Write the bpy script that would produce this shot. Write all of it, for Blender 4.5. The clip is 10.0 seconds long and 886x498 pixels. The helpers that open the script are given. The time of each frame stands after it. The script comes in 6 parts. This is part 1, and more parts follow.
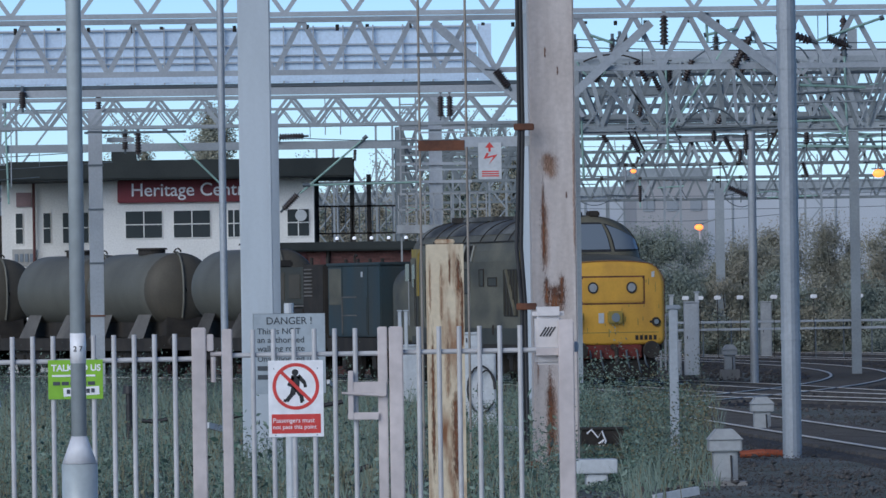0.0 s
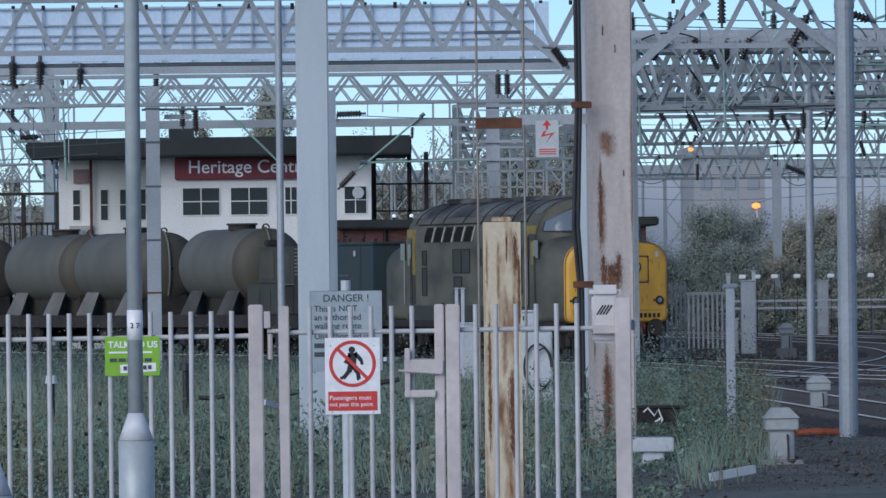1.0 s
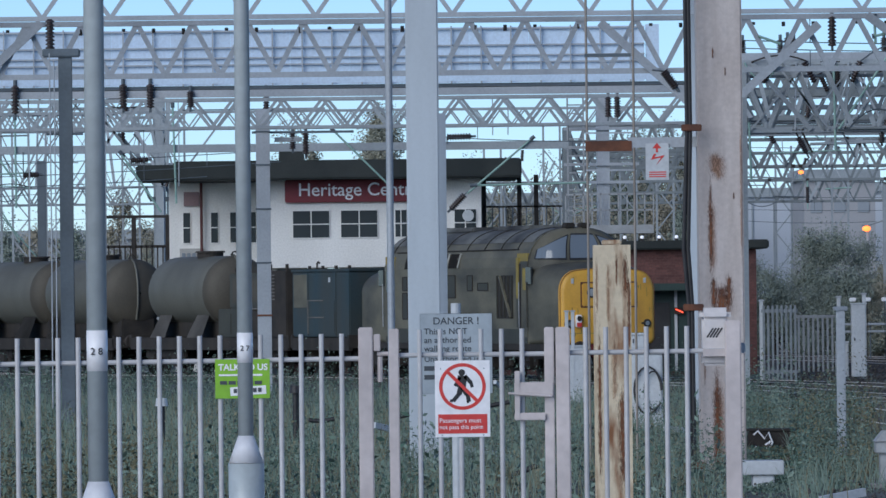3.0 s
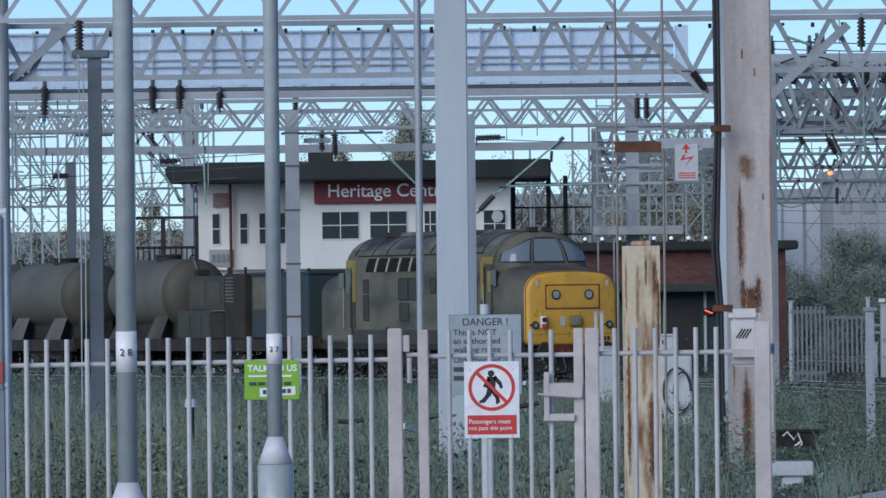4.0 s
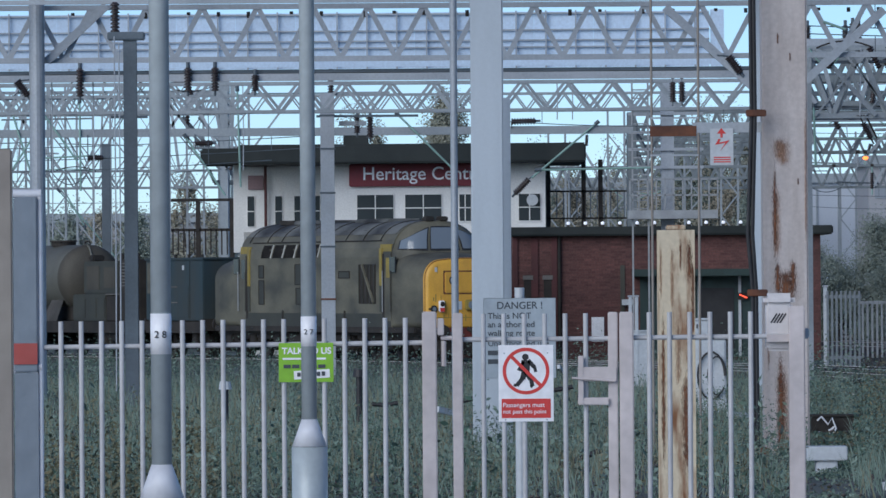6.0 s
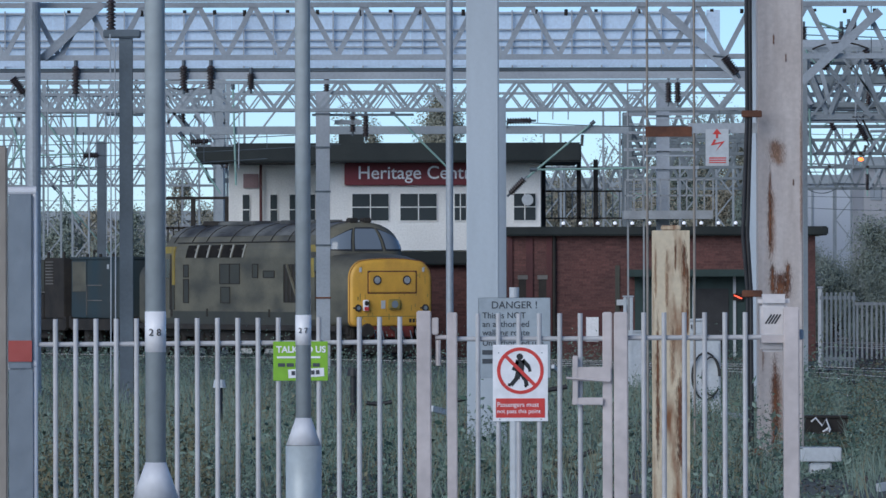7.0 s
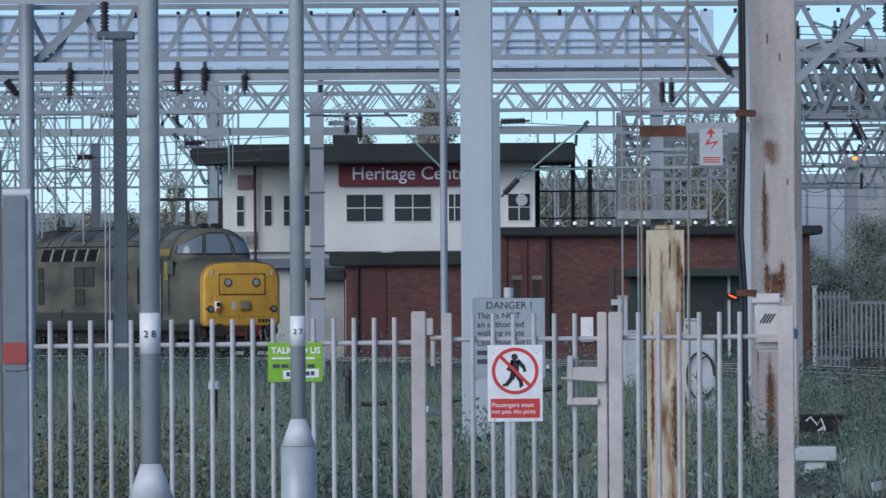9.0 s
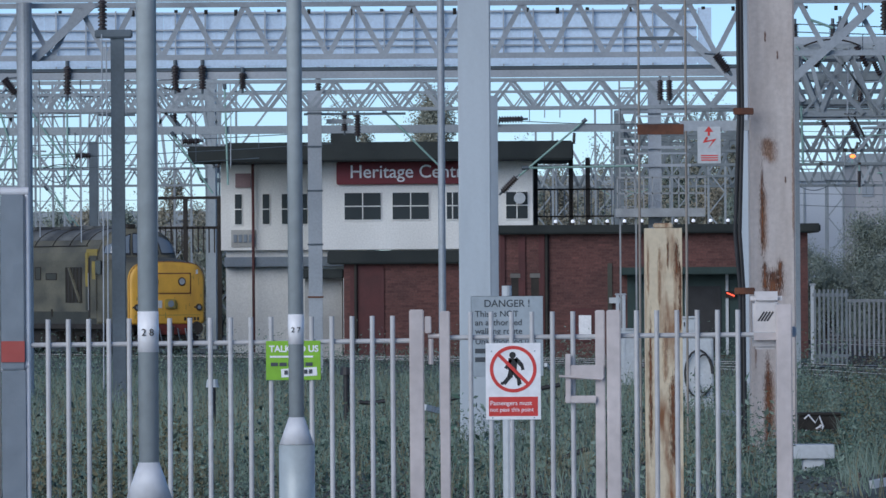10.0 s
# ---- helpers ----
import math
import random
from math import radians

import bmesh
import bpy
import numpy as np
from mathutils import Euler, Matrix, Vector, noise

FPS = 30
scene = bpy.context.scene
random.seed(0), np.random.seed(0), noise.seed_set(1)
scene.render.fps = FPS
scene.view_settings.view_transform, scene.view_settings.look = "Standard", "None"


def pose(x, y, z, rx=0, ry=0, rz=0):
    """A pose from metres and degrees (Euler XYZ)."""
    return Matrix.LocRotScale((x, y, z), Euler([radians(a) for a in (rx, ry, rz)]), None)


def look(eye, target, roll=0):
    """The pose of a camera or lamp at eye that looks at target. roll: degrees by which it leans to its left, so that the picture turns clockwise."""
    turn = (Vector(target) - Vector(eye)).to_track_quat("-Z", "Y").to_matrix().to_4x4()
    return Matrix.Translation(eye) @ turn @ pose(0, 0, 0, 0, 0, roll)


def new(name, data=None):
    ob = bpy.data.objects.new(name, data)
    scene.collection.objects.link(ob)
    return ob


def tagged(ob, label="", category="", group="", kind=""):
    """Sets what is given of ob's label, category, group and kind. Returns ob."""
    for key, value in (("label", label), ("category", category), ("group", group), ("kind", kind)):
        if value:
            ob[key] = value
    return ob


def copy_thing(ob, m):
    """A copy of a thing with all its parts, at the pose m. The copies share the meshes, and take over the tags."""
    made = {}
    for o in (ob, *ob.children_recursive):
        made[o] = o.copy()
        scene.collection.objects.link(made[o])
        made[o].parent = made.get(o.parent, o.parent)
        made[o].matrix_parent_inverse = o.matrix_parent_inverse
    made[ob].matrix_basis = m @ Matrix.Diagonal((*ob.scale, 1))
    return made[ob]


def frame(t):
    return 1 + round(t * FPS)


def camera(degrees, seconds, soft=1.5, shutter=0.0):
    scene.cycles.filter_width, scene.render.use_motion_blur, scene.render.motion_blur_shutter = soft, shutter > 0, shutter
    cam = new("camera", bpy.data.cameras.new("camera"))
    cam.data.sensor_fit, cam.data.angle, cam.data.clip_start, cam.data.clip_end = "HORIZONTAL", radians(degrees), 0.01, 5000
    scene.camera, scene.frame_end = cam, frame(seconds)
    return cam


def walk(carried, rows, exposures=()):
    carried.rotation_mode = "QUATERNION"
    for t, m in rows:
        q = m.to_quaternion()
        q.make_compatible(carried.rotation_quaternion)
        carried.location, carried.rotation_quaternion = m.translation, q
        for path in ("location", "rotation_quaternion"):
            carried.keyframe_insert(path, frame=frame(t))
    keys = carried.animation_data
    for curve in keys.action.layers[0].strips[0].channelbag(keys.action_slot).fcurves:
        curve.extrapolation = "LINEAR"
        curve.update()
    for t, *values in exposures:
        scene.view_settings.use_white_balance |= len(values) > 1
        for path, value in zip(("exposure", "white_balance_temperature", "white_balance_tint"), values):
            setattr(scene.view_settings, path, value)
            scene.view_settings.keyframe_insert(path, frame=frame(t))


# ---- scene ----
cam = camera(7.353, 10.0, soft=1.5)
EYE = 2.3            # lens above rail level
TURNS = [            # seconds, yaw, pitch, roll in degrees: a long lens swung by hand from one spot
    (0.0, -1.9079, 0.3466, 0.833),
    (0.5, -1.7529, 0.2846, 0.732),
    (1.0, -1.4349, 0.1677, 0.665),
    (1.5, -1.1396, 0.2008, 0.735),
    (2.0, -0.8456, 0.2566, 0.852),
    (2.5, -0.6598, 0.3434, 0.747),
    (4.0, -0.2778, 0.3783, 0.66),
    (4.5, -0.1502, 0.2875, 0.714),
    (5.0, -0.0071, 0.275, 0.611),
    (5.2, 0.0644, 0.2692, 0.628),
    (6.5, -0.0431, 0.2353, 0.247),
    (7.0, -0.0329, 0.236, 0.141),
    (7.5, 0.0, 0.2489, 0.25),
    (8.0, -0.0012, 0.2524, 0.364),
    (8.5, -0.0201, 0.2536, 0.476),
    (9.0, -0.0789, 0.2401, 0.346),
    (9.5, -0.1438, 0.2204, 0.246),
    (10.0, -0.0955, 0.225, 0.39),
]
walk(cam, [(t, pose(0, 0, EYE, 90 + p, r, y)) for t, y, p, r in TURNS],
     exposures=[(0.0, 0.0, 5800, 9), (10.0, 0.0, 5800, 9)])

# ---- light: an overcast, bluish late afternoon ----
world = bpy.data.worlds.new("evening_sky")
scene.world = world
world.use_nodes = True
wn, wl = world.node_tree.nodes, world.node_tree.links
sky = wn.new("ShaderNodeTexSky")
sky.sky_type = "NISHITA"
sky.sun_disc = False
sky.sun_elevation, sky.sun_rotation = radians(24), radians(215)
sky.air_density, sky.dust_density, sky.ozone_density, sky.altitude = 0.8, 0.0, 3.5, 2500
wn["Background"].inputs[1].default_value = 0.104
wl.new(sky.outputs[0], wn["Background"].inputs[0])
sun = new("sun", bpy.data.lights.new("sun", "SUN"))
sun.data.energy, sun.data.angle, sun.data.color = 2.2, radians(50), (1.0, 0.93, 0.84)
sun.matrix_world = look((0, 0, 60), (math.sin(radians(35)) * 60 * 2.2, 60 * 2.2 * math.cos(radians(35)), 0))

# ---- materials ----
def mat(name, c1, c2=None, scale=1.0, rough=0.6, metal=0.0, bump=0.15, fine=18.0, stretch=(1, 1, 1), emit=0.0, piece=0.0, vary=0.5, contrast=(0.35, 0.65)):
    m = bpy.data.materials.new(name)
    m.use_nodes = True
    n, l = m.node_tree.nodes, m.node_tree.links
    b = n["Principled BSDF"]
    c2 = c2 or tuple(0.75 * c for c in c1)
    tc = n.new("ShaderNodeTexCoord")
    mp = n.new("ShaderNodeMapping")
    mp.inputs["Scale"].default_value = stretch
    l.new(tc.outputs["Object"], mp.inputs[0])
    big, small = n.new("ShaderNodeTexNoise"), n.new("ShaderNodeTexNoise")
    big.inputs["Scale"].default_value, big.inputs["Detail"].default_value = scale, 5
    small.inputs["Scale"].default_value, small.inputs["Detail"].default_value = fine, 3
    l.new(mp.outputs[0], big.inputs[0])
    l.new(tc.outputs["Object"], small.inputs[0])
    ramp = n.new("ShaderNodeValToRGB")
    ramp.color_ramp.elements[0].position, ramp.color_ramp.elements[1].position = contrast
    ramp.color_ramp.elements[0].color, ramp.color_ramp.elements[1].color = (*c1, 1), (*c2, 1)
    l.new(big.outputs[0], ramp.inputs[0])
    hsv = n.new("ShaderNodeHueSaturation")
    mr = n.new("ShaderNodeMapRange")
    mr.inputs[1].default_value, mr.inputs[2].default_value = 0.3, 0.7
    mr.inputs[3].default_value, mr.inputs[4].default_value = 1 - 0.16 * vary, 1 + 0.14 * vary
    l.new(small.outputs[0], mr.inputs[0])
    val = mr.outputs[0]
    if piece:
        oi, pr, mu = n.new("ShaderNodeObjectInfo"), n.new("ShaderNodeMapRange"), n.new("ShaderNodeMath")
        pr.inputs[3].default_value, pr.inputs[4].default_value = 1 - piece, 1 + piece
        l.new(oi.outputs["Random"], pr.inputs[0])
        mu.operation = "MULTIPLY"
        l.new(mr.outputs[0], mu.inputs[0]), l.new(pr.outputs[0], mu.inputs[1])
        val = mu.outputs[0]
    l.new(val, hsv.inputs["Value"]), l.new(ramp.outputs[0], hsv.inputs["Color"])
    l.new(hsv.outputs[0], b.inputs["Base Color"])
    b.inputs["Roughness"].default_value, b.inputs["Metallic"].default_value = rough, metal
    if bump:
        bp = n.new("ShaderNodeBump")
        bp.inputs["Strength"].default_value, bp.inputs["Distance"].default_value = bump, 0.02
        l.new(small.outputs[0], bp.inputs["Height"]), l.new(bp.outputs[0], b.inputs["Normal"])
    if emit:
        b.inputs["Emission Color"].default_value, b.inputs["Emission Strength"].default_value = (*c1, 1), emit
    return m


def glass(name, tint, rough=0.08, spec=0.35):
    m = bpy.data.materials.new(name)
    m.use_nodes = True
    b = m.node_tree.nodes["Principled BSDF"]
    b.inputs["Base Color"].default_value = (*tint, 1)
    b.inputs["Roughness"].default_value, b.inputs["Specular IOR Level"].default_value = rough, spec
    return m


STEEL = mat("galvanised_steel", (0.42, 0.45, 0.48), (0.33, 0.36, 0.39), 0.8, 0.55, 0.25, 0.1)
STEEL_DARK = mat("weathered_grey_steel", (0.125, 0.155, 0.18), (0.085, 0.105, 0.12), 0.9, 0.6, 0.2, 0.1)
STEEL_MID = mat("dull_green_grey_steel", (0.22, 0.25, 0.26), (0.15, 0.175, 0.185), 0.7, 0.65, 0.15, 0.08)
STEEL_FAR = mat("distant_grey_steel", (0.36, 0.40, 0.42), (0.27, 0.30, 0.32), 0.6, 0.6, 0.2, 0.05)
WHITE_COL = mat("pale_grey_paint", (0.50, 0.555, 0.60), (0.42, 0.47, 0.51), 0.7, 0.5, 0.0, 0.03, stretch=(3, 3, 0.4), vary=0.15)
POST = mat("lamp_post_grey", (0.49, 0.545, 0.555), (0.40, 0.445, 0.455), 1.2, 0.42, 0.1, 0.04, stretch=(4, 4, 0.5))
CONE = mat("bright_aluminium", (0.78, 0.79, 0.82), (0.66, 0.67, 0.70), 5, 0.55, 0.05, 0.05)
PALE_PAINT = mat("grey_fence_paint", (0.57, 0.57, 0.575), (0.46, 0.455, 0.455), 2.0, 0.5, 0.0, 0.12)
FENCE = mat("pinkish_grey_fence_paint", (0.64, 0.575, 0.555), (0.50, 0.45, 0.435), 2.0, 0.5, 0.0, 0.12)
RUSTY = mat("pink_grey_paint_with_rust", (0.56, 0.505, 0.475), (0.47, 0.415, 0.385), 1.5, 0.6, 0.0, 0.2, stretch=(5, 5, 0.5))
STUB = mat("flaking_cream_paint_on_rust", (0.63, 0.54, 0.39), (0.22, 0.10, 0.045), 2.6, 0.8, 0.0, 0.3, stretch=(3.0, 3.0, 0.6), contrast=(0.50, 0.68))
RUST_RUN = mat("rust_run", (0.26, 0.105, 0.052), (0.16, 0.066, 0.04), 5.0, 0.9, 0.0, 0.4)
RUST = mat("rust", (0.17, 0.068, 0.036), (0.09, 0.04, 0.026), 4.0, 0.85, 0.0, 0.5)
BLACK = mat("black_rubber", (0.02, 0.02, 0.022), (0.03, 0.03, 0.032), 3.0, 0.6)
SIGN_W = mat("white_sign_enamel", (0.90, 0.90, 0.91), (0.86, 0.86, 0.87), 3.0, 0.35, 0, 0.02)
SIGN_R = mat("red_sign_enamel", (0.66, 0.055, 0.045), (0.60, 0.05, 0.04), 3.0, 0.4, 0, 0.02)
SIGN_K = mat("black_sign_ink", (0.02, 0.02, 0.022), (0.025, 0.025, 0.027), 3.0, 0.5, 0, 0.0)
SIGN_G = mat("lime_green_sign", (0.26, 0.52, 0.03), (0.23, 0.47, 0.03), 3.0, 0.4, 0, 0.02)
SIGN_GREY = mat("grey_sign_plate", (0.40, 0.455, 0.49), (0.32, 0.365, 0.40), 3.0, 0.5, 0.1, 0.05)
INK_GREY = mat("dark_grey_ink", (0.05, 0.06, 0.07), (0.06, 0.07, 0.08), 3.0, 0.5, 0, 0.0)
PANEL = mat("translucent_white_panel", (0.58, 0.71, 0.85), (0.52, 0.64, 0.78), 0.6, 0.5, 0, 0.05, piece=0.06)
CREAM = mat("cream_render", (0.80, 0.80, 0.77), (0.70, 0.70, 0.67), 0.5, 0.8, 0, 0.2, stretch=(1, 1, 0.5))
ROOF = mat("dark_green_grey_roof", (0.018, 0.024, 0.024), (0.032, 0.038, 0.036), 0.8, 0.85)
MAROON = mat("maroon_board", (0.19, 0.02, 0.028), (0.16, 0.018, 0.024), 0.8, 0.45, 0, 0.04)


def brickwork(name):
    m = mat(name, (0.165, 0.071, 0.061), (0.12, 0.056, 0.05), 0.8, 0.88, 0, 0.2, vary=1.2)
    n, l = m.node_tree.nodes, m.node_tree.links
    b = n["Principled BSDF"]
    src = b.inputs["Base Color"].links[0].from_socket
    tc, mp, br, mx = n.new("ShaderNodeTexCoord"), n.new("ShaderNodeMapping"), n.new("ShaderNodeTexBrick"), n.new("ShaderNodeMixRGB")
    mp.inputs["Rotation"].default_value = (radians(90), 0, 0)
    l.new(tc.outputs["Object"], mp.inputs[0]), l.new(mp.outputs[0], br.inputs[0])
    br.inputs["Scale"].default_value, br.inputs["Brick Width"].default_value, br.inputs["Row Height"].default_value = 1.0, 0.225, 0.075
    br.inputs["Mortar Size"].default_value = 0.008
    br.inputs["Color1"].default_value, br.inputs["Color2"].default_value, br.inputs["Mortar"].default_value = (1, 1, 1, 1), (0.6, 0.6, 0.62, 1), (0.75, 0.9, 0.95, 1)
    mx.blend_type, mx.inputs[0].default_value = "MULTIPLY", 1.0
    l.new(src, mx.inputs[1]), l.new(br.outputs[0], mx.inputs[2]), l.new(mx.outputs[0], b.inputs["Base Color"])
    return m



def stain(name, c1, c2, strength):
    """A rust stain that fades out towards its edges, eaten by streaky noise."""
    m = mat(name, c1, c2, 5.0, 0.9, 0, 0.2)
    n, l = m.node_tree.nodes, m.node_tree.links
    b = n["Principled BSDF"]
    tc, sp, nz, mp = n.new("ShaderNodeTexCoord"), n.new("ShaderNodeSeparateXYZ"), n.new("ShaderNodeTexNoise"), n.new("ShaderNodeMapping")
    l.new(tc.outputs["Generated"], sp.inputs[0])
    mp.inputs["Scale"].default_value = (26, 26, 4)
    l.new(tc.outputs["Object"], mp.inputs[0]), l.new(mp.outputs[0], nz.inputs[0])
    nz.inputs["Detail"].default_value = 5

    def op(kind, a, c):
        k = n.new("ShaderNodeMath")
        k.operation = kind
        for i, v in enumerate((a, c)):
            if isinstance(v, (int, float)):
                k.inputs[i].default_value = v
            else:
                l.new(v, k.inputs[i])
        return k.outputs[0]

    def hump(s, gain):                     # 0 at both ends, 1 inside
        d = op("ABSOLUTE", op("SUBTRACT", op("MULTIPLY", s, 2.0), 1.0), 0.0)
        return op("MINIMUM", op("MULTIPLY", op("SUBTRACT", 1.0, d), gain), 1.0)
    edge = op("MULTIPLY", hump(sp.outputs[0], 1.05), hump(sp.outputs[2], 1.7))
    soft = op("ADD", op("SUBTRACT", op("MULTIPLY", edge, 1.25), 1.5), op("MULTIPLY", nz.outputs[0], 1.9))
    fac = op("MULTIPLY", op("MINIMUM", op("MULTIPLY", op("MAXIMUM", soft, 0.0), 1.5), 1.0), op("MULTIPLY", edge, strength))
    tr, mx = n.new("ShaderNodeBsdfTransparent"), n.new("ShaderNodeMixShader")
    l.new(fac, mx.inputs[0]), l.new(tr.outputs[0], mx.inputs[1]), l.new(b.outputs[0], mx.inputs[2])
    l.new(mx.outputs[0], n["Material Output"].inputs[0])
    return m


STAIN = stain("rust_stain", (0.20, 0.08, 0.035), (0.11, 0.048, 0.028), 1.0)
STAIN_PALE = stain("faint_rust_stain", (0.33, 0.17, 0.09), (0.26, 0.13, 0.07), 0.6)

MORTAR = brickwork("red_brickwork")
GLASS = glass("dark_window_glass", (0.03, 0.035, 0.04))
# Blue-white base colour stands in for sky reflected in cab panes and lenses.
GLASS_SKY_TINT = glass("sky_tinted_glass", (0.19, 0.225, 0.26), 0.10, 0.7)
GREEN_DOOR = mat("dark_green_paint", (0.025, 0.05, 0.045), (0.02, 0.04, 0.035), 2, 0.5)
LOCO = mat("dirty_olive_grey_paint", (0.168, 0.157, 0.110), (0.070, 0.068, 0.053), 0.8, 0.6, 0.0, 0.12, stretch=(0.7, 1, 1.5), contrast=(0.36, 0.66))
LOCO_ROOF = mat("sooty_grey_roof", (0.17, 0.175, 0.165), (0.03, 0.031, 0.034), 0.55, 0.8, 0.0, 0.1, stretch=(0.7, 1.6, 1.0), contrast=(0.42, 0.62))
YELLOW = mat("warning_yellow", (0.74, 0.41, 0.055), (0.52, 0.28, 0.05), 1.6, 0.5, 0, 0.06, stretch=(1, 1, 0.5), vary=0.25, contrast=(0.40, 0.78))
YELLOW_DIRTY = mat("grimy_yellow", (0.36, 0.27, 0.05), (0.24, 0.19, 0.06), 3, 0.6)
BLUE_BOX = mat("faded_blue_paint", (0.026, 0.052, 0.064), (0.044, 0.050, 0.046), 0.9, 0.55, stretch=(1, 1, 0.4))
TANK = mat("brown_grey_tank_paint", (0.145, 0.145, 0.12), (0.098, 0.097, 0.08), 0.7, 0.6, stretch=(1, 1, 0.5))
PILLAR = mat("worn_window_pillar", (0.42, 0.42, 0.38), (0.28, 0.28, 0.25), 4.0, 0.6)
LOCO_DARK = mat("dark_olive_hatch", (0.062, 0.062, 0.047), (0.045, 0.045, 0.036), 1.0, 0.6)
TANK_BROWN = mat("dark_brown", (0.088, 0.079, 0.06), (0.064, 0.058, 0.045), 0.9, 0.7)
CRADLE = mat("dusty_grey_cradle", (0.19, 0.18, 0.165), (0.13, 0.125, 0.115), 1.5, 0.8)
UNDER = mat("brake_dust_black", (0.022, 0.02, 0.018), (0.04, 0.034, 0.028), 2, 0.85)
BUFFER_RED = mat("faded_red_buffer_beam", (0.20, 0.035, 0.025), (0.12, 0.03, 0.025), 3, 0.7)
GROUND = mat("cinder_and_grass", (0.14, 0.148, 0.135), (0.075, 0.09, 0.07), 0.45, 0.95, 0, 0.8, fine=7, vary=2.0)
BALLAST = mat("dark_ballast", (0.05, 0.047, 0.046), (0.03, 0.028, 0.028), 1.2, 0.95, 0, 1.0, fine=14, vary=2.0)
# Polished rail heads: a matt near-white colour replaces the reflected sky sheen.
RAILTOP = mat("rail_sheen_white", (0.74, 0.72, 0.69), (0.60, 0.585, 0.56), 3, 0.5, 0.0, 0.02)
SLEEPER = mat("concrete_sleeper", (0.10, 0.095, 0.09), (0.07, 0.066, 0.064), 2, 0.9)
LEAF = mat("weed_leaf", (0.055, 0.108, 0.078), (0.19, 0.25, 0.20), 0.55, 0.75, 0, 0.1, fine=3.0, vary=2.6, stretch=(1, 0.35, 1), contrast=(0.36, 0.66))
LEAF_PALE = mat("pale_nettle_leaf", (0.21, 0.28, 0.23), (0.145, 0.21, 0.165), 2.0, 0.7, 0, 0.1)
LEAF_DRY = mat("dry_bramble_leaf", (0.175, 0.155, 0.09), (0.10, 0.11, 0.065), 0.8, 0.8)
# Far foliage, lightened and greyed: aerial haze is mixed into its colour.
TREE_HAZE = mat("hazed_autumn_foliage", (0.34, 0.315, 0.245), (0.29, 0.31, 0.25), 0.25, 1.0, 0, 0.1)
TREE_HAZE_GREEN = mat("hazed_green_foliage", (0.245, 0.295, 0.25), (0.295, 0.33, 0.28), 0.25, 1.0, 0, 0.1)
BARK = mat("bark", (0.06, 0.05, 0.04), (0.04, 0.033, 0.027), 3, 0.9)
CONCRETE = mat("platform_concrete", (0.30, 0.29, 0.28), (0.24, 0.235, 0.225), 1.5, 0.9, 0, 0.4)
CABINET = mat("pale_grey_cabinet", (0.55, 0.58, 0.60), (0.47, 0.50, 0.52), 2, 0.5)
BOX_GREY = mat("weathered_grey_box", (0.36, 0.38, 0.39), (0.27, 0.285, 0.295), 2.5, 0.7)
STRAW = mat("dry_straw", (0.23, 0.225, 0.15), (0.15, 0.15, 0.095), 1.5, 0.9)
STONE = mat("dark_rubble", (0.12, 0.107, 0.098), (0.07, 0.063, 0.058), 2.5, 0.95)
MAROON_DULL = mat("dull_maroon_boards", (0.10, 0.035, 0.035), (0.075, 0.03, 0.03), 1.5, 0.8)
CREAM_DULL = mat("stained_pale_render", (0.42, 0.42, 0.40), (0.30, 0.30, 0.285), 1.0, 0.9)
PALISADE = mat("dull_palisade_steel", (0.24, 0.27, 0.29), (0.17, 0.19, 0.205), 1.5, 0.6, 0.1)
BOX_CREAM = mat("aged_white_plastic", (0.68, 0.65, 0.64), (0.60, 0.57, 0.56), 3.0, 0.5, 0, 0.03)
PORCELAIN = mat("brown_porcelain", (0.035, 0.027, 0.027), (0.05, 0.035, 0.033), 4, 0.3)
VERDIGRIS = mat("verdigris_tube", (0.30, 0.46, 0.40), (0.24, 0.38, 0.34), 3, 0.6)
# Distant walls and panes: pale blue-grey carries the haze in the colour.
HAZE_WALL = mat("hazed_grey_wall", (0.52, 0.56, 0.61), (0.45, 0.49, 0.54), 0.1, 0.9)
HAZE_BROWN = mat("hazed_brown_wall", (0.37, 0.375, 0.39), (0.31, 0.315, 0.33), 0.1, 0.9)
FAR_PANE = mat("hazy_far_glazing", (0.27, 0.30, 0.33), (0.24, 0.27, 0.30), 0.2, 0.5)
PLAQUE = mat("faded_maroon_plaque", (0.27, 0.185, 0.19), (0.22, 0.15, 0.155), 2, 0.7)
ORANGE = mat("orange_lamp_glow", (1.0, 0.20, 0.035), (1.0, 0.24, 0.05), 1, 0.4, emit=2.8)
RED_GLOW = mat("glowing_red", (1.0, 0.09, 0.04), (1.0, 0.12, 0.05), 1, 0.4, emit=2.0)
ORANGE_PIPE = mat("orange_plastic_pipe", (0.40, 0.10, 0.04), (0.32, 0.08, 0.035), 2, 0.5)
LAMP_WHITE = mat("white_bulb", (0.85, 0.86, 0.9), (0.8, 0.82, 0.88), 1, 0.2, emit=0.5)
BAND_RED = mat("faded_red_band", (0.40, 0.075, 0.06), (0.34, 0.065, 0.055), 2, 0.5)
BOARD_GREY = mat("blue_grey_board", (0.20, 0.235, 0.27), (0.17, 0.20, 0.235), 1, 0.4)
TAN = mat("tan_paint", (0.30, 0.27, 0.23), (0.25, 0.22, 0.19), 2, 0.5)

# ---- mesh helpers ----
def ax(u, d):
    return (u - 784) * d / 12200


def hz(v, d):
    return EYE + (494 - v) * d / 12200


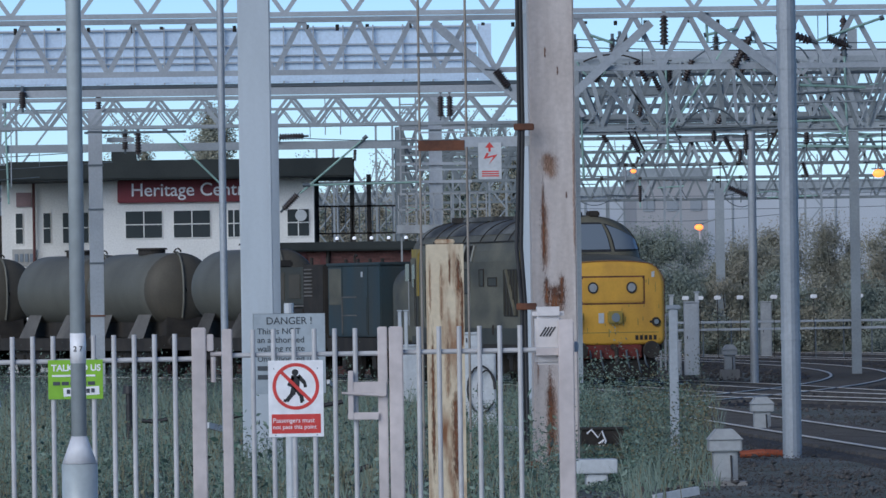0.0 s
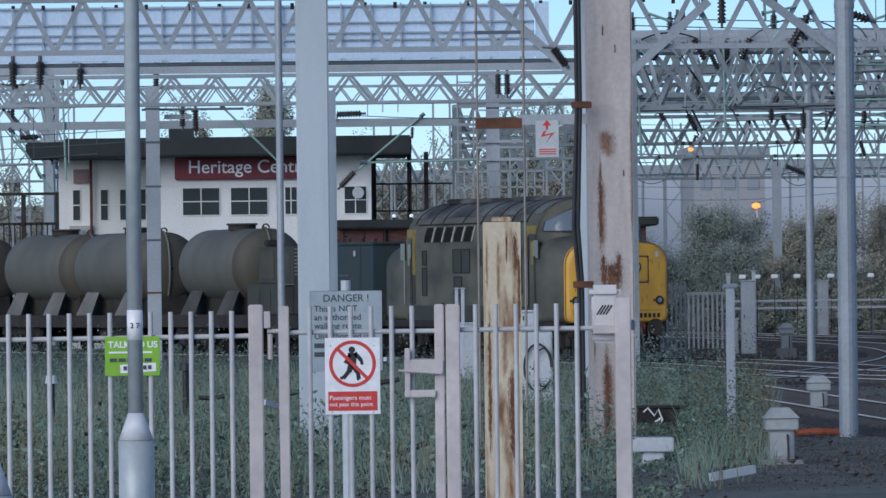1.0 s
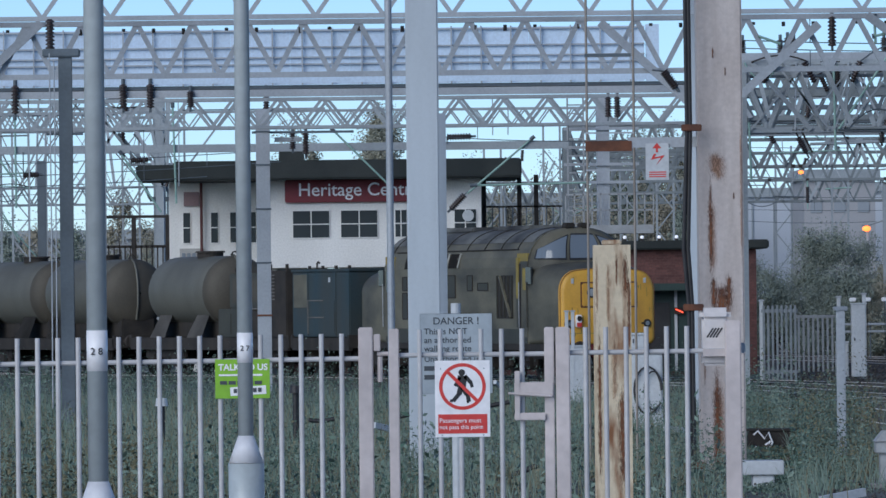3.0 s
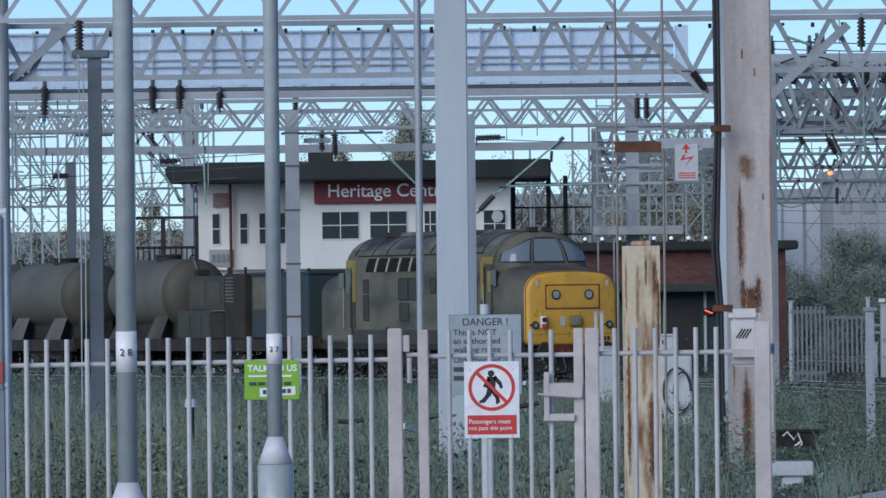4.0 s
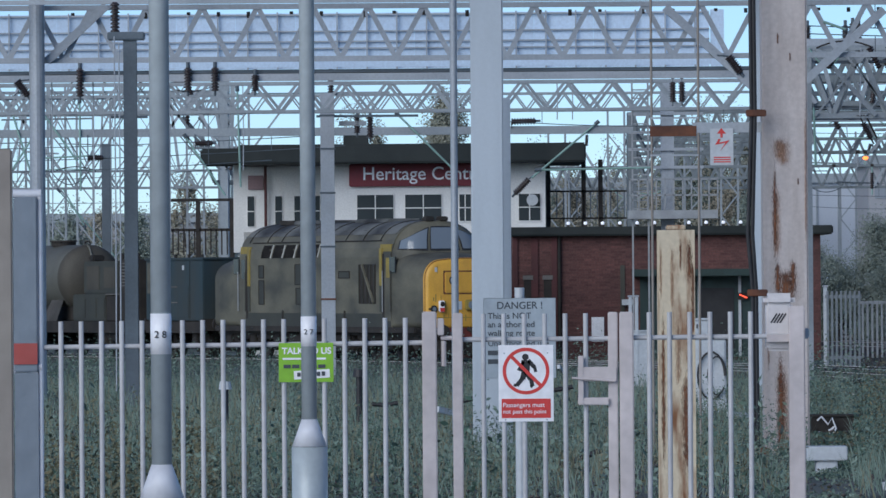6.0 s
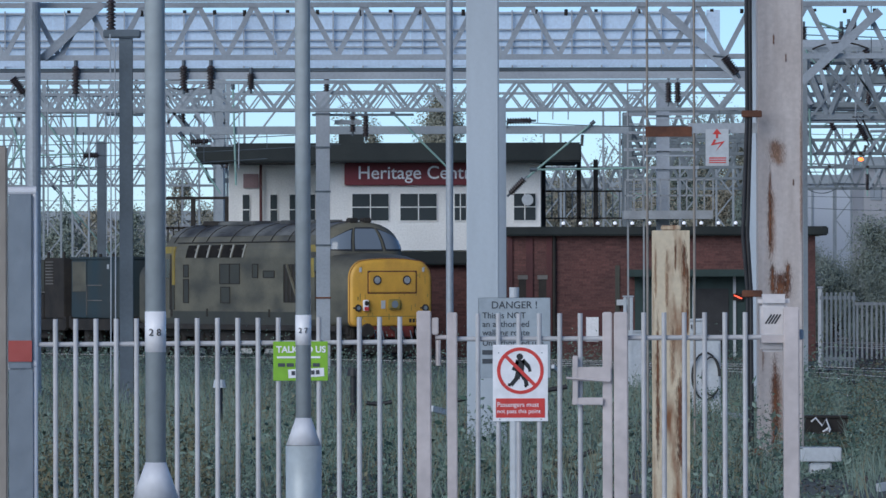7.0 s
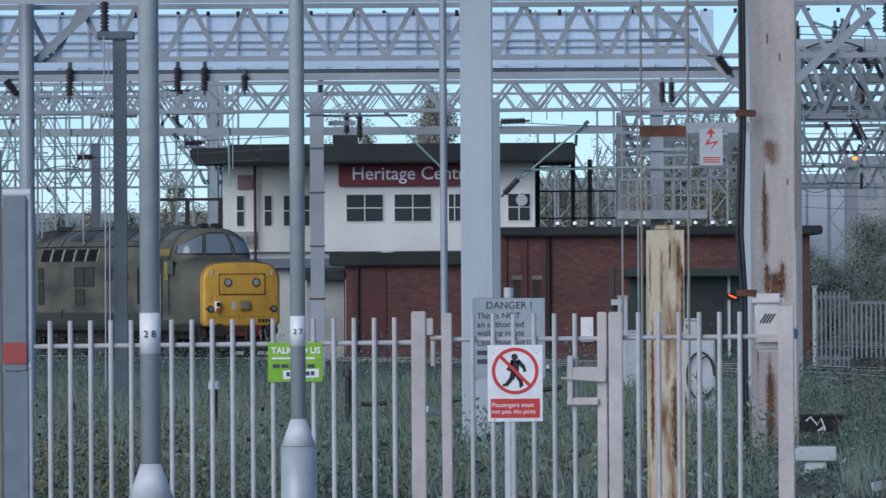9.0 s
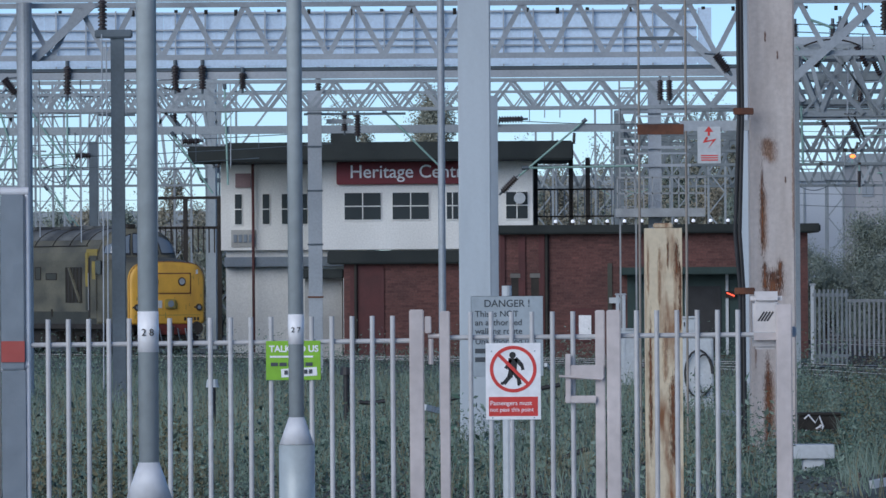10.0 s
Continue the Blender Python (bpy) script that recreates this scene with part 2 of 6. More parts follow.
def part(name, bm, material, parent=None, label="", smooth=False):
    me = bpy.data.meshes.new(name)
    bm.normal_update()
    if smooth:
        for f in bm.faces:
            f.smooth = True
    bm.to_mesh(me)
    bm.free()
    me.materials.append(material)
    ob = new(name, me)
    ob.parent = parent
    if label:
        ob["label"] = label
    return ob


def thing(name, x, y, z, label, category, group="", kind="", rz=0):
    ob = new(name)
    ob.empty_display_size = 0.2
    ob.matrix_basis = pose(x, y, z, 0, 0, rz)
    return tagged(ob, label, category, group, kind)


def box(bm, x0, y0, z0, x1, y1, z1, bevel=0.0):
    r = bmesh.ops.create_cube(bm, size=1)["verts"]
    for v in r:
        v.co = Vector(((x0 + x1) / 2 + v.co.x * (x1 - x0), (y0 + y1) / 2 + v.co.y * (y1 - y0), (z0 + z1) / 2 + v.co.z * (z1 - z0)))
    if bevel:
        es = {e for v in r for e in v.link_edges}
        bmesh.ops.bevel(bm, geom=list(es), offset=bevel, segments=2, affect="EDGES")
    return bm


def boxed(*a, bevel=0.0):
    return box(bmesh.new(), *a, bevel=bevel)


def bar(bm, p, q, w, h=None):
    """A straight rectangular strut from p to q."""
    p, q = Vector(p), Vector(q)
    h = h or w
    d = q - p
    m = Matrix.Translation((p + q) / 2) @ d.to_track_quat("Z", "Y").to_matrix().to_4x4() @ Matrix.Diagonal((w, h, d.length, 1))
    bmesh.ops.create_cube(bm, size=1, matrix=m)
    return bm


def rod(bm, p, q, r, r2=None, n=12):
    p, q = Vector(p), Vector(q)
    d = q - p
    m = Matrix.Translation((p + q) / 2) @ d.to_track_quat("Z", "Y").to_matrix().to_4x4()
    bmesh.ops.create_cone(bm, cap_ends=True, segments=n, radius1=r, radius2=r if r2 is None else r2, depth=d.length, matrix=m)
    return bm


def tube(bm, pts, r, n=6):
    """One round tube along a line of points."""
    ps = [Vector(p) for p in pts]
    prev = None
    for i, p in enumerate(ps):
        d = (ps[min(i + 1, len(ps) - 1)] - ps[max(i - 1, 0)]).normalized()
        s = d.cross(Vector((0.13, 0.97, 0.21))).normalized()
        t = d.cross(s)
        cur = [bm.verts.new(p + r * (s * math.cos(2 * math.pi * k / n) + t * math.sin(2 * math.pi * k / n))) for k in range(n)]
        if prev:
            for k in range(n):
                bm.faces.new((prev[k], prev[(k + 1) % n], cur[(k + 1) % n], cur[k]))
        else:
            bm.faces.new(cur)
        prev = cur
    bm.faces.new(prev[::-1])
    return bm


def hcol(bm, x, y, z0, z1, w, d, t=0.03):
    """An H-section column: two flanges across the view and a web, in one profile."""
    a, c, k = w / 2, d / 2, t / 2
    prof = [(-a, -c), (a, -c), (a, -c + t), (k, -c + t), (k, c - t), (a, c - t), (a, c), (-a, c), (-a, c - t), (-k, c - t), (-k, -c + t), (-a, -c + t)]
    lo = [bm.verts.new((x + p, y + q, z0)) for p, q in prof]
    hi = [bm.verts.new((x + p, y + q, z1)) for p, q in prof]
    for i in range(12):
        bm.faces.new((lo[i], lo[(i + 1) % 12], hi[(i + 1) % 12], hi[i]))
    bm.faces.new(hi)
    return bm


def words(text, x, y, z, size, material, parent, name="lettering", align="LEFT", depth=0.001, bold=0.005):
    cu = bpy.data.curves.new(name, "FONT")
    cu.body, cu.size, cu.extrude, cu.align_x, cu.offset = text, size, depth, align, bold * size
    cu.materials.append(material)
    tmp = new(name + "_curve", cu)
    dg = bpy.context.evaluated_depsgraph_get()
    me = bpy.data.meshes.new_from_object(tmp.evaluated_get(dg))
    bpy.data.objects.remove(tmp)
    ob = new(name, me)
    ob.parent = parent
    ob.matrix_basis = pose(x, y, z, 90, 0, 0)
    return ob


def insulator(bm, p, q, r, sheds=8, n=12):
    """A ribbed insulator turned in one piece about the line from p to q."""
    p, q = Vector(p), Vector(q)
    d = (q - p).normalized()
    s = d.cross(Vector((0.13, 0.97, 0.21))).normalized()
    t = d.cross(s)
    prof = []
    for i in range(sheds):
        prof += [(i / sheds, 0.62), ((i + 0.15) / sheds, 1.0), ((i + 0.4) / sheds, 1.0), ((i + 0.75) / sheds, 0.62)]
    prof.append((1.0, 0.5))
    prev = None
    for k, w in prof:
        c = p.lerp(q, k)
        cur = [bm.verts.new(c + r * w * (s * math.cos(2 * math.pi * j / n) + t * math.sin(2 * math.pi * j / n))) for j in range(n)]
        if prev:
            for j in range(n):
                bm.faces.new((prev[j], prev[(j + 1) % n], cur[(j + 1) % n], cur[j]))
        prev = cur
    return bm

# ---- the curved line on which the train moves ----
X0, Y0, TH0, CURVE, EASING, SPEED, GAIN = 9.145, 160.64, 0.1363, 0.00743, -0.0000414, 5.767, 0.0099


def heading(s):
    """The line's heading: a curve that eases out beyond the museum and bends the other way through the junction."""
    if s < -6:
        return min(0.25, heading(-6.0) + 0.012 * (-6 - s))
    s = min(s, 89.0)
    return TH0 + CURVE * s + EASING * s * s


STEP = 0.5
LINE = {}
for way in (1, -1):
    px, py = X0, Y0
    LINE[0] = (px, py)
    for i in range(1, 361):
        a = heading(way * (i - 0.5) * STEP)
        px, py = px - way * STEP * math.sin(a), py + way * STEP * math.cos(a)
        LINE[way * i] = (px, py)


def on_line(s, side=0.0):
    """The place s metres along the line, side metres to its east, and the line's heading there."""
    i = math.floor(s / STEP)
    k, (x0, y0), (x1, y1), a = s / STEP - i, LINE[i], LINE[i + 1], heading(s)
    return x0 + (x1 - x0) * k + side * math.cos(a), y0 + (y1 - y0) * k + side * math.sin(a), a


def fall(s):
    """The line drops gently beyond the junction."""
    return -0.0022 * max(0.0, s - 5)


def run(t):
    return SPEED * t + GAIN * t * t / 2


def on_rails(back, half, t):
    """The pose of a vehicle whose middle lies back metres behind the leading nose, on bogies half metres apart from it."""
    s = run(t) + back
    x0, y0, _ = on_line(s - half)
    x1, y1, _ = on_line(s + half)
    return pose((x0 + x1) / 2, (y0 + y1) / 2, fall(s), 0, 0, math.degrees(math.atan2(y0 - y1, x0 - x1)))


def loft(bm, rings, close=False):
    vs = [[bm.verts.new(p) for p in r] for r in rings]
    for a, b in zip(vs, vs[1:]):
        k = len(a)
        for i in range(k if close else k - 1):
            bm.faces.new((a[i], a[(i + 1) % k], b[(i + 1) % k], b[i]))
    return vs


def arch(x, half, top, base, shoulder, n=14):
    """A body section: upright sides, then a rounded roof."""
    pts = [(x, half, base), (x, half, (base + shoulder) / 2)]
    for i in range(n + 1):
        a = math.pi * i / n
        c, s = math.cos(a), math.sin(a)
        pts.append((x, half * math.copysign(abs(c) ** 0.8, c), shoulder + (top - shoulder) * abs(s) ** 0.9))
    return pts + [(x, -half, (base + shoulder) / 2), (x, -half, base)]


def nose_ring(x, half, top, base, r, crown=0.12, n=6):
    """A nose section: flat sides, rounded shoulders and a gently crowned top."""
    pts = []
    for cy, cz, a0 in ((half - r, top - r, 0), (-half + r, top - r, 90), (-half + r * 0.4, base + r * 0.4, 180), (half - r * 0.4, base + r * 0.4, 270)):
        rr = r if a0 < 180 else r * 0.4
        for i in range(n + 1):
            a = radians(a0 + 90 * i / n)
            y, z = cy + rr * math.cos(a), cz + rr * math.sin(a)
            pts.append((x, y, z + (crown * (1 - (y / half) ** 2) if z > top - r * 0.9 else 0)))
        if a0 == 0:
            pts += [(x, (half - r) * k, top + crown * (1 - ((half - r) * k / half) ** 2)) for k in (0.6, 0.2, -0.2, -0.6)]
    return pts


def wheelset(parent, x, r):
    me = bmesh.new()
    for sy in (-0.72, 0.72):
        rod(me, (0, sy - 0.065, 0), (0, sy + 0.065, 0), r, n=24)
        rod(me, (0, sy * 1.1 - 0.02, 0), (0, sy * 1.1 + 0.02, 0), r * 0.35, n=12)
        for k in range(4):
            a = k * math.pi / 2
            box(me, r * 0.55 * math.cos(a) - 0.05, sy * 1.1 - 0.015, r * 0.55 * math.sin(a) - 0.05, r * 0.55 * math.cos(a) + 0.05, sy * 1.1 + 0.015, r * 0.55 * math.sin(a) + 0.05)
    rod(me, (0, -0.75, 0), (0, 0.75, 0), 0.09, n=10)
    ob = part("wheelset", me, UNDER, parent)
    ob.matrix_basis = pose(x, 0, r)
    return ob


def bogie(parent, x, axles, r, half_w=1.05):
    bm = bmesh.new()
    lo, hi = min(axles), max(axles)
    for sy in (-half_w, half_w):
        box(bm, x + lo - 0.7, sy - 0.07, r + 0.05, x + hi + 0.7, sy + 0.07, r + 0.38, bevel=0.04)
        for a in axles:
            box(bm, x + a - 0.2, sy - 0.13, r - 0.2, x + a + 0.2, sy + 0.13, r + 0.2, bevel=0.03)
            for k in (-0.38, 0.38):
                rod(bm, (x + a + k, sy, r - 0.12), (x + a + k, sy, r + 0.3), 0.09, n=8)
    box(bm, x - 0.3, -half_w, r + 0.1, x + 0.3, half_w, r + 0.4)
    part("bogie_frame", bm, UNDER, parent)
    for a in axles:
        wheelset(parent, x + a, r)


def buffers(parent, x, sign, z=1.05):
    for sy in (-0.87, 0.87):
        bm = rod(bmesh.new(), (x, sy, z), (x + sign * 0.36, sy, z), 0.11, n=14)
        rod(bm, (x + sign * 0.36, sy, z), (x + sign * 0.43, sy, z), 0.21, 0.19, n=18)
        part("buffer", bm, UNDER, parent)


def side_y(z):
    """Half the width of the body, just proud of its skin, at height z of the rounded roof."""
    s = min(1.0, ((z - 2.86) / 0.96) ** (1 / 0.9))
    return 1.35 * math.sqrt(1 - s * s) ** 0.8 + 0.012


def dome(z):
    """The radii along and across of the rounded cab front at height z."""
    table = ((2.78, 0.88, 1.345), (3.0, 0.81, 1.32), (3.3, 0.68, 1.21), (3.5, 0.56, 1.06), (3.65, 0.44, 0.88), (3.76, 0.32, 0.62), (3.83, 0.12, 0.2))
    for (z0, a0, b0), (z1, a1, b1) in zip(table, table[1:]):
        if z <= z1:
            k = (z - z0) / (z1 - z0)
            return a0 + (a1 - a0) * k, b0 + (b1 - b0) * k
    return table[-1][1:]


def cab_end(parent, sign):
    """Nose, windscreens and roof dome of one cab; sign turns it to either end."""
    f = lambda ring: [(sign * x, sign * y, z) for x, y, z in ring]
    bm = bmesh.new()
    loft(bm, [f(nose_ring(6.2, 1.352, 2.88, 0.98, 0.30, 0.1)), f(nose_ring(7.0, 1.345, 2.86, 0.98, 0.38, 0.12)), f(nose_ring(7.7, 1.33, 2.80, 0.98, 0.42)), f(nose_ring(8.56, 1.295, 2.705, 0.98, 0.42))], close=True)
    part("nose", bm, LOCO, parent, smooth=True)
    bm = bmesh.new()
    vs = loft(bm, [f(nose_ring(8.561, 1.298, 2.708, 0.975, 0.42)), f(nose_ring(8.64, 1.285, 2.69, 0.98, 0.40)), f(nose_ring(8.71, 1.25, 2.64, 1.0, 0.37)), f(nose_ring(8.735, 1.18, 2.57, 1.04, 0.32))], close=True)
    bm.faces.new(vs[-1])
    rim = [p for p in nose_ring(8.66, 1.288, 2.695, 0.985, 0.40)]
    front = part("nose_front", bm, YELLOW if sign > 0 else LOCO, parent, "grimy yellow nose end" if sign > 0 else "", smooth=True)
    if sign > 0:
        part("worn_rim", tube(bmesh.new(), rim + rim[:1], 0.008), RUST_RUN, front, "rust-worn rim of the nose")
    # cab shell round the windscreens
    def skin(s, z, off=0.0):
        """The cab front, flat in the middle and rounded at its sides; s runs from -1 to 1 across it."""
        rx, ry = dome(z)
        return 6.2 + (rx + off) * max(0.0, 1 - abs(s) ** 5) ** 0.7, (ry + off) * s, z + off * 0.5

    def ring(z, n=28):
        return f([skin(math.sin(radians(-90 + 180 * i / n)), z) for i in range(n + 1)])
    bm = bmesh.new()
    vs = loft(bm, [ring(z) for z in (2.78, 2.9, 3.0, 3.15, 3.3, 3.42, 3.52, 3.6, 3.68, 3.75, 3.80, 3.83)])
    bm.faces.new(vs[-1])
    part("cab_front", bm, LOCO, parent, smooth=True)
    # three windscreen panes in dark rubber, the outer ones cut down at their outer corners
    for lo, hi in ((-0.93, -0.42), (-0.32, 0.32), (0.42, 0.93)):
        for grow, mt, nm, off in ((0.022, BLACK, "pane_seal", 0.012), (0, GLASS_SKY_TINT, "windscreen_pane", 0.024)):
            rows = []
            n = 10
            for k in range(6):
                w = k / 5 if grow == 0 else -0.08 + 1.16 * k / 5
                row = []
                for i in range(n + 1):
                    s = lo - grow + (hi - lo + 2 * grow) * i / n
                    top = 3.62 - 0.34 * max(0.0, (abs(s) - 0.25) / 0.68) ** 1.9
                    row.append(skin(s, 3.06 + (top - 3.06) * w, off))
                rows.append(f(row))
            bm = bmesh.new()
            loft(bm, rows)
            part(nm, bm, mt, parent, smooth=True)
    x = sign * 8.735
    if sign > 0:
        bm = boxed(8.725, -0.72, 1.90, 8.765, 0.76, 2.45, bevel=0.025)
        part("panel_rim", boxed(8.724, -0.755, 1.865, 8.745, 0.795, 2.485, bevel=0.008), RUST, front)
        part("marker_panel", bm, YELLOW, front)
        for sy in (-0.465, 0.465):
            part("lamp_rim", rod(bmesh.new(), (8.765, sy, 2.23), (8.785, sy, 2.23), 0.125, n=20), BLACK, front)
            part("marker_lamp", rod(bmesh.new(), (8.77, sy, 2.23), (8.80, sy, 2.23), 0.092, n=20), BOX_GREY, front, "pale round marker lamp")
        bm = boxed(8.73, -0.12, 1.44, 8.84, 0.24, 1.72, bevel=0.03)
        part("headlamp_box", bm, YELLOW_DIRTY, front)
        part("headlamp", rod(bmesh.new(), (8.84, 0.06, 1.58), (8.855, 0.06, 1.58), 0.10, n=16), GLASS_SKY_TINT, front)
        part("label_plate", boxed(8.735, -0.33, 1.46, 8.745, -0.20, 1.68), CABINET, front)
        for sy in (-1.02, 0.95):
            part("shield_plate", boxed(8.71, sy, 2.44, 8.742, sy + 0.09, 2.58, bevel=0.01), CABINET, front)
        lamp = part("portable_lamp", boxed(8.735, -0.91, 1.40, 8.86, -0.76, 1.70, bevel=0.02), SIGN_W, front, "portable tail lamp with red lens")
        part("lamp_lens", boxed(8.86, -0.90, 1.41, 8.872, -0.77, 1.51), SIGN_R, lamp)
        part("lamp_lens", rod(bmesh.new(), (8.86, -0.83, 1.61), (8.872, -0.83, 1.61), 0.065, n=14), UNDER, lamp)
        part("nose_seam", boxed(8.728, -1.12, 1.245, 8.7385, 1.12, 1.262), YELLOW_DIRTY, front)
        r = random.Random(4)
        for k in range(34):
            gy, gz, gl = r.uniform(-1.15, 1.15), r.uniform(1.1, 2.5), r.uniform(0.05, 0.22)
            if abs(gy) < 0.76 and 1.85 < gz < 2.6:
                continue
            part("grime_run", boxed(8.734, gy, gz, 8.7365, gy + r.uniform(0.012, 0.03), gz + gl), YELLOW_DIRTY, front)
        for sy in (-1.05, 1.05):
            part("tail_lamp", rod(bmesh.new(), (8.70, sy, 1.48), (8.78, sy, 1.48), 0.10, n=16), UNDER, front)
            part("tail_lens", rod(bmesh.new(), (8.78, sy, 1.48), (8.80, sy, 1.48), 0.055, n=12), GLASS_SKY_TINT, front)
            bm = bmesh.new()
            rod(bm, (8.70, sy - 0.15, 1.48), (8.70, sy + 0.12, 1.48), 0.045, n=8)
            part("lamp_bracket", bm, UNDER, front)
        for k, sy in enumerate((0.55, 0.66, 0.77, 0.88, 0.99)):
            part("number_bar", boxed(8.72, sy, 1.09, 8.745, sy + 0.07, 1.19), UNDER, front)
    bm = boxed(min(x - sign * 0.02, x - sign * 0.3), -0.72, 0.66, max(x - sign * 0.02, x - sign * 0.3), 0.72, 0.99, bevel=0.03)
    part("buffer_beam", bm, BUFFER_RED, parent, "faded red buffer beam")
    buffers(parent, x - sign * 0.1, sign, 0.86)
    for sy, dz in ((-0.55, 0.5), (-0.3, 0.42), (0.32, 0.46), (0.58, 0.38), (0.75, 0.5)):
        part("brake_hose", tube(bmesh.new(), [(x + sign * 0.02, sy, 0.86), (x + sign * 0.14, sy, 0.6), (x + sign * 0.12, sy + 0.05, dz), (x + sign * 0.03, sy + 0.1, dz - 0.05)], 0.022), STEEL_DARK, parent)
    bm = bmesh.new()
    rod(bm, (x, 0, 0.95), (x + sign * 0.35, 0, 0.88), 0.06, n=8)
    rod(bm, (x + sign * 0.35, 0, 0.92), (x + sign * 0.38, 0, 0.55), 0.05, n=8)
    part("coupling", bm, UNDER, parent)
    bm = boxed(min(x - sign * 0.25, x - sign * 0.1), -1.1, 0.22, max(x - sign * 0.25, x - sign * 0.1), 1.1, 0.63, bevel=0.03)
    part("snow_plough", bm, UNDER, parent)


def locomotive():
    lo = thing("locomotive", 0, 0, 0, "olive-grey diesel locomotive with dirty yellow nose, hauling a train", "locomotive")
    bm = bmesh.new()
    vs = loft(bm, [arch(x, 1.35, 3.82, 0.98, 2.86) for x in (-6.25, -3, 0, 3, 6.25)])
    bm.faces.new(vs[0][::-1])
    bm.faces.new(vs[-1])
    part("body", bm, LOCO, lo, smooth=False)
    bm = bmesh.new()                       # roof skin, proud of the body
    rings = []
    for x in (-6.1, -2, 2, 6.1):
        rings.append([(x, 1.355 * math.copysign(abs(math.cos(a)) ** 0.8, math.cos(a)), 2.872 + 0.96 * math.sin(a) ** 0.9) for a in [radians(36 + 108 * i / 12) for i in range(13)]])
    loft(bm, rings)
    part("roof", bm, LOCO_ROOF, lo, "sooty grey roof", smooth=True)
    for x0, x1, w in ((1.2, 3.9, 0.5), (-3.6, -0.6, 0.62), (-5.2, -4.2, 0.4)):
        part("roof_hatch", boxed(x0, -w, 3.76, x1, w, 3.90, bevel=0.04), LOCO_ROOF, lo)
    for x0, w in ((1.0, 0.35), (1.6, 0.3), (2.3, 0.4), (3.2, 0.3), (-2.4, 0.5), (-3.4, 0.3)):
        part("soot_panel", bar(bmesh.new(), (x0, -0.87, 3.56), (x0 + w, -0.87, 3.56), 0.3, 0.05), UNDER, lo)
    for x in (-5.6, -4.1, -2.9, -0.9, 0.9, 2.4, 3.8, 5.2):
        part("roof_seam", tube(bmesh.new(), [(x, 1.362 * math.copysign(abs(math.cos(a)) ** 0.8, math.cos(a)), 2.878 + 0.96 * math.sin(a) ** 0.9) for a in [radians(24 + 132 * i / 16) for i in range(17)]], 0.014, 5), UNDER, lo)
    for side in (-1, 1):
        part("cantrail_gutter", tube(bmesh.new(), [(x, side * (side_y(3.30) + 0.01), 3.30) for x in (-5.3, 0.0, 5.3)], 0.016, 5), UNDER, lo)
    part("roof_fan", rod(bmesh.new(), (-4.7, 0, 3.8), (-4.7, 0, 3.92), 0.62, n=28), UNDER, lo)
    for y in (-0.22, 0.2):
        part("horn", boxed(6.1, y - 0.13, 3.79, 6.45, y + 0.13, 3.93, bevel=0.03), UNDER, lo)
    cab_end(lo, 1)
    cab_end(lo, -1)
    for side in (-1, 1):
        y = side * 1.35
        # cantrail windows
        for i in range(5):
            bm = bmesh.new()
            x0 = -4.42 + i * 0.985
            vs = [(x0, side * side_y(2.875), 2.875), (x0 + 0.80, side * side_y(2.875), 2.875), (x0 + 0.88, side * side_y(3.05), 3.05), (x0 + 0.92, side * side_y(3.23), 3.23), (x0 + 0.12, side * side_y(3.23), 3.23), (x0 + 0.07, side * side_y(3.05), 3.05)]
            bm.faces.new([bm.verts.new(v) for v in vs])
            bmesh.ops.solidify(bm, geom=bm.faces[:], thickness=0.02)
            part("cantrail_window", bm, UNDER, lo, "dark cantrail window")
            part("window_pillar", bar(bmesh.new(), (x0 + 0.89, side * (side_y(2.875) + 0.012), 2.875), (x0 + 1.01, side * (side_y(3.23) + 0.012), 3.23), 0.05), PILLAR, lo)
        for x0, x1, z0, z1 in ((-1.52, -0.72, 2.14, 2.69), (-0.68, 0.13, 2.14, 2.69), (-1.44, -0.68, 1.6, 2.04), (1.18, 1.62, 2.31, 2.68), (2.07, 2.95, 2.31, 2.49), (-4.59, -4.18, 2.33, 2.67), (-4.6, -4.16, 1.6, 2.26), (-2.62, -2.54, 1.22, 1.42), (2.5, 2.58, 1.22, 1.42)):
            bm = boxed(x0, y - 0.012, z0, x1, y + 0.012, z1, bevel=0.006)
            hatch = part("side_hatch", bm, LOCO_DARK, lo)
            rim = bmesh.new()
            for p, q in (((x0, z0), (x1, z0)), ((x0, z1), (x1, z1)), ((x0, z0), (x0, z1)), ((x1, z0), (x1, z1))):
                bar(rim, (p[0], y + side * 0.013, p[1]), (q[0], y + side * 0.013, q[1]), 0.022)
            part("hatch_rim", rim, UNDER, hatch)
        # air intake with a diagonal stay
        part("air_intake", boxed(3.69, y - 0.012, 1.62, 5.03, y + 0.014, 2.67), UNDER, lo)
        for k in range(5):
            xx = 3.76 + k * 0.30
            part("intake_slat", bar(bmesh.new(), (xx, y + side * 0.03, 1.64), (xx, y + side * 0.03, 2.65), 0.03), LOCO_DARK, lo)
        part("intake_stay", bar(bmesh.new(), (4.05, y + side * 0.05, 2.65), (4.95, y + side * 0.05, 1.64), 0.06), LOCO, lo)
        for sx in (-1, 1):
            dx = 5.98 * sx                 # recessed cab door between grimy yellow pillars
            lo_x, hi_x = sorted((sx * 5.36, sx * 6.22))
            part("cab_door", boxed(dx - 0.26, y - 0.014, 1.15, dx + 0.26, y + 0.014, 2.98, bevel=0.01), LOCO, lo)
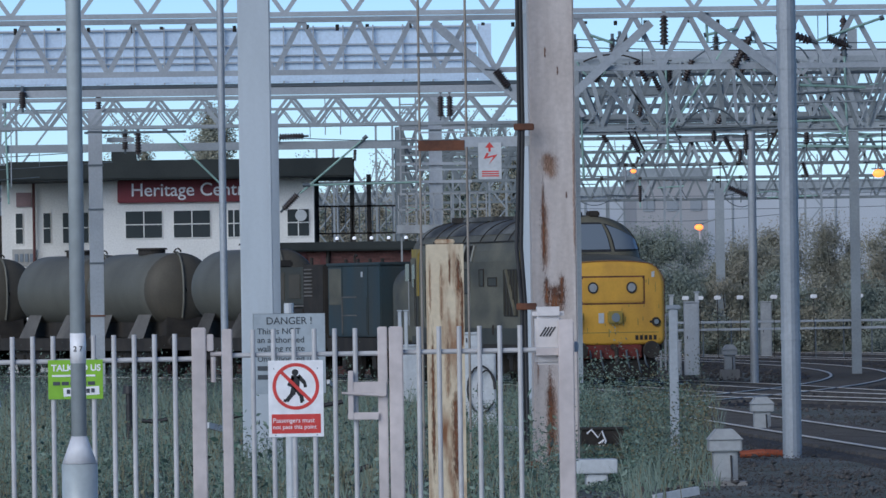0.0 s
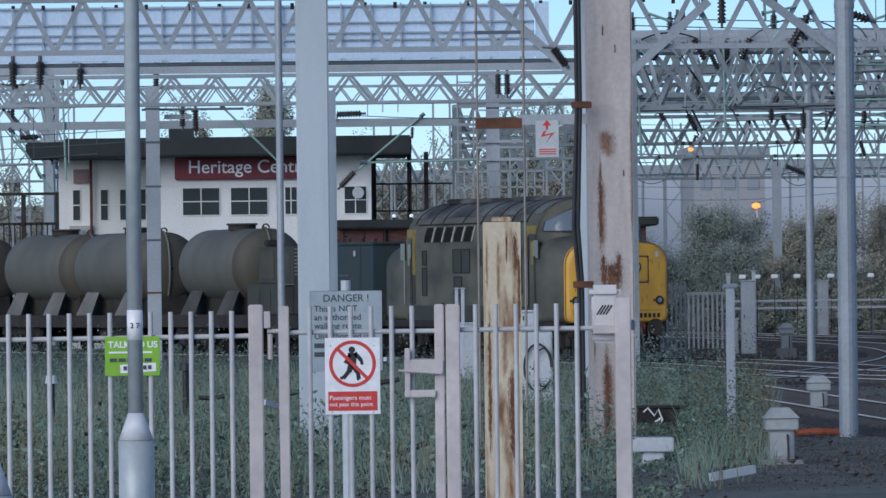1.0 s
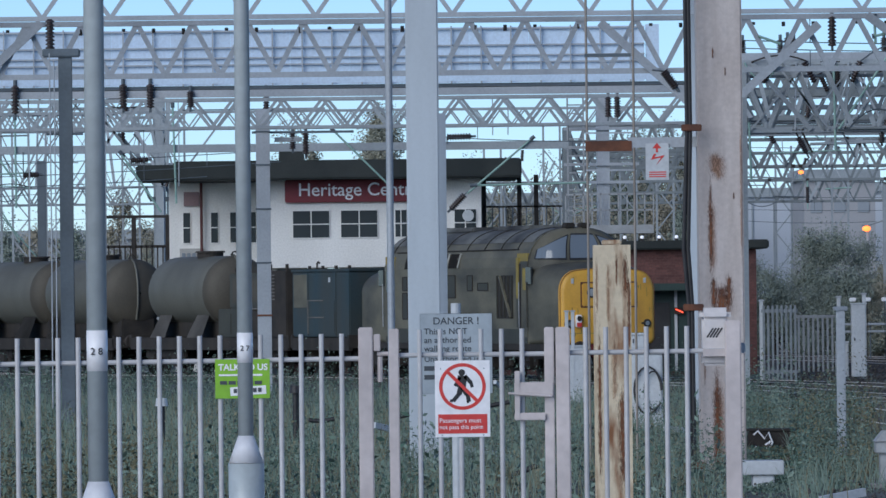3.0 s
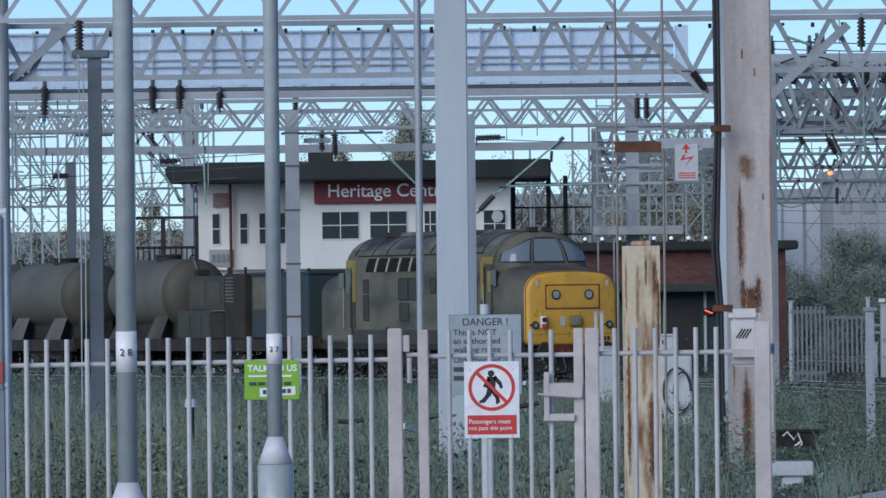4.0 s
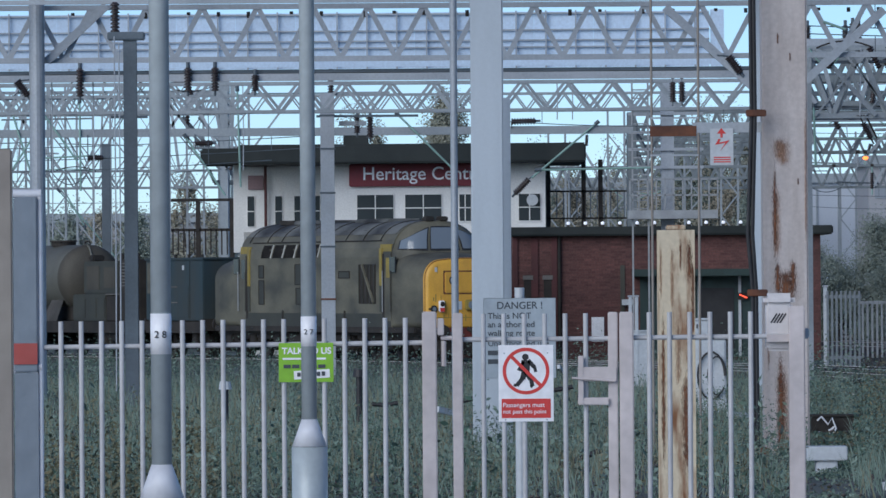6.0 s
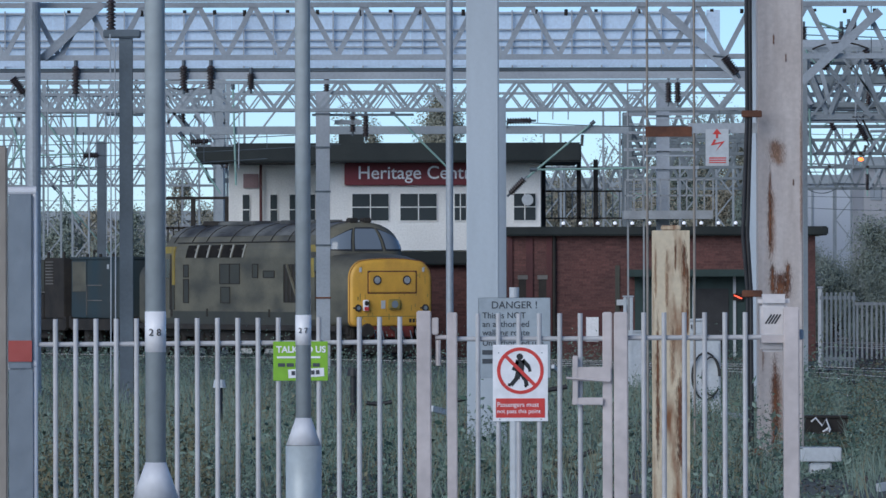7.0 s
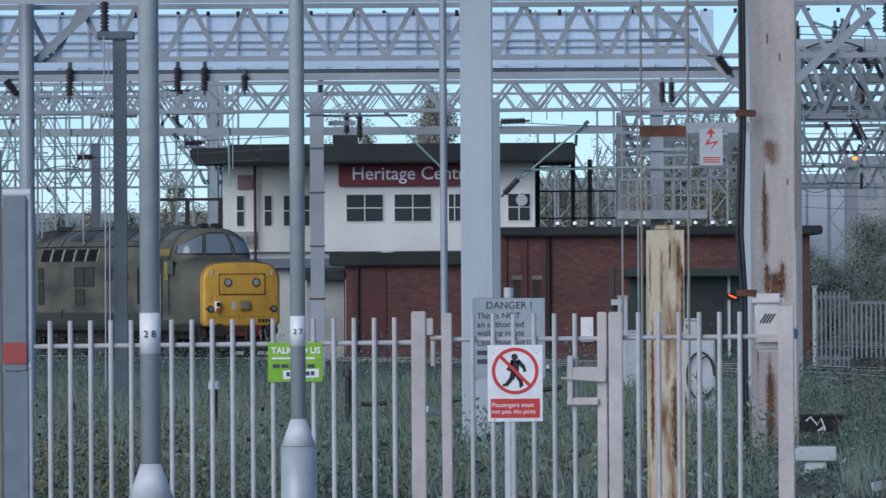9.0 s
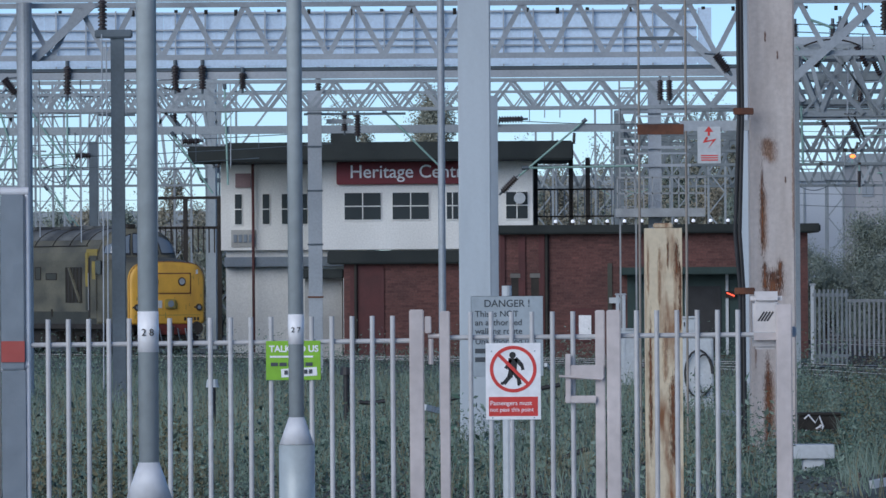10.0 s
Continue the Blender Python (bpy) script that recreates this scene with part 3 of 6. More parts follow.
            part("door_surround", boxed(lo_x, side * 1.31 - 0.03, 3.0, hi_x, side * 1.31 + 0.03, 3.2, bevel=0.006), YELLOW_DIRTY, lo, "grimy yellow door lintel")
            k0, k1 = sorted((sx * 5.36, sx * 5.56))
            part("door_pillar", boxed(k0, y - 0.03, 2.1, k1, y + 0.03, 3.1, bevel=0.006), YELLOW_DIRTY, lo, "grimy yellow door pillar")
            part("lower_pillar", boxed(k0, y - 0.026, 1.4, k1, y + 0.026, 2.1, bevel=0.006), LOCO_DARK, lo)
            k0, k1 = sorted((sx * 5.57, sx * 5.72))
            # No real recess: a black strip on the side paints its shade.
            part("recess_shade", boxed(k0, y - 0.016, 1.2, k1, y + 0.018, 2.95), UNDER, lo)
            part("door_window", boxed(dx - 0.12, y - 0.02, 2.3, dx + 0.22, y + 0.022, 2.85, bevel=0.01), YELLOW_DIRTY if sx > 0 else GLASS, lo)
            for k in (-0.3, 0.32):
                part("handrail", tube(bmesh.new(), [(dx + k, y + side * 0.06, 1.4), (dx + k, y + side * 0.06, 2.5)], 0.016), BOX_GREY if k < 0 else LOCO_DARK, lo)
            cw = 6.45 * sx
            part("cab_side_window", boxed(cw - 0.26, y - 0.05, 2.45, cw + 0.2, y + 0.004, 2.86, bevel=0.01), GLASS, lo)
            part("step", boxed(dx - 0.25, y - 0.1, 0.5, dx + 0.25, y + 0.03, 0.55), UNDER, lo)
        part("underframe_skirt", boxed(-8.2, y - 0.1, 0.84, 8.2, y - 0.02, 1.0), UNDER, lo)
    # Darker strip low on each side: grime plus the lower body's shade as colour.
    for side in (-1, 1):
        part("grimy_shaded_valance", boxed(-6.2, side * 1.345 - 0.012, 0.985, 6.2, side * 1.345 + 0.012, 1.36, bevel=0.004), LOCO_DARK, lo)
    part("fuel_tank", boxed(-2.6, -1.2, 0.28, 2.6, 1.2, 0.95, bevel=0.08), UNDER, lo)
    part("underframe", boxed(-8.3, -1.2, 0.75, 8.3, 1.2, 1.05), UNDER, lo)
    for bx in (-5.65, 5.65):
        bogie(lo, bx, (-2.05, 0.0, 2.05), 0.55)
    for c in lo.children_recursive:        # full loading-gauge height above the frame
        if not c.name.startswith(("wheelset", "bogie")):
            for v in c.data.vertices:
                if v.co.z > 1.0:
                    v.co.z = 1.0 + (v.co.z - 1.0) * 1.075
    return lo


def flat_frame(w, length):
    h = length / 2
    part("underframe", boxed(-h, -1.2, 0.9, h, 1.2, 1.14, bevel=0.02), UNDER, w)
    for sx in (-1, 1):
        part("headstock", boxed(sx * h - 0.08, -1.28, 0.85, sx * h + 0.08, 1.28, 1.22), UNDER, w)
        buffers(w, sx * (h + 0.06), sx)
        bogie(w, sx * (h - 2.4), (-0.95, 0.95), 0.46, 1.0)
    for sy in (-1.22, 1.22):
        part("solebar", boxed(-h, sy - 0.06, 0.78, h, sy + 0.06, 1.13), UNDER, w)


def module_wagon():
    w = thing("module_wagon", 0, 0, 0, "short wagon carrying a faded blue-grey equipment module", "wagon")
    part("underframe", boxed(-2.3, -1.2, 0.9, 2.4, 1.2, 1.14, bevel=0.02), UNDER, w)
    for sx in (-1, 1):
        part("headstock", boxed(sx * 2.35 - 0.08, -1.28, 0.85, sx * 2.35 + 0.08, 1.28, 1.22), UNDER, w)
        buffers(w, sx * 2.3, sx)
        wheelset(w, sx * 1.35, 0.46)
        for sy in (-1.0, 1.0):
            part("axlebox", boxed(sx * 1.35 - 0.2, sy - 0.12, 0.3, sx * 1.35 + 0.2, sy + 0.12, 0.9, bevel=0.03), UNDER, w)
    part("module", boxed(-2.32, -1.25, 1.16, 2.4, 1.25, 3.02, bevel=0.03), BLUE_BOX, w, "faded blue equipment container")
    part("module_roof", boxed(-2.38, -1.28, 3.02, 2.45, 1.28, 3.10, bevel=0.02), BLUE_BOX, w)
    for side in (-1, 1):
        y = side * 1.25
        part("patched_panel", boxed(-2.2, y - 0.010, 2.0, -1.05, y + 0.010, 2.95, bevel=0.004), LOCO, w, "olive patch panel")
        part("module_door", boxed(-0.98, y - 0.012, 1.25, 1.2, y + 0.014, 2.2, bevel=0.008), BLUE_BOX, w)
        rim = bmesh.new()
        for p, q in (((-0.98, 2.2), (0.3, 2.2)), ((-0.98, 1.25), (-0.98, 2.2)), ((-0.98, 1.72), (0.3, 1.72))):
            bar(rim, (p[0], y + side * 0.018, p[1]), (q[0], y + side * 0.018, q[1]), 0.03)
        part("door_beading", rim, CRADLE, w)
        part("notice_plate", boxed(0.72, y - 0.014, 2.72, 0.86, y + 0.017, 2.86), CABINET, w)
        for x in (-1.02, 1.3):
            part("stiffener", boxed(x - 0.03, y - 0.02, 1.2, x + 0.03, y + 0.03, 3.0), BLUE_BOX, w)
        part("solebar", boxed(-2.3, side * 1.22 - 0.06, 0.78, 2.4, side * 1.22 + 0.06, 1.13), UNDER, w)
    for i in range(4):
        part("roof_pipe", rod(bmesh.new(), (-1.8 + i * 1.1, -0.9, 3.1), (-1.8 + i * 1.1, -0.9, 3.2), 0.05, n=10), UNDER, w)
    part("roof_hook", tube(bmesh.new(), [(-2.0, -0.6, 3.1), (-2.0, -0.6, 3.26), (-1.9, -0.6, 3.32), (-1.8, -0.6, 3.28)], 0.03), UNDER, w)
    return w


def water_tank(w, cx):
    """A horizontal tank with dished heads on two pairs of splayed feet; the leading head is darker and browner."""
    zc, n = 2.52, 36
    ang = [2 * math.pi * i / n for i in range(n)]
    rings = [[(cx + x, r * math.cos(a), zc + r * math.sin(a)) for a in ang] for x, r in
             ((-2.96, 0.03), (-2.94, 0.4), (-2.85, 0.78), (-2.7, 0.98), (-2.5, 1.065), (-1.2, 1.07), (0.0, 1.07), (1.2, 1.07), (2.2, 1.065), (2.4, 0.98), (2.55, 0.78), (2.64, 0.4), (2.66, 0.03))]
    bm = bmesh.new()
    loft(bm, rings, close=True)
    tk = part("tank", bm, TANK, w, "grimy brown-grey cylindrical tank", smooth=True)
    bm = bmesh.new()
    loft(bm, [[(cx + x, r * math.cos(a), zc + r * math.sin(a)) for a in ang] for x, r in ((2.05, 1.071), (2.2, 1.071), (2.405, 0.985), (2.556, 0.785), (2.646, 0.4), (2.666, 0.03))], close=True)
    part("brown_head", bm, TANK_BROWN, tk, "darker, browner tank head", smooth=True)
    bm = rod(bmesh.new(), (cx, 0, 3.55), (cx, 0, 3.70), 0.40, n=22)
    rod(bm, (cx, 0, 3.70), (cx, 0, 3.75), 0.46, 0.44, n=22)
    part("filler_hatch", bm, UNDER, tk)
    head = [(cx + x, -0.10, zc + z) for x, z in ((2.0, 1.10), (2.25, 1.08), (2.45, 0.97), (2.60, 0.75), (2.70, 0.35), (2.72, 0.0), (2.70, -0.4), (2.58, -0.8))]
    part("head_pipe", tube(bmesh.new(), head, 0.035), TANK, tk)
    part("lifting_loop", tube(bmesh.new(), [(cx + 2.28, -0.1 + 0.1 * math.cos(a), zc + 1.08 + 0.11 * math.sin(a)) for a in [math.pi * i / 8 for i in range(9)]], 0.025), UNDER, tk)
    part("bearer", boxed(cx - 2.75, -0.55, 1.14, cx + 2.5, 0.55, 1.75, bevel=0.03), UNDER, w)
    for x in (-1.65, 1.45):
        for sy in (-1, 1):
            bm = bmesh.new()
            vs = [bm.verts.new(p) for p in ((cx + x - 0.62, sy * 1.12, 1.14), (cx + x + 0.62, sy * 1.12, 1.14), (cx + x + 0.5, sy * 0.80, 1.84), (cx + x - 0.5, sy * 0.80, 1.84))]
            bm.faces.new(vs)
            bmesh.ops.solidify(bm, geom=bm.faces[:], thickness=0.16)
            part("cradle", bm, CRADLE, w)
    return tk


def tank_wagon():
    w = thing("tank_wagon", 0, 0, 0, "flat wagon with two grimy brown-grey water tanks", "wagon", "tank wagons of the train")
    flat_frame(w, 12.9)
    for cx in (-2.93, 2.93):
        water_tank(w, cx)
    return w


def pump_wagon():
    """One tank at the trailing end, pumps and cabinets at the leading end."""
    w = thing("pump_wagon", 0, 0, 0, "flat wagon with one water tank and dark pump cabinets", "wagon")
    flat_frame(w, 12.9)
    water_tank(w, -2.93)
    part("valve_cabinet", boxed(0.55, -1.12, 1.15, 3.3, 1.05, 2.0, bevel=0.03), LOCO_DARK, w)
    part("upper_cabinet", boxed(1.3, -1.05, 2.0, 4.2, 1.0, 3.05, bevel=0.04), LOCO_DARK, w, "dark grime-covered cabinet")
    part("louvre_cabinet", boxed(4.55, -1.2, 1.15, 6.2, 1.1, 3.1, bevel=0.03), UNDER, w, "dark louvred engine cabinet")
    for k in range(8):
        part("louvre", boxed(4.7, -1.225, 2.25 + k * 0.1, 5.3, -1.2, 2.29 + k * 0.1), CRADLE, w)
    for x0, x1, z0, z1 in ((0.75, 1.6, 1.25, 1.85), (1.8, 2.5, 1.25, 1.9), (2.6, 3.2, 1.25, 1.9)):
        part("cabinet_door", boxed(x0, -1.135, z0, x1, -1.12, z1, bevel=0.005), LOCO_DARK, w)
    for x0, x1, z0, z1 in ((1.6, 2.6, 2.15, 2.9), (3.0, 3.9, 2.2, 2.85)):
        part("cabinet_door", boxed(x0, -1.065, z0, x1, -1.05, z1, bevel=0.005), TANK_BROWN, w)
    part("lower_locker", boxed(3.4, -1.15, 1.15, 4.4, 1.05, 1.95, bevel=0.03), UNDER, w)
    part("locker_rail", boxed(3.45, -1.19, 1.98, 6.1, -1.15, 2.02), CRADLE, w)
    part("work_lamp", boxed(1.35, -0.9, 3.05, 1.75, -0.5, 3.25, bevel=0.04), UNDER, w)
    for x in (3.0, 4.3):
        part("vent_pipe", rod(bmesh.new(), (x, -0.4, 3.0), (x, -0.4, 3.3), 0.05, n=10), UNDER, w)
    return w


loco = locomotive()
vehicles = [(loco, 8.75, 5.65), (module_wagon(), 20.75, 1.35), (pump_wagon(), 30.05, 4.1)]
tank_a = tank_wagon()
vehicles.append((tank_a, 44.4, 4.1))
for k in range(1, 3):
    vehicles.append((copy_thing(tank_a, pose(0, 0, 0)), 44.4 + 14.35 * k, 4.1))

# ---- ground, platform, tracks ----
bm = bmesh.new()
bmesh.ops.create_grid(bm, x_segments=120, y_segments=120, size=1)
for v in bm.verts:
    sx, sy = v.co.x, v.co.y
    v.co.x = math.copysign(abs(sx) ** 2.2 * 1500, sx)
    v.co.y = 130 + math.copysign(abs(sy) ** 2.2 * 1800, sy)
    v.co.z = -0.14 - 0.0016 * max(0.0, min(70.0, v.co.y - 165)) + 0.08 * noise.noise((v.co.x * 0.15, v.co.y * 0.15, 0))
    if v.co.y < 45:
        v.co.z = -0.25
tagged(part("ground", bm, GROUND), "dark cinder ground with patchy grass", "ground", kind="structure")
bm = boxed(-6, -14, -0.4, 4.5, 38.2, 0.85)
tagged(part("platform", bm, CONCRETE), "concrete station platform end", "platform", kind="structure")


def track(name, centre, n, s0, s1, label, drop=lambda s: 0.0):
    """A ballasted track along centre(s): bed, sleepers and two rails."""
    t = thing(name, 0, 0, 0, label, "railway track", "running lines", "structure")
    ss = [s0 + (s1 - s0) * i / n for i in range(n + 1)]
    bm = bmesh.new()
    loft(bm, [[(x - 2.0 * math.cos(a), y - 2.0 * math.sin(a), -0.28), (x - 1.5 * math.cos(a), y - 1.5 * math.sin(a), -0.07),
               (x + 1.5 * math.cos(a), y + 1.5 * math.sin(a), -0.07), (x + 2.0 * math.cos(a), y + 2.0 * math.sin(a), -0.28)] for x, y, a in map(centre, ss)])
    level = [drop(s) for s in ss]
    bm.verts.ensure_lookup_table()
    for i, v in enumerate(bm.verts):
        v.co.z += level[i // 4]
    part("ballast", bm, BALLAST, t)
    for side in (-0.75, 0.75):
        for w, z0, z1, mt, nm in ((0.07, -0.05, -0.012, UNDER, "rail_web"), (0.030, -0.012, 0.0, RAILTOP, "rail_head")):
            bm = bmesh.new()
            rings = []
            for x, y, a in map(centre, ss):
                c, s = math.cos(a), math.sin(a)
                rings.append([(x + (side + k) * c, y + (side + k) * s, z) for k, z in ((-w, z0), (-w, z1), (w, z1), (w, z0))])
            loft(bm, [[(p, q, z + dz) for p, q, z in r] for r, dz in zip(rings, level)], close=True)
            part(nm, bm, mt, t)
    bm = bmesh.new()
    k, s = 0, s0
    while s < s1:
        x, y, a = centre(s)
        m = Matrix.Translation((x, y, -0.055 + drop(s))) @ Matrix.Rotation(a, 4, "Z") @ Matrix.Diagonal((2.5, 0.25, 0.06, 1))
        bmesh.ops.create_cube(bm, size=1, matrix=m)
        s += 0.68
    part("sleepers", bm, SLEEPER, t)
    return t


track("track", on_line, 60, -40, 130, "curved railway track under the train", fall)
track("track", lambda s: on_line(s, 3.4), 60, -34, 130, "curved track beside the train's line", fall)


def sweep(x0, y0, th, k):
    def at(s):
        a = th + k * s
        if abs(k) < 1e-6:
            return x0 - s * math.sin(th), y0 + s * math.cos(th), a
        return x0 + (math.cos(a) - math.cos(th)) / k, y0 + (math.sin(a) - math.sin(th)) / k, a
    return at


track("track", sweep(12.1, 150, -0.245, 0.0058), 60, -16, 78, "junction track bending back between the masts")
track("track", sweep(9.6, 110, 0.04, 0.0), 40, -36, 26, "siding that runs out from the weeds")
track("track", sweep(19.0, 219, 0.20, 0.002), 50, -75, 60, "track crossing beyond the junction")
track("track", sweep(22.4, 229, 0.20, 0.002), 50, -75, 60, "track crossing beyond the junction")
track("track", sweep(26.0, 242, 0.18, 0.002), 50, -75, 60, "track crossing beyond the junction")

# ---- platform-end fence ----
FD = 36.6
def pale(f, x, top, foot=0.9):
    bm = rod(bmesh.new(), (x, 0, foot), (x, 0, top), 0.0135, n=10)
    return part("pale", bm, PALE_PAINT, f)


fence = thing("fence", 0, 36.6, 0, "pale painted tubular steel fence at the platform end", "fence")
for i in range(-4, 19):
    u = 105 + 35.85 * i
    if u < 735:
        pale(fence, ax(u, FD), hz(566 - (u - 100) * 0.004, FD))
    else:
        break
part("rail", rod(bmesh.new(), (-2.532, 0.02, 1.946), (-0.108, 0.02, 1.958), 0.013, n=10), PALE_PAINT, fence)
part("rail", rod(bmesh.new(), (-2.532, 0.02, 1.05), (-0.108, 0.02, 1.05), 0.013, n=10), PALE_PAINT, fence)
for i in range(6):
    pale(fence, ax(1146 + 35.9 * i, FD), hz(557, FD))
part("rail", rod(bmesh.new(), (0.984, 0.02, 1.976), (1.836, 0.02, 1.979), 0.013, n=10), PALE_PAINT, fence)
part("rail", rod(bmesh.new(), (0.984, 0.02, 1.05), (1.836, 0.02, 1.05), 0.013, n=10), PALE_PAINT, fence)
for u0, u1, v in ((744, 770, 553), (1093, 1118, 556), (1393, 1421, 548)):
    part("fence_post", boxed(ax(u0, FD), -0.04, 0.85, ax(u1, FD), 0.04, hz(v, FD), bevel=0.006), FENCE, fence, "square fence post")
gate = thing("gate", 0, 36.6, 0, "pale painted steel gate with a box latch, shut", "gate")
for u0, u1, v in ((798, 816, 556), (1073, 1090, 556)):
    part("gate_stile", boxed(ax(u0, FD), -0.025, 0.93, ax(u1, FD), 0.025, hz(v, FD), bevel=0.005), FENCE, gate)
for i in range(6):
    pale(gate, ax(852.5 + 36.2 * i, FD), hz(558, FD), 0.95)
for z in (1.973, 1.0):
    part("gate_rail", rod(bmesh.new(), (0.078, 0.02, z), (0.882, 0.02, z), 0.013, n=10), PALE_PAINT, gate)
bm = boxed(0.705, -0.05, 1.748, 0.912, -0.03, 1.823, bevel=0.004)
box(bm, 0.705, -0.05, 1.622, 0.870, -0.03, 1.661, bevel=0.004)
box(bm, 0.707, -0.054, 1.623, 0.735, -0.026, 1.883, bevel=0.003)
part("latch_box", bm, FENCE, gate, "welded latch guard")
part("bolt", rod(bmesh.new(), (0.672, -0.07, 1.766), (0.903, -0.07, 1.748), 0.006, n=8), FENCE, gate)
bm = boxed(-0.039, -0.03, hz(595, FD), -0.003, 0.01, 2.087, bevel=0.004)
rod(bm, (-0.021, 0, 1.982), (0.039, 0, 1.982), 0.012, n=8)
rod(bm, (-0.006, 0, 1.832), (-0.006, 0, 1.967), 0.014, n=8)
part("hinge", bm, FENCE, gate)

# ---- notices ----
def bars(parent, x0, x1, y, z, h, material, name="text_bar"):
    return part(name, boxed(x0, y - 0.002, z, x1, y, z + h), material, parent)


SD = 36.584
nop = thing("warning_sign", 0.430, SD, 1.739, "white no-entry notice with red ring, wired to the gate", "sign")
part("plate", boxed(-0.146, -0.004, -0.203, 0.146, 0.0, 0.203, bevel=0.001), SIGN_W, nop)
bm = bmesh.new()
ring_in, ring_out = 0.106, 0.124
loft(bm, [[(r * math.cos(a), y, 0.065 + r * math.sin(a)) for a in [2 * math.pi * i / 48 for i in range(48)]] for r, y in ((ring_in, -0.004), (ring_in, -0.006), (ring_out, -0.006), (ring_out, -0.004))], close=True)
part("ring", bm, SIGN_R, nop, "red prohibition ring")
bm = bmesh.new()                         # walking figure pictogram
rod(bm, (-0.003, -0.0055, 0.139), (-0.003, -0.0045, 0.139), 0.0175, n=20)
for p, q, w in (((0.0, 0.122), (-0.006, 0.060), 0.040), ((0.012, 0.122), (0.045, 0.085), 0.018), ((0.045, 0.088), (0.052, 0.060), 0.014), ((-0.012, 0.115), (-0.040, 0.068), 0.014),
                ((-0.008, 0.065), (-0.018, 0.022), 0.024), ((-0.018, 0.026), (-0.050, -0.012), 0.018), ((-0.002, 0.066), (0.026, 0.022), 0.024), ((0.026, 0.026), (0.034, -0.016), 0.018), ((-0.05, -0.012), (-0.066, -0.008), 0.012), ((0.034, -0.014), (0.022, -0.018), 0.012)):
    bar(bm, (p[0], -0.005, p[1]), (q[0], -0.005, q[1]), 0.001, w * 1.2)
part("pictogram", bm, SIGN_K, nop, "black walking figure")
bm = bar(bmesh.new(), (-0.078, -0.0065, 0.143), (0.078, -0.0065, -0.013), 0.001, 0.018)
part("slash", bm, SIGN_R, nop)
part("caption_panel", boxed(-0.130, -0.006, -0.184, 0.130, -0.004, -0.082), SIGN_R, nop, "red caption panel")
words("Passengers must", -0.124, -0.0065, -0.126, 0.0335, SIGN_W, nop, "caption")
words("not pass this point", -0.124, -0.0065, -0.160, 0.0310, SIGN_W, nop, "caption")
for x, z in ((-0.115, 0.16), (0.115, 0.16), (-0.11, -0.193), (0.11, -0.193)):
    part("rivet", rod(bmesh.new(), (x, -0.006, z), (x, -0.004, z), 0.004, n=8), STEEL, nop)

talk = thing("helpline_sign", -0.736, SD, 1.858, "lime green helpline sign fixed to the fence", "sign")
part("plate", boxed(-0.145, -0.004, -0.104, 0.145, 0.0, 0.104, bevel=0.001), SIGN_G, talk)
words("TALK TO US", -0.128, -0.0055, 0.046, 0.047, SIGN_W, talk, "heading", bold=0.03)
bars(talk, -0.125, 0.105, -0.005, 0.015, 0.010, SIGN_W)
for k in range(5):
    bars(talk, -0.12 + k * 0.046, -0.082 + k * 0.046, -0.005, -0.03, 0.019, INK_GREY)
bm = bar(bmesh.new(), (-0.065, -0.0055, -0.068), (0.125, -0.0055, -0.058), 0.001, 0.045)
part("logo_panel", bm, SIGN_W, talk, "white logo panel")
for k in range(6):
    bars(talk, -0.048 + k * 0.026, -0.030 + k * 0.026, -0.0075, -0.075 + k * 0.001, 0.022, INK_GREY)

DD = 45.0
dan = thing("danger_sign", 0.491, DD, 0, "weathered grey danger notice on a post behind the gate", "sign")
part("plate", boxed(-0.236, -0.004, 1.643, 0.236, 0.0, 2.167, bevel=0.002), SIGN_GREY, dan)
part("post", rod(bmesh.new(), (0.0, 0.04, -0.3), (0.0, 0.04, 2.234), 0.033, n=14), CABINET, dan)
part("clip", boxed(-0.035, 0.0, 2.112, 0.035, 0.08, 2.138), STEEL, dan)
words("DANGER !", 0.0, -0.006, 2.097, 0.066, INK_GREY, dan, "heading", "CENTER")
for k, s in enumerate(("This is NOT", "an authorised", "walking route", "Unauthorised use")):
    words(s, -0.21, -0.006, hz(566.5 + 15.2 * k + (3 if k == 3 else 0), 45), 0.056, INK_GREY, dan, "caption")
bars(dan, -0.21, 0.16, -0.006, 1.795, 0.03, INK_GREY)
bars(dan, -0.21, 0.12, -0.006, 1.738, 0.03, INK_GREY)

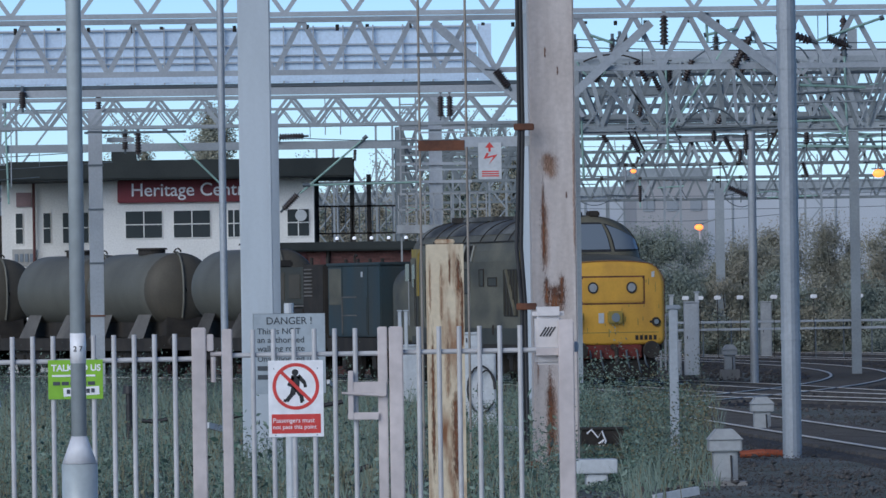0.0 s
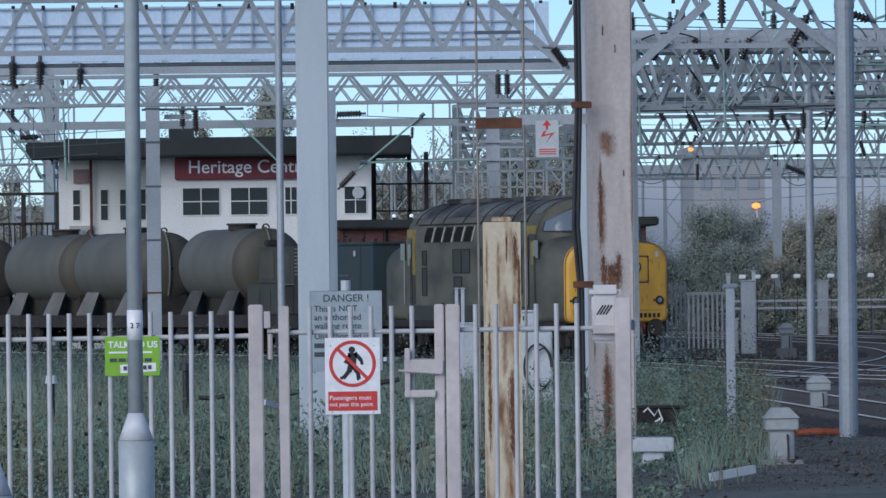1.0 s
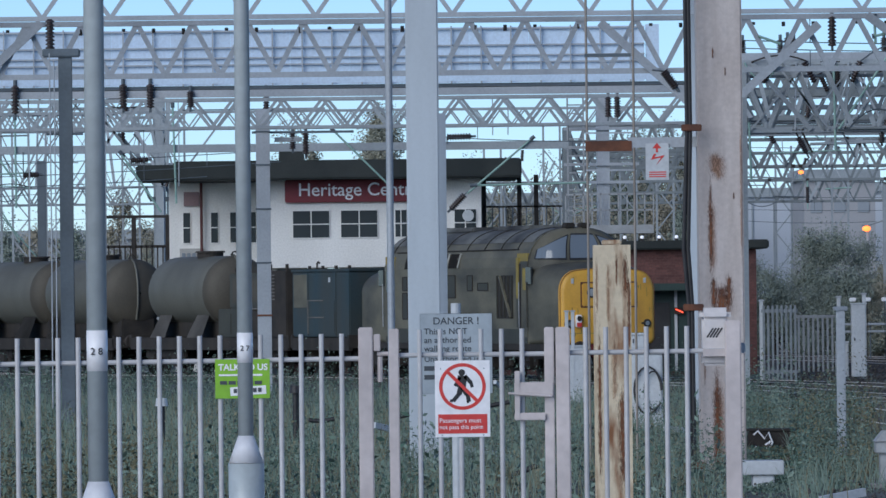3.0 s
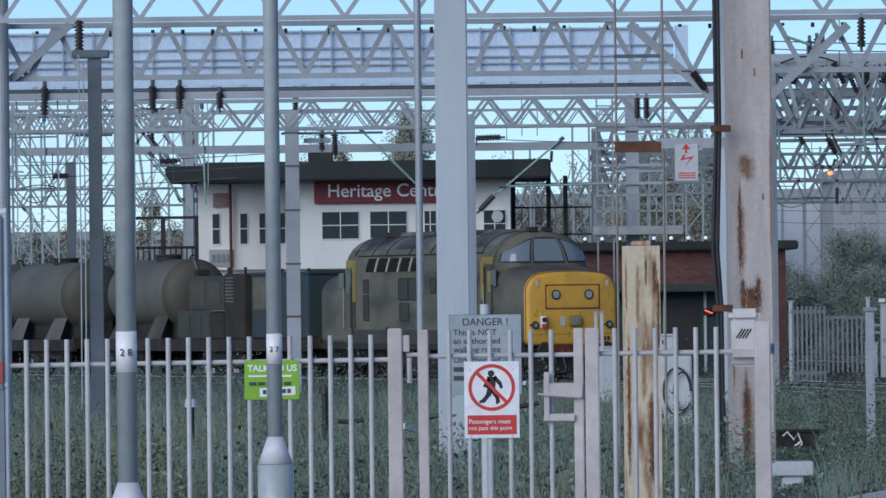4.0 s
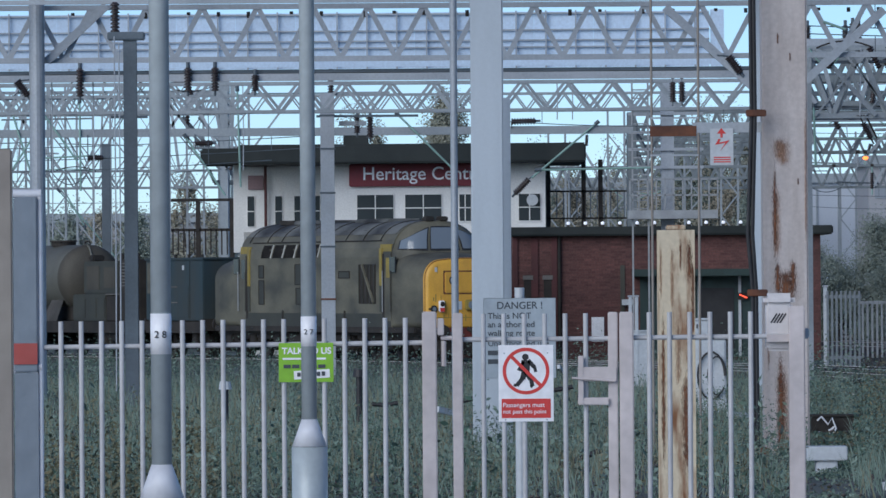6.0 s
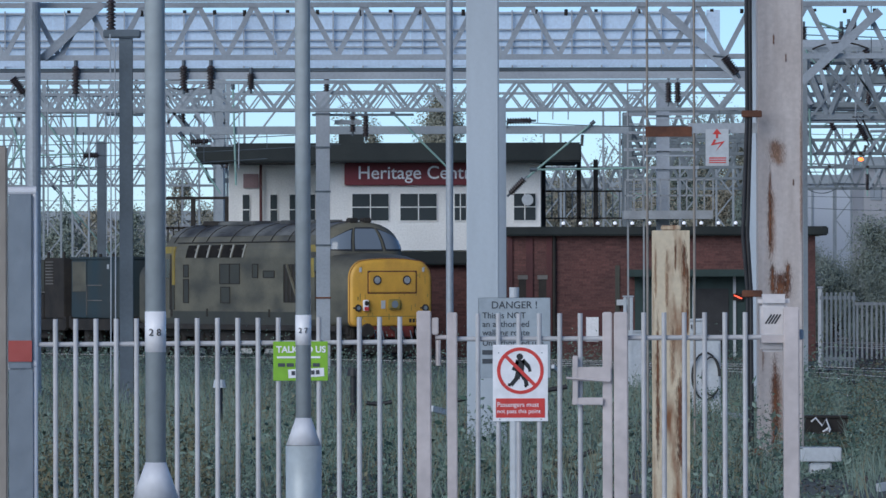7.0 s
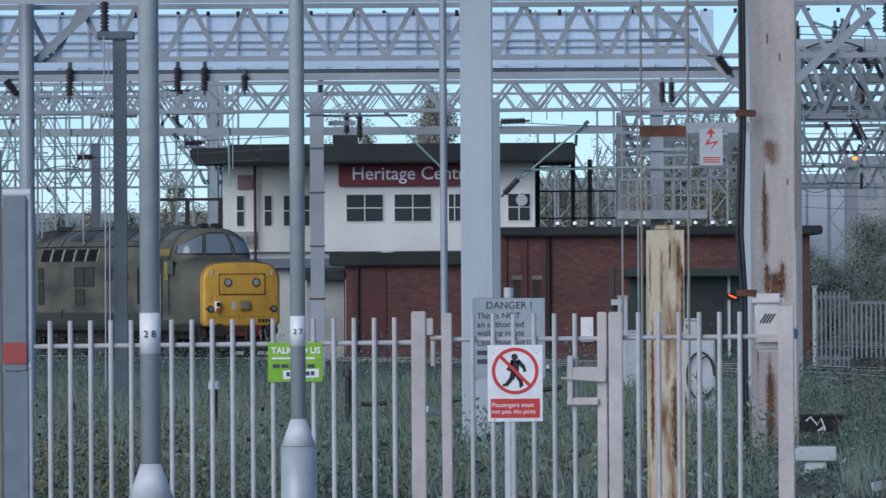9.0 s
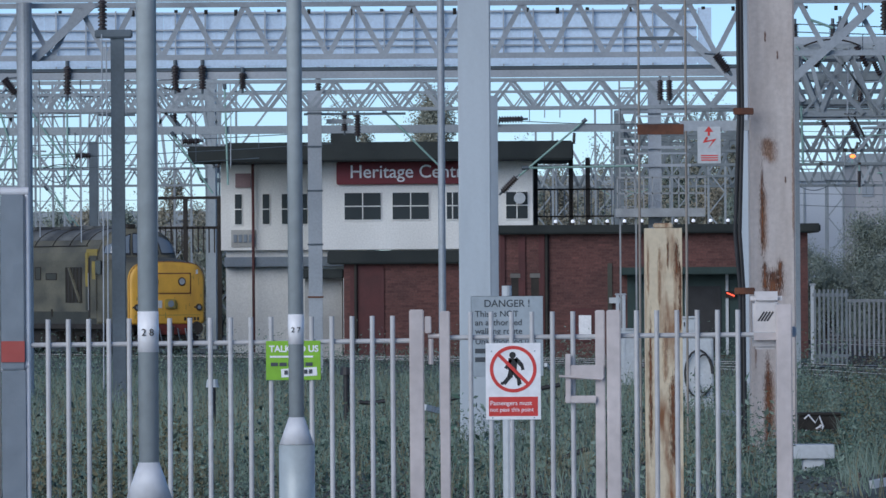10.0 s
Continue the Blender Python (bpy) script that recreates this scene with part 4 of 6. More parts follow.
# ---- lamp posts on the platform ----
def lamp_post(u, d, v_tag0, v_tag1, v_c0, v_c1, number):
    lp = thing("lamp_post", ax(u, d), d, 0.85, "grey tubular platform lamp post with numbered white band", "lamp post", "platform lamp posts")
    top = 6.2
    part("tube", rod(bmesh.new(), (0, 0, hz(v_c0, d) - 0.86), (0, 0, top), 0.039, n=24), POST, lp, smooth=False)
    part("base_cone", rod(bmesh.new(), (0, 0, hz(v_c1, d) - 0.85), (0, 0, hz(v_c0, d) - 0.85), 0.089, 0.040, n=28), CONE, lp, "bright conical collar")
    part("base_tube", rod(bmesh.new(), (0, 0, 0), (0, 0, hz(v_c1, d) - 0.852), 0.091, n=28), POST, lp)
    tag = part("number_band", rod(bmesh.new(), (0, 0, hz(v_tag1, d) - 0.85), (0, 0, hz(v_tag0, d) - 0.85), 0.0405, n=24), SIGN_W, lp, "white number band")
    words(number, 0, -0.0425, hz((v_tag0 + v_tag1) / 2 + 5 * 36 / d, d) - 0.85, 0.038, SIGN_K, tag, "number", "CENTER")
    for p in lp.children:
        if p.type == "MESH" and p.name.startswith(("tube", "base", "number_band")):
            for f in p.data.polygons:
                f.use_smooth = len(f.vertices) == 4
    return lp


lamp_post(543.5, 35.2, 560, 613, 742, 790, "2 7")
lamp_post(282, 26.5, 553, 625, 820, 884, "2 8")

# ---- poster totem at the platform's edge ----
tot = thing("information_totem", -1.149, 19.0, 0.85, "blue-grey platform information totem with a red band", "totem")
part("panel", boxed(-0.037, -0.02, 2.049 - 0.85, 0.03, 0.02, 2.532 - 0.85, bevel=0.004), BOARD_GREY, tot)
part("red_band", boxed(-0.037, -0.024, 2.071 - 0.85, 0.028, -0.0205, 2.129 - 0.85), BAND_RED, tot)
part("side_tube", rod(bmesh.new(), (0.035, 0, 0), (0.035, 0, 2.540 - 0.85), 0.008, n=12), CONE, tot)
part("top_tube", rod(bmesh.new(), (-0.06, 0, 2.541 - 0.85), (0.04, 0, 2.541 - 0.85), 0.012, n=14), CONE, tot)
part("bottom_tube", rod(bmesh.new(), (-0.06, 0, 2.054 - 0.85), (0.04, 0, 2.066 - 0.85), 0.012, n=14), CONE, tot)
part("plinth", boxed(-0.036, -0.015, 0, 0.03, 0.015, 2.048 - 0.85), BOARD_GREY, tot)
tp = thing("tan_post", -1.148, 18.0, 0.85, "tan painted square steel post", "post")
part("shaft", boxed(-0.022, -0.02, 0, 0.022, 0.02, 2.645 - 0.85, bevel=0.004), TAN, tp)

# ---- columns and poles in the yard ----
def plain_column(name, u, d, w, top, material, label, depth=None, section="h", foot=-0.3):
    c = thing(name, ax(u, d), d, foot, label, "column")
    bm = bmesh.new()
    if section == "h":
        hcol(bm, 0, 0, 0, top - foot, w, depth or w, 0.04)
    elif section == "box":
        box(bm, -w / 2, -w / 2, 0, w / 2, w / 2, top - foot, bevel=0.02)
    else:
        rod(bm, (0, 0, 0), (0, 0, top - foot), w / 2, n=16)
    part("shaft", bm, material, c)
    bm = boxed(-w * 0.9, -w * 0.9, 0, w * 0.9, w * 0.9, 0.06)
    part("base_plate", bm, material, c)
    return c


plain_column("gantry_column", 862, 97, 0.46, 9.5, WHITE_COL, "pale grey painted steel gantry column", section="box")
c = plain_column("gantry_column", 893, 98.2, 0.16, 4.862, WHITE_COL, "pale grey steel stanchion beside the big column")
rc = plain_column("gantry_column", 1387, 92, 0.60, 9.5, RUSTY, "pinkish steel gantry column streaked with rust", section="box")


def on_col(u, v):
    return ax(u - 1387 + 784, 92), hz(v, 92) + 0.3


def patch(x0, z0, x1, z1, face):
    bm = bmesh.new()
    bm.faces.new([bm.verts.new(q) for q in ((x0, face, z0), (x1, face, z0), (x1, face, z1), (x0, face, z1))])
    return bm


for k, (ua, va, ub, vb, m) in enumerate(((1356, 244, 1410, 312, STAIN_PALE), (1354, 300, 1388, 500, STAIN_PALE), (1360, 262, 1376, 500, STAIN), (1352, 240, 1398, 300, STAIN_PALE), (1348, 470, 1426, 556, STAIN), (1360, 456, 1384, 540, STAIN), (1386, 452, 1412, 540, STAIN), (1350, 500, 1360, 700, STAIN_PALE),
                                         (1356, 612, 1406, 890, STAIN_PALE), (1360, 560, 1392, 960, STAIN), (1389, 640, 1398, 860, STAIN), (1406, 318, 1413, 338, STAIN), (1371, 60, 1379, 92, STAIN), (1393, 96, 1400, 120, STAIN), (1418, 120, 1427, 520, STAIN_PALE))):
    xa, za = on_col(ua, va)
    xb, zb = on_col(ub, vb)
    part("rust_streak", patch(xa, zb, xb, za, -0.3015 - 0.0006 * k), m, rc)
part("clamp", boxed(-0.42, -0.2, 4.427 + 0.3, -0.2, 0.0, 4.517 + 0.3), RUST, rc)
gs = plain_column("gantry_column", 1345, 132.7, 0.26, 9.5, WHITE_COL, "light grey steel stanchion behind the rusty column")
mc = plain_column("mast", 1806, 97, 0.27, 9.5, STEEL, "grey tubular overhead line mast", section="tube")
for v in (40, 110, 215, 340, 590):
    part("collar", rod(bmesh.new(), (0, 0, hz(v, 97) + 0.3), (0, 0, hz(v, 97) + 0.38), 0.145, n=16), STEEL, mc)
plain_column("mast", 66, 132.6, 0.30, 9.5, STEEL, "grey tubular overhead line mast", section="tube")
mb = plain_column("mast", 231, 130, 0.25, 6.853, STEEL_DARK, "dark grey mast with an insulator bracket on top")
bm = boxed(-0.42, -0.2, 6.831 + 0.3, 0.28, 0.2, 6.982 + 0.3, bevel=0.02)
part("bracket", bm, STEEL_DARK, mb)
part("insulator", insulator(bmesh.new(), (-0.28, 0, 6.982 + 0.3), (-0.28, 0, 7.551 + 0.3), 0.09), PORCELAIN, mb)
plain_column("mast", 187, 245, 0.30, 7.160, STEEL_DARK, "short dark steel mast")
mC = plain_column("mast", 579, 170, 0.34, 6.884, STEEL, "galvanised H-section mast beside the line")
for v in (203, 262, 340, 435, 528):
    part("band", boxed(-0.19, -0.19, hz(v + 3, 170) + 0.3, 0.19, 0.19, hz(v, 170) + 0.3), STEEL_DARK if v != 528 else RUST, mC)
mE = plain_column("mast", 396, 250, 0.44, 9.554, STEEL_FAR, "pale grey mast beside the line")
part("collar", boxed(-0.36, -0.3, hz(326, 250) + 0.3, 0.36, 0.3, hz(318, 250) + 0.3), STEEL_DARK, mE)
part("stay", bar(bmesh.new(), (-1.5, 0, hz(205, 250) + 0.3), (0.7, 0, hz(330, 250) + 0.3), 0.07, 0.14), STEEL_FAR, mE)
part("stay", bar(bmesh.new(), (-0.9, 0.1, hz(205, 250) + 0.3), (1.0, 0.1, hz(318, 250) + 0.3), 0.07, 0.14), STEEL_FAR, mE)
for v in (175, 190, 258):
    part("arm", boxed(-1.6 if v < 200 else -1.3, -0.1, hz(v + 5, 250) + 0.3, 0.75, 0.1, hz(v, 250) + 0.3), STEEL_FAR, mE)
plain_column("pole", 803, 90, 0.095, 9.5, STEEL, "slim grey pole behind the fence", section="tube")
plain_column("mast", 1741, 165, 0.20, 6.614, STEEL, "grey steel mast among the tracks", section="tube")
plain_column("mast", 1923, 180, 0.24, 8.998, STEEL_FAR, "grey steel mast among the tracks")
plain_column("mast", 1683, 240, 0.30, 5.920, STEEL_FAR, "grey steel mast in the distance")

st = thing("rusty_stub_column", 2.151, 64.0, -0.3, "cut-off steel column with flaking cream paint and rust", "column")
part("shaft", hcol(bmesh.new(), 0, 0, 0, 2.730 + 0.3, 0.34, 0.34, 0.05), STUB, st)
for k, (ua, va, ub, vb, m) in enumerate(((1161, 500, 1178, 890, STAIN), (1160, 416, 1172, 560, STAIN_PALE), (1204, 414, 1229, 520, STAIN), (1216, 430, 1229, 640, STAIN), (1178, 414, 1194, 580, STAIN_PALE), (1196, 416, 1206, 500, STAIN),
                                         (1192, 620, 1226, 890, STAIN), (1184, 540, 1208, 720, STAIN_PALE), (1206, 500, 1220, 700, STAIN_PALE))):
    part("rust_patch", patch((ua - 1194) * 64 / 12200, 2.300 + 0.3 - (vb - 494) * 64 / 12200, (ub - 1194) * 64 / 12200, 2.300 + 0.3 - (va - 494) * 64 / 12200, -0.1712 - 0.0006 * k), m, st)
part("top_block", boxed(-0.09, -0.1, 2.730 + 0.3, 0.09, 0.1, 2.777 + 0.3, bevel=0.01), STUB, st)

# white cabinet on the fence's end post
wb = thing("hazard_box", 1.780, 36.71, 2.049, "white plastic box with a striped label on the fence end", "box")
part("body", boxed(-0.072, -0.05, -0.15, 0.072, 0.06, 0.11, bevel=0.015), BOX_CREAM, wb)
part("cap", boxed(-0.085, -0.065, 0.085, 0.085, 0.07, 0.158, bevel=0.025), BOX_CREAM, wb)
part("mounting_arm", boxed(-0.07, -0.11, -0.10, 0.07, -0.05, -0.06), FENCE, wb)
for k in range(4):
    part("stripe", bar(bmesh.new(), (-0.045 + k * 0.016, -0.0515, 0.0), (-0.012 + k * 0.016, -0.0515, 0.05), 0.002, 0.008), SIGN_K, wb)
part("side_lamp", boxed(0.10, -0.03, -0.085, 0.16, 0.03, -0.03, bevel=0.006), CABINET, wb)

# cables hanging down the rusty column
cb = thing("cable_run", 0, 91.4, 0, "black cables strapped down the rusty column", "cable")
for u0, u1, u2 in ((1327, 1330, 1322), (1333, 1336, 1330)):
    tube_pts = [(ax(u0, 91.4), 0, 9.0), (ax(u0 + 3, 91.4), 0, 4.428), (ax(u2, 91.4), 0.0, 2.854), (ax(u1, 91.4), 0, 2.105), (ax(u1 + 1, 91.4), 0, 0.008), (ax(u1 - 8, 91.4), 0, -0.25)]
    part("cable", tube(bmesh.new(), tube_pts, 0.027, 8), BLACK, cb)
for v in (205, 523, 803):
    part("clamp", boxed(4.016, -0.06, hz(v + 7, 91.4), 4.285, 0.06, hz(v - 5, 91.4), bevel=0.01), RUST, cb)

# bracket arm, warning plate and ladder by the rusty column
br = thing("bracket_arm", 0, 92, 0, "steel bracket arm with a high-voltage warning plate", "bracket")
part("arm", boxed(3.326, -0.05, 4.215, 4.268, 0.05, 4.351), STEEL, br)
part("rusty_arm", boxed(2.760, -0.06, 4.170, 3.378, 0.06, 4.306), RUST, br, "rusty channel")
part("upper_arm", boxed(2.760, -0.03, 5.430, 3.378, 0.03, 5.475), STEEL_DARK, br)
for v in (212, 278):
    part("cross_arm", boxed(2.760, -0.02, hz(v + 3, 92), 3.409, 0.02, hz(v, 92)), STEEL, br)
part("warning_plate", boxed(3.559, -0.075, 3.778, 3.869, -0.06, 4.268, bevel=0.003), CABINET, br, "white plate with a red lightning arrow")
bm = bmesh.new()
for shape in (((1268, 242), (1276, 232), (1284, 242)), ((1274, 249), (1274, 242), (1278, 242), (1278, 249)), ((1271, 251), (1275, 252), (1271, 258), (1290, 254), (1274, 272), (1283, 258), (1265, 262))):
    bm.faces.new([bm.verts.new((ax(a, 92), -0.079, hz(c, 92))) for a, c in shape])
part("lightning_arrow", bm, SIGN_R, br)
for v in (283, 287, 291):
    part("text_bar", boxed(ax(1262, 92), -0.079, hz(v + 2, 92), ax(1292, 92), -0.0755, hz(v, 92)), SIGN_R, br)
lad = thing("ladder", 0, 93, 0, "slim steel access ladder rising past the gantry", "ladder")
for u in (1153, 1236):
    part("stringer", rod(bmesh.new(), (ax(u, 93), 0, -0.2), (ax(u, 93), 0, 9.0), 0.017, n=8), TAN, lad)

# ---- overhead gantries ----
def shared(name, mesh, parent, m):
    ob = new(name, mesh)
    ob.parent = parent
    ob.matrix_basis = m
    return ob


def truss(name, u0, u1, v0, v1, d, period, chord, web, material, label, deep=0.9, start=0.0, planes=2, legs=True):
    """A lattice boom across the yard: chords, single zigzag struts on its planes, cross ties and end legs."""
    g = thing(name, 0, d, 0, label, "gantry", "gantry booms")
    z1, z0, xa, xb, p = hz(v0, d), hz(v1, d), ax(u0, d), ax(u1, d), period * d / 12200
    h = z1 - z0
    down = part("strut", bar(bmesh.new(), (0, 0, h), (p / 2, 0, 0), web * 0.6, web), material, g)
    up = part("strut", bar(bmesh.new(), (0, 0, 0), (p / 2, 0, h), web * 0.6, web), material, g)
    tie = part("tie", bar(bmesh.new(), (0, 0, 0), (p, deep, 0), web * 0.7), material, g)
    first = True
    for k in range(planes):
        y = k * deep
        part("top_chord", boxed(xa, y - chord / 2, z1 - chord / 2, xb, y + chord / 2, z1 + chord / 2), material, g)
        part("bottom_chord", boxed(xa, y - chord / 2, z0 - chord / 2, xb, y + chord / 2, z0 + chord / 2), material, g)
        x = xa + start * d / 12200 + (0.12 * p if k else 0)
        while x + p < xb:
            if first:
                down.matrix_basis, up.matrix_basis, tie.matrix_basis = pose(x, y, z0), pose(x + p / 2, y, z0), pose(x, 0, z0)
                first = False
            else:
                shared("strut", down.data, g, pose(x, y, z0))
                shared("strut", up.data, g, pose(x + p / 2, y, z0))
                if planes > 1 and k == 0:
                    shared("tie", tie.data, g, pose(x, 0, z0))
            x += p
    if planes == 1:
        bpy.data.objects.remove(tie)
    if legs:
        for x in (xa, xb):
            part("leg", boxed(x - 0.14, -0.1, -0.3, x + 0.14, 0.1 + deep * (planes - 1), z1), material, g)
    return g


G1 = 133.0
g1 = truss("gantry_boom", -700, 2400, 11, 104, G1, 98.0, 0.10, 0.098, STEEL, "galvanised lattice boom spanning the tracks", start=79.0, planes=1)
for ua, va, ub, vb in ((1178, 18, 1345, 172), (1565, 25, 1425, 150), (190, 8, 85, 105), (1650, 10, 1795, 120)):
    part("knee_brace", bar(bmesh.new(), (ax(ua, G1), -0.15, hz(va, G1)), (ax(ub, G1), -0.15, hz(vb, G1)), 0.08, 0.16), STEEL, g1)
for i in range(26):
    u = 130 + i * 62 + (i * 37 % 23)
    part("hanger_bolt", rod(bmesh.new(), (ax(u, G1), 0.0, hz(20, G1)), (ax(u, G1), 0.0, hz(20 + 5 + i % 3 * 3, G1)), 0.035, n=8), UNDER, g1)

truss("gantry_boom", -700, 2400, -85, 1, 131.6, 121.0, 0.09, 0.082, STEEL, "upper galvanised lattice boom spanning the tracks", start=104.5, planes=1)
wkw = thing("walkway_screen", 0, 146.3, 0, "row of pale translucent screens along a gantry walkway", "screen")
k, u = 0, -420.0
while u < 1250:
    part("panel", boxed(ax(u + 0.2, 147), -0.02, 6.758, ax(min(u + 104.9, 1254), 147), 0.0, 7.939), PANEL, wkw)
    u += 105
part("end_panel", boxed(5.687, 0.0, 6.758, 5.976, 0.03, 7.963), PANEL, wkw)
for v in (29, 58, 76, 88):
    part("rail", boxed(-14.507, -0.09, hz(v + 1.3, 147), 5.663, -0.05, hz(v - 1.3, 147)), STEEL, wkw)
u = -400.0
while u < 1250:
    part("upright", boxed(ax(u, 147), -0.12, 6.698, ax(u + 2.5, 147), -0.08, 7.963), STEEL, wkw)
    u += 52.5

wb2 = thing("walkway_beam", 0, 145.5, 0, "steel walkway beam, its deck edge darkened as the shadow line under the screens", "beam")
# Darker steel on the deck edge paints the shadow line below the screens.
part("deck_shadow_edge", boxed(-14.359, -0.5, 6.641, 6.691, 0.9, 6.713), STEEL_DARK, wb2)
part("beam", boxed(-14.310, -0.55, 6.472, 6.668, -0.45, 6.626), STEEL, wb2)
for u in (-418.0, 1338.0):
    part("leg", boxed(ax(u - 8, 145.5), 0.0, -0.3, ax(u + 8, 145.5), 0.25, 6.641), STEEL, wb2)
part("toe_board", boxed(-14.300, -0.60, 6.754, 5.891, -0.56, 6.896), PANEL, wb2)

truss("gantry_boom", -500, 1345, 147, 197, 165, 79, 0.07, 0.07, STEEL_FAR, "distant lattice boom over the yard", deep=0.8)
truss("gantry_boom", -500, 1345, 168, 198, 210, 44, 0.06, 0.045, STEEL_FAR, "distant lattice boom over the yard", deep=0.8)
truss("gantry_boom", 1425, 2500, 98, 150, 195, 37, 0.09, 0.06, STEEL_MID, "dark lattice boom over the junction", deep=1.4)
truss("gantry_boom", 1425, 2500, 150, 205, 200, 58, 0.09, 0.07, STEEL_MID, "dark lattice boom over the junction", deep=1.4)
bt = thing("gantry_beam", 0, 175, 0, "plain grey gantry beam", "beam")
part("beam", boxed(-19.852, 0, 5.943, 4.820, 0.25, 6.144), STEEL_FAR, bt)

# crowded booms over the junction, with crooked braces, pipes and looped jumpers
def clutter(g, u0, u1, v0, v1, d, n, seed):
    """Odd braces, thin pipes and looped jumper cables fixed between a boom's chords."""
    r = random.Random(seed)
    z1, z0 = hz(v0, d), hz(v1, d)
    for k in range(n):
        x, lean, w = ax(r.uniform(u0, u1), d), r.uniform(-0.9, 0.9), r.choice((0.03, 0.045, 0.07, 0.10))
        part("odd_brace", bar(bmesh.new(), (x, -0.1, z0), (x + lean * (z1 - z0), -0.1, z1), w * 0.5, w), r.choice((STEEL_FAR, STEEL_FAR, STEEL_MID, STEEL)), g)
    for k in range(n // 3):
        x, L, z, dip = ax(r.uniform(u0, u1), d), r.uniform(0.5, 2.2), r.choice((z0, z1)), r.uniform(-0.5, 0.5)
        part("jumper", tube(bmesh.new(), [(x + L * i / 10, -0.14, z + dip * (1 - (i / 5 - 1) ** 2)) for i in range(11)], 0.018), r.choice((UNDER, STEEL_DARK, VERDIGRIS)), g)
    for k in range(n // 4):
        x, z, L = ax(r.uniform(u0, u1), d), r.uniform(z0, z1), r.uniform(0.8, 3.5)
        part("pipe", rod(bmesh.new(), (x, -0.12, z), (x + L, -0.12, z + r.uniform(-0.1, 0.1)), r.choice((0.02, 0.03, 0.045)), n=6), r.choice((STEEL_FAR, STEEL_MID, STEEL_DARK, VERDIGRIS)), g)
    for k in range(n // 6):
        x, z = ax(r.uniform(u0, u1), d), r.choice((z0, z1))
        part("ribbed_body", insulator(bmesh.new(), (x, -0.15, z), (x + r.uniform(-0.25, 0.25), -0.15, z + r.choice((0.45, -0.45))), 0.075), PORCELAIN, g)


for k, (v0, v1, d, period, chord, web, m, deep, n) in enumerate(((92, 212, 150, 96, 0.11, 0.10, STEEL_FAR, 1.6, 32), (112, 190, 170, 70, 0.12, 0.08, STEEL_MID, 1.4, 18), (140, 196, 185, 52, 0.11, 0.085, STEEL_DARK, 1.4, 8))):
    g = truss("gantry_boom", 1425, 2500, v0, v1, d, period, chord, web, m, "crowded lattice boom over the junction", deep=deep)
    clutter(g, 1430, 2060, v0, v1, d, n, 40 + k)
for v0, v1, d, m in ((75, 88, 157, STEEL), (102, 108, 149, STEEL), (206, 222, 165, STEEL_FAR), (114, 119, 152, STEEL_DARK), (140, 152, 175, STEEL_MID), (168, 176, 180, STEEL_DARK), (190, 197, 172, STEEL_DARK)):
    bt = thing("gantry_beam", 0, d, 0, "heavy steel gantry beam", "beam")
    part("beam", boxed(ax(1428, d), 0, hz(v1, d), ax(2500, d), 0.3, hz(v0, d)), m, bt)
clutter(truss("gantry_boom", 1118, 2500, 228, 276, 215, 52, 0.085, 0.075, STEEL_MID, "distant lattice boom beyond the junction", deep=1.2), 1430, 2060, 228, 276, 215, 22, 51)
truss("gantry_boom", 1118, 2500, 252, 300, 250, 40, 0.09, 0.07, STEEL_MID, "distant lattice boom beyond the junction", deep=1.2)
truss("gantry_boom", 1118, 1345, 203, 246, 235, 30, 0.09, 0.08, STEEL_MID, "dull lattice boom behind the signal post", deep=1.2)
truss("gantry_boom", 1118, 1345, 262, 320, 262, 44, 0.09, 0.08, STEEL_MID, "dull lattice boom behind the signal post", deep=1.2)
clutter(truss("gantry_boom", 960, 2500, 300, 338, 275, 34, 0.09, 0.07, STEEL_MID, "distant lattice boom beyond the junction", deep=1.2), 970, 2060, 262, 338, 275, 36, 52)
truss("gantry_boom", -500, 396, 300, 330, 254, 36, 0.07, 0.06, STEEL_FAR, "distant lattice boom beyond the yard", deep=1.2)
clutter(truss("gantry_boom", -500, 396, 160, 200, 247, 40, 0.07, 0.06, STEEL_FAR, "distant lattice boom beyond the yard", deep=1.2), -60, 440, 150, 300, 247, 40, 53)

# ---- signal box, now a museum, and its brick annexe ----
B = 226.0
sb = thing("signal_box", 0, 0, 0, "cream rendered signal box with flat dark roof and maroon name board", "building")
part("front_wall", boxed(-3.631, 226, 3.189, 3.334, 231, 6.079), CREAM, sb)
part("side_wall", boxed(-7.013, 230, 3.205, -3.657, 232.5, 6.240), CREAM, sb)
part("lower_wall", boxed(-6.862, 230.3, -0.5, -2.866, 232.5, 3.205), CREAM, sb)
part("band", boxed(-6.900, 229.9, 2.658, -2.866, 230.3, 2.979), BOARD_GREY, sb)
part("roof", boxed(-6.713, 224.6, 6.062, 4.648, 233, 6.689, bevel=0.05), ROOF, sb, "dark overhanging flat roof")
part("roof", boxed(-8.053, 228.5, 6.129, -5.894, 233, 6.655, bevel=0.05), ROOF, sb)
part("chimney", boxed(-3.318, 229, 6.749, -2.489, 230, 7.164), ROOF, sb)
name_board = part("name_board", boxed(-3.092, 225.82, 5.318, 1.778, 225.99, 6.059, bevel=0.03), MAROON, sb, "maroon name board with white lettering")
words("Heritage Centre", -2.665, 225.8, 5.535, 0.602, SIGN_W, name_board, depth=0.01, bold=0.007)


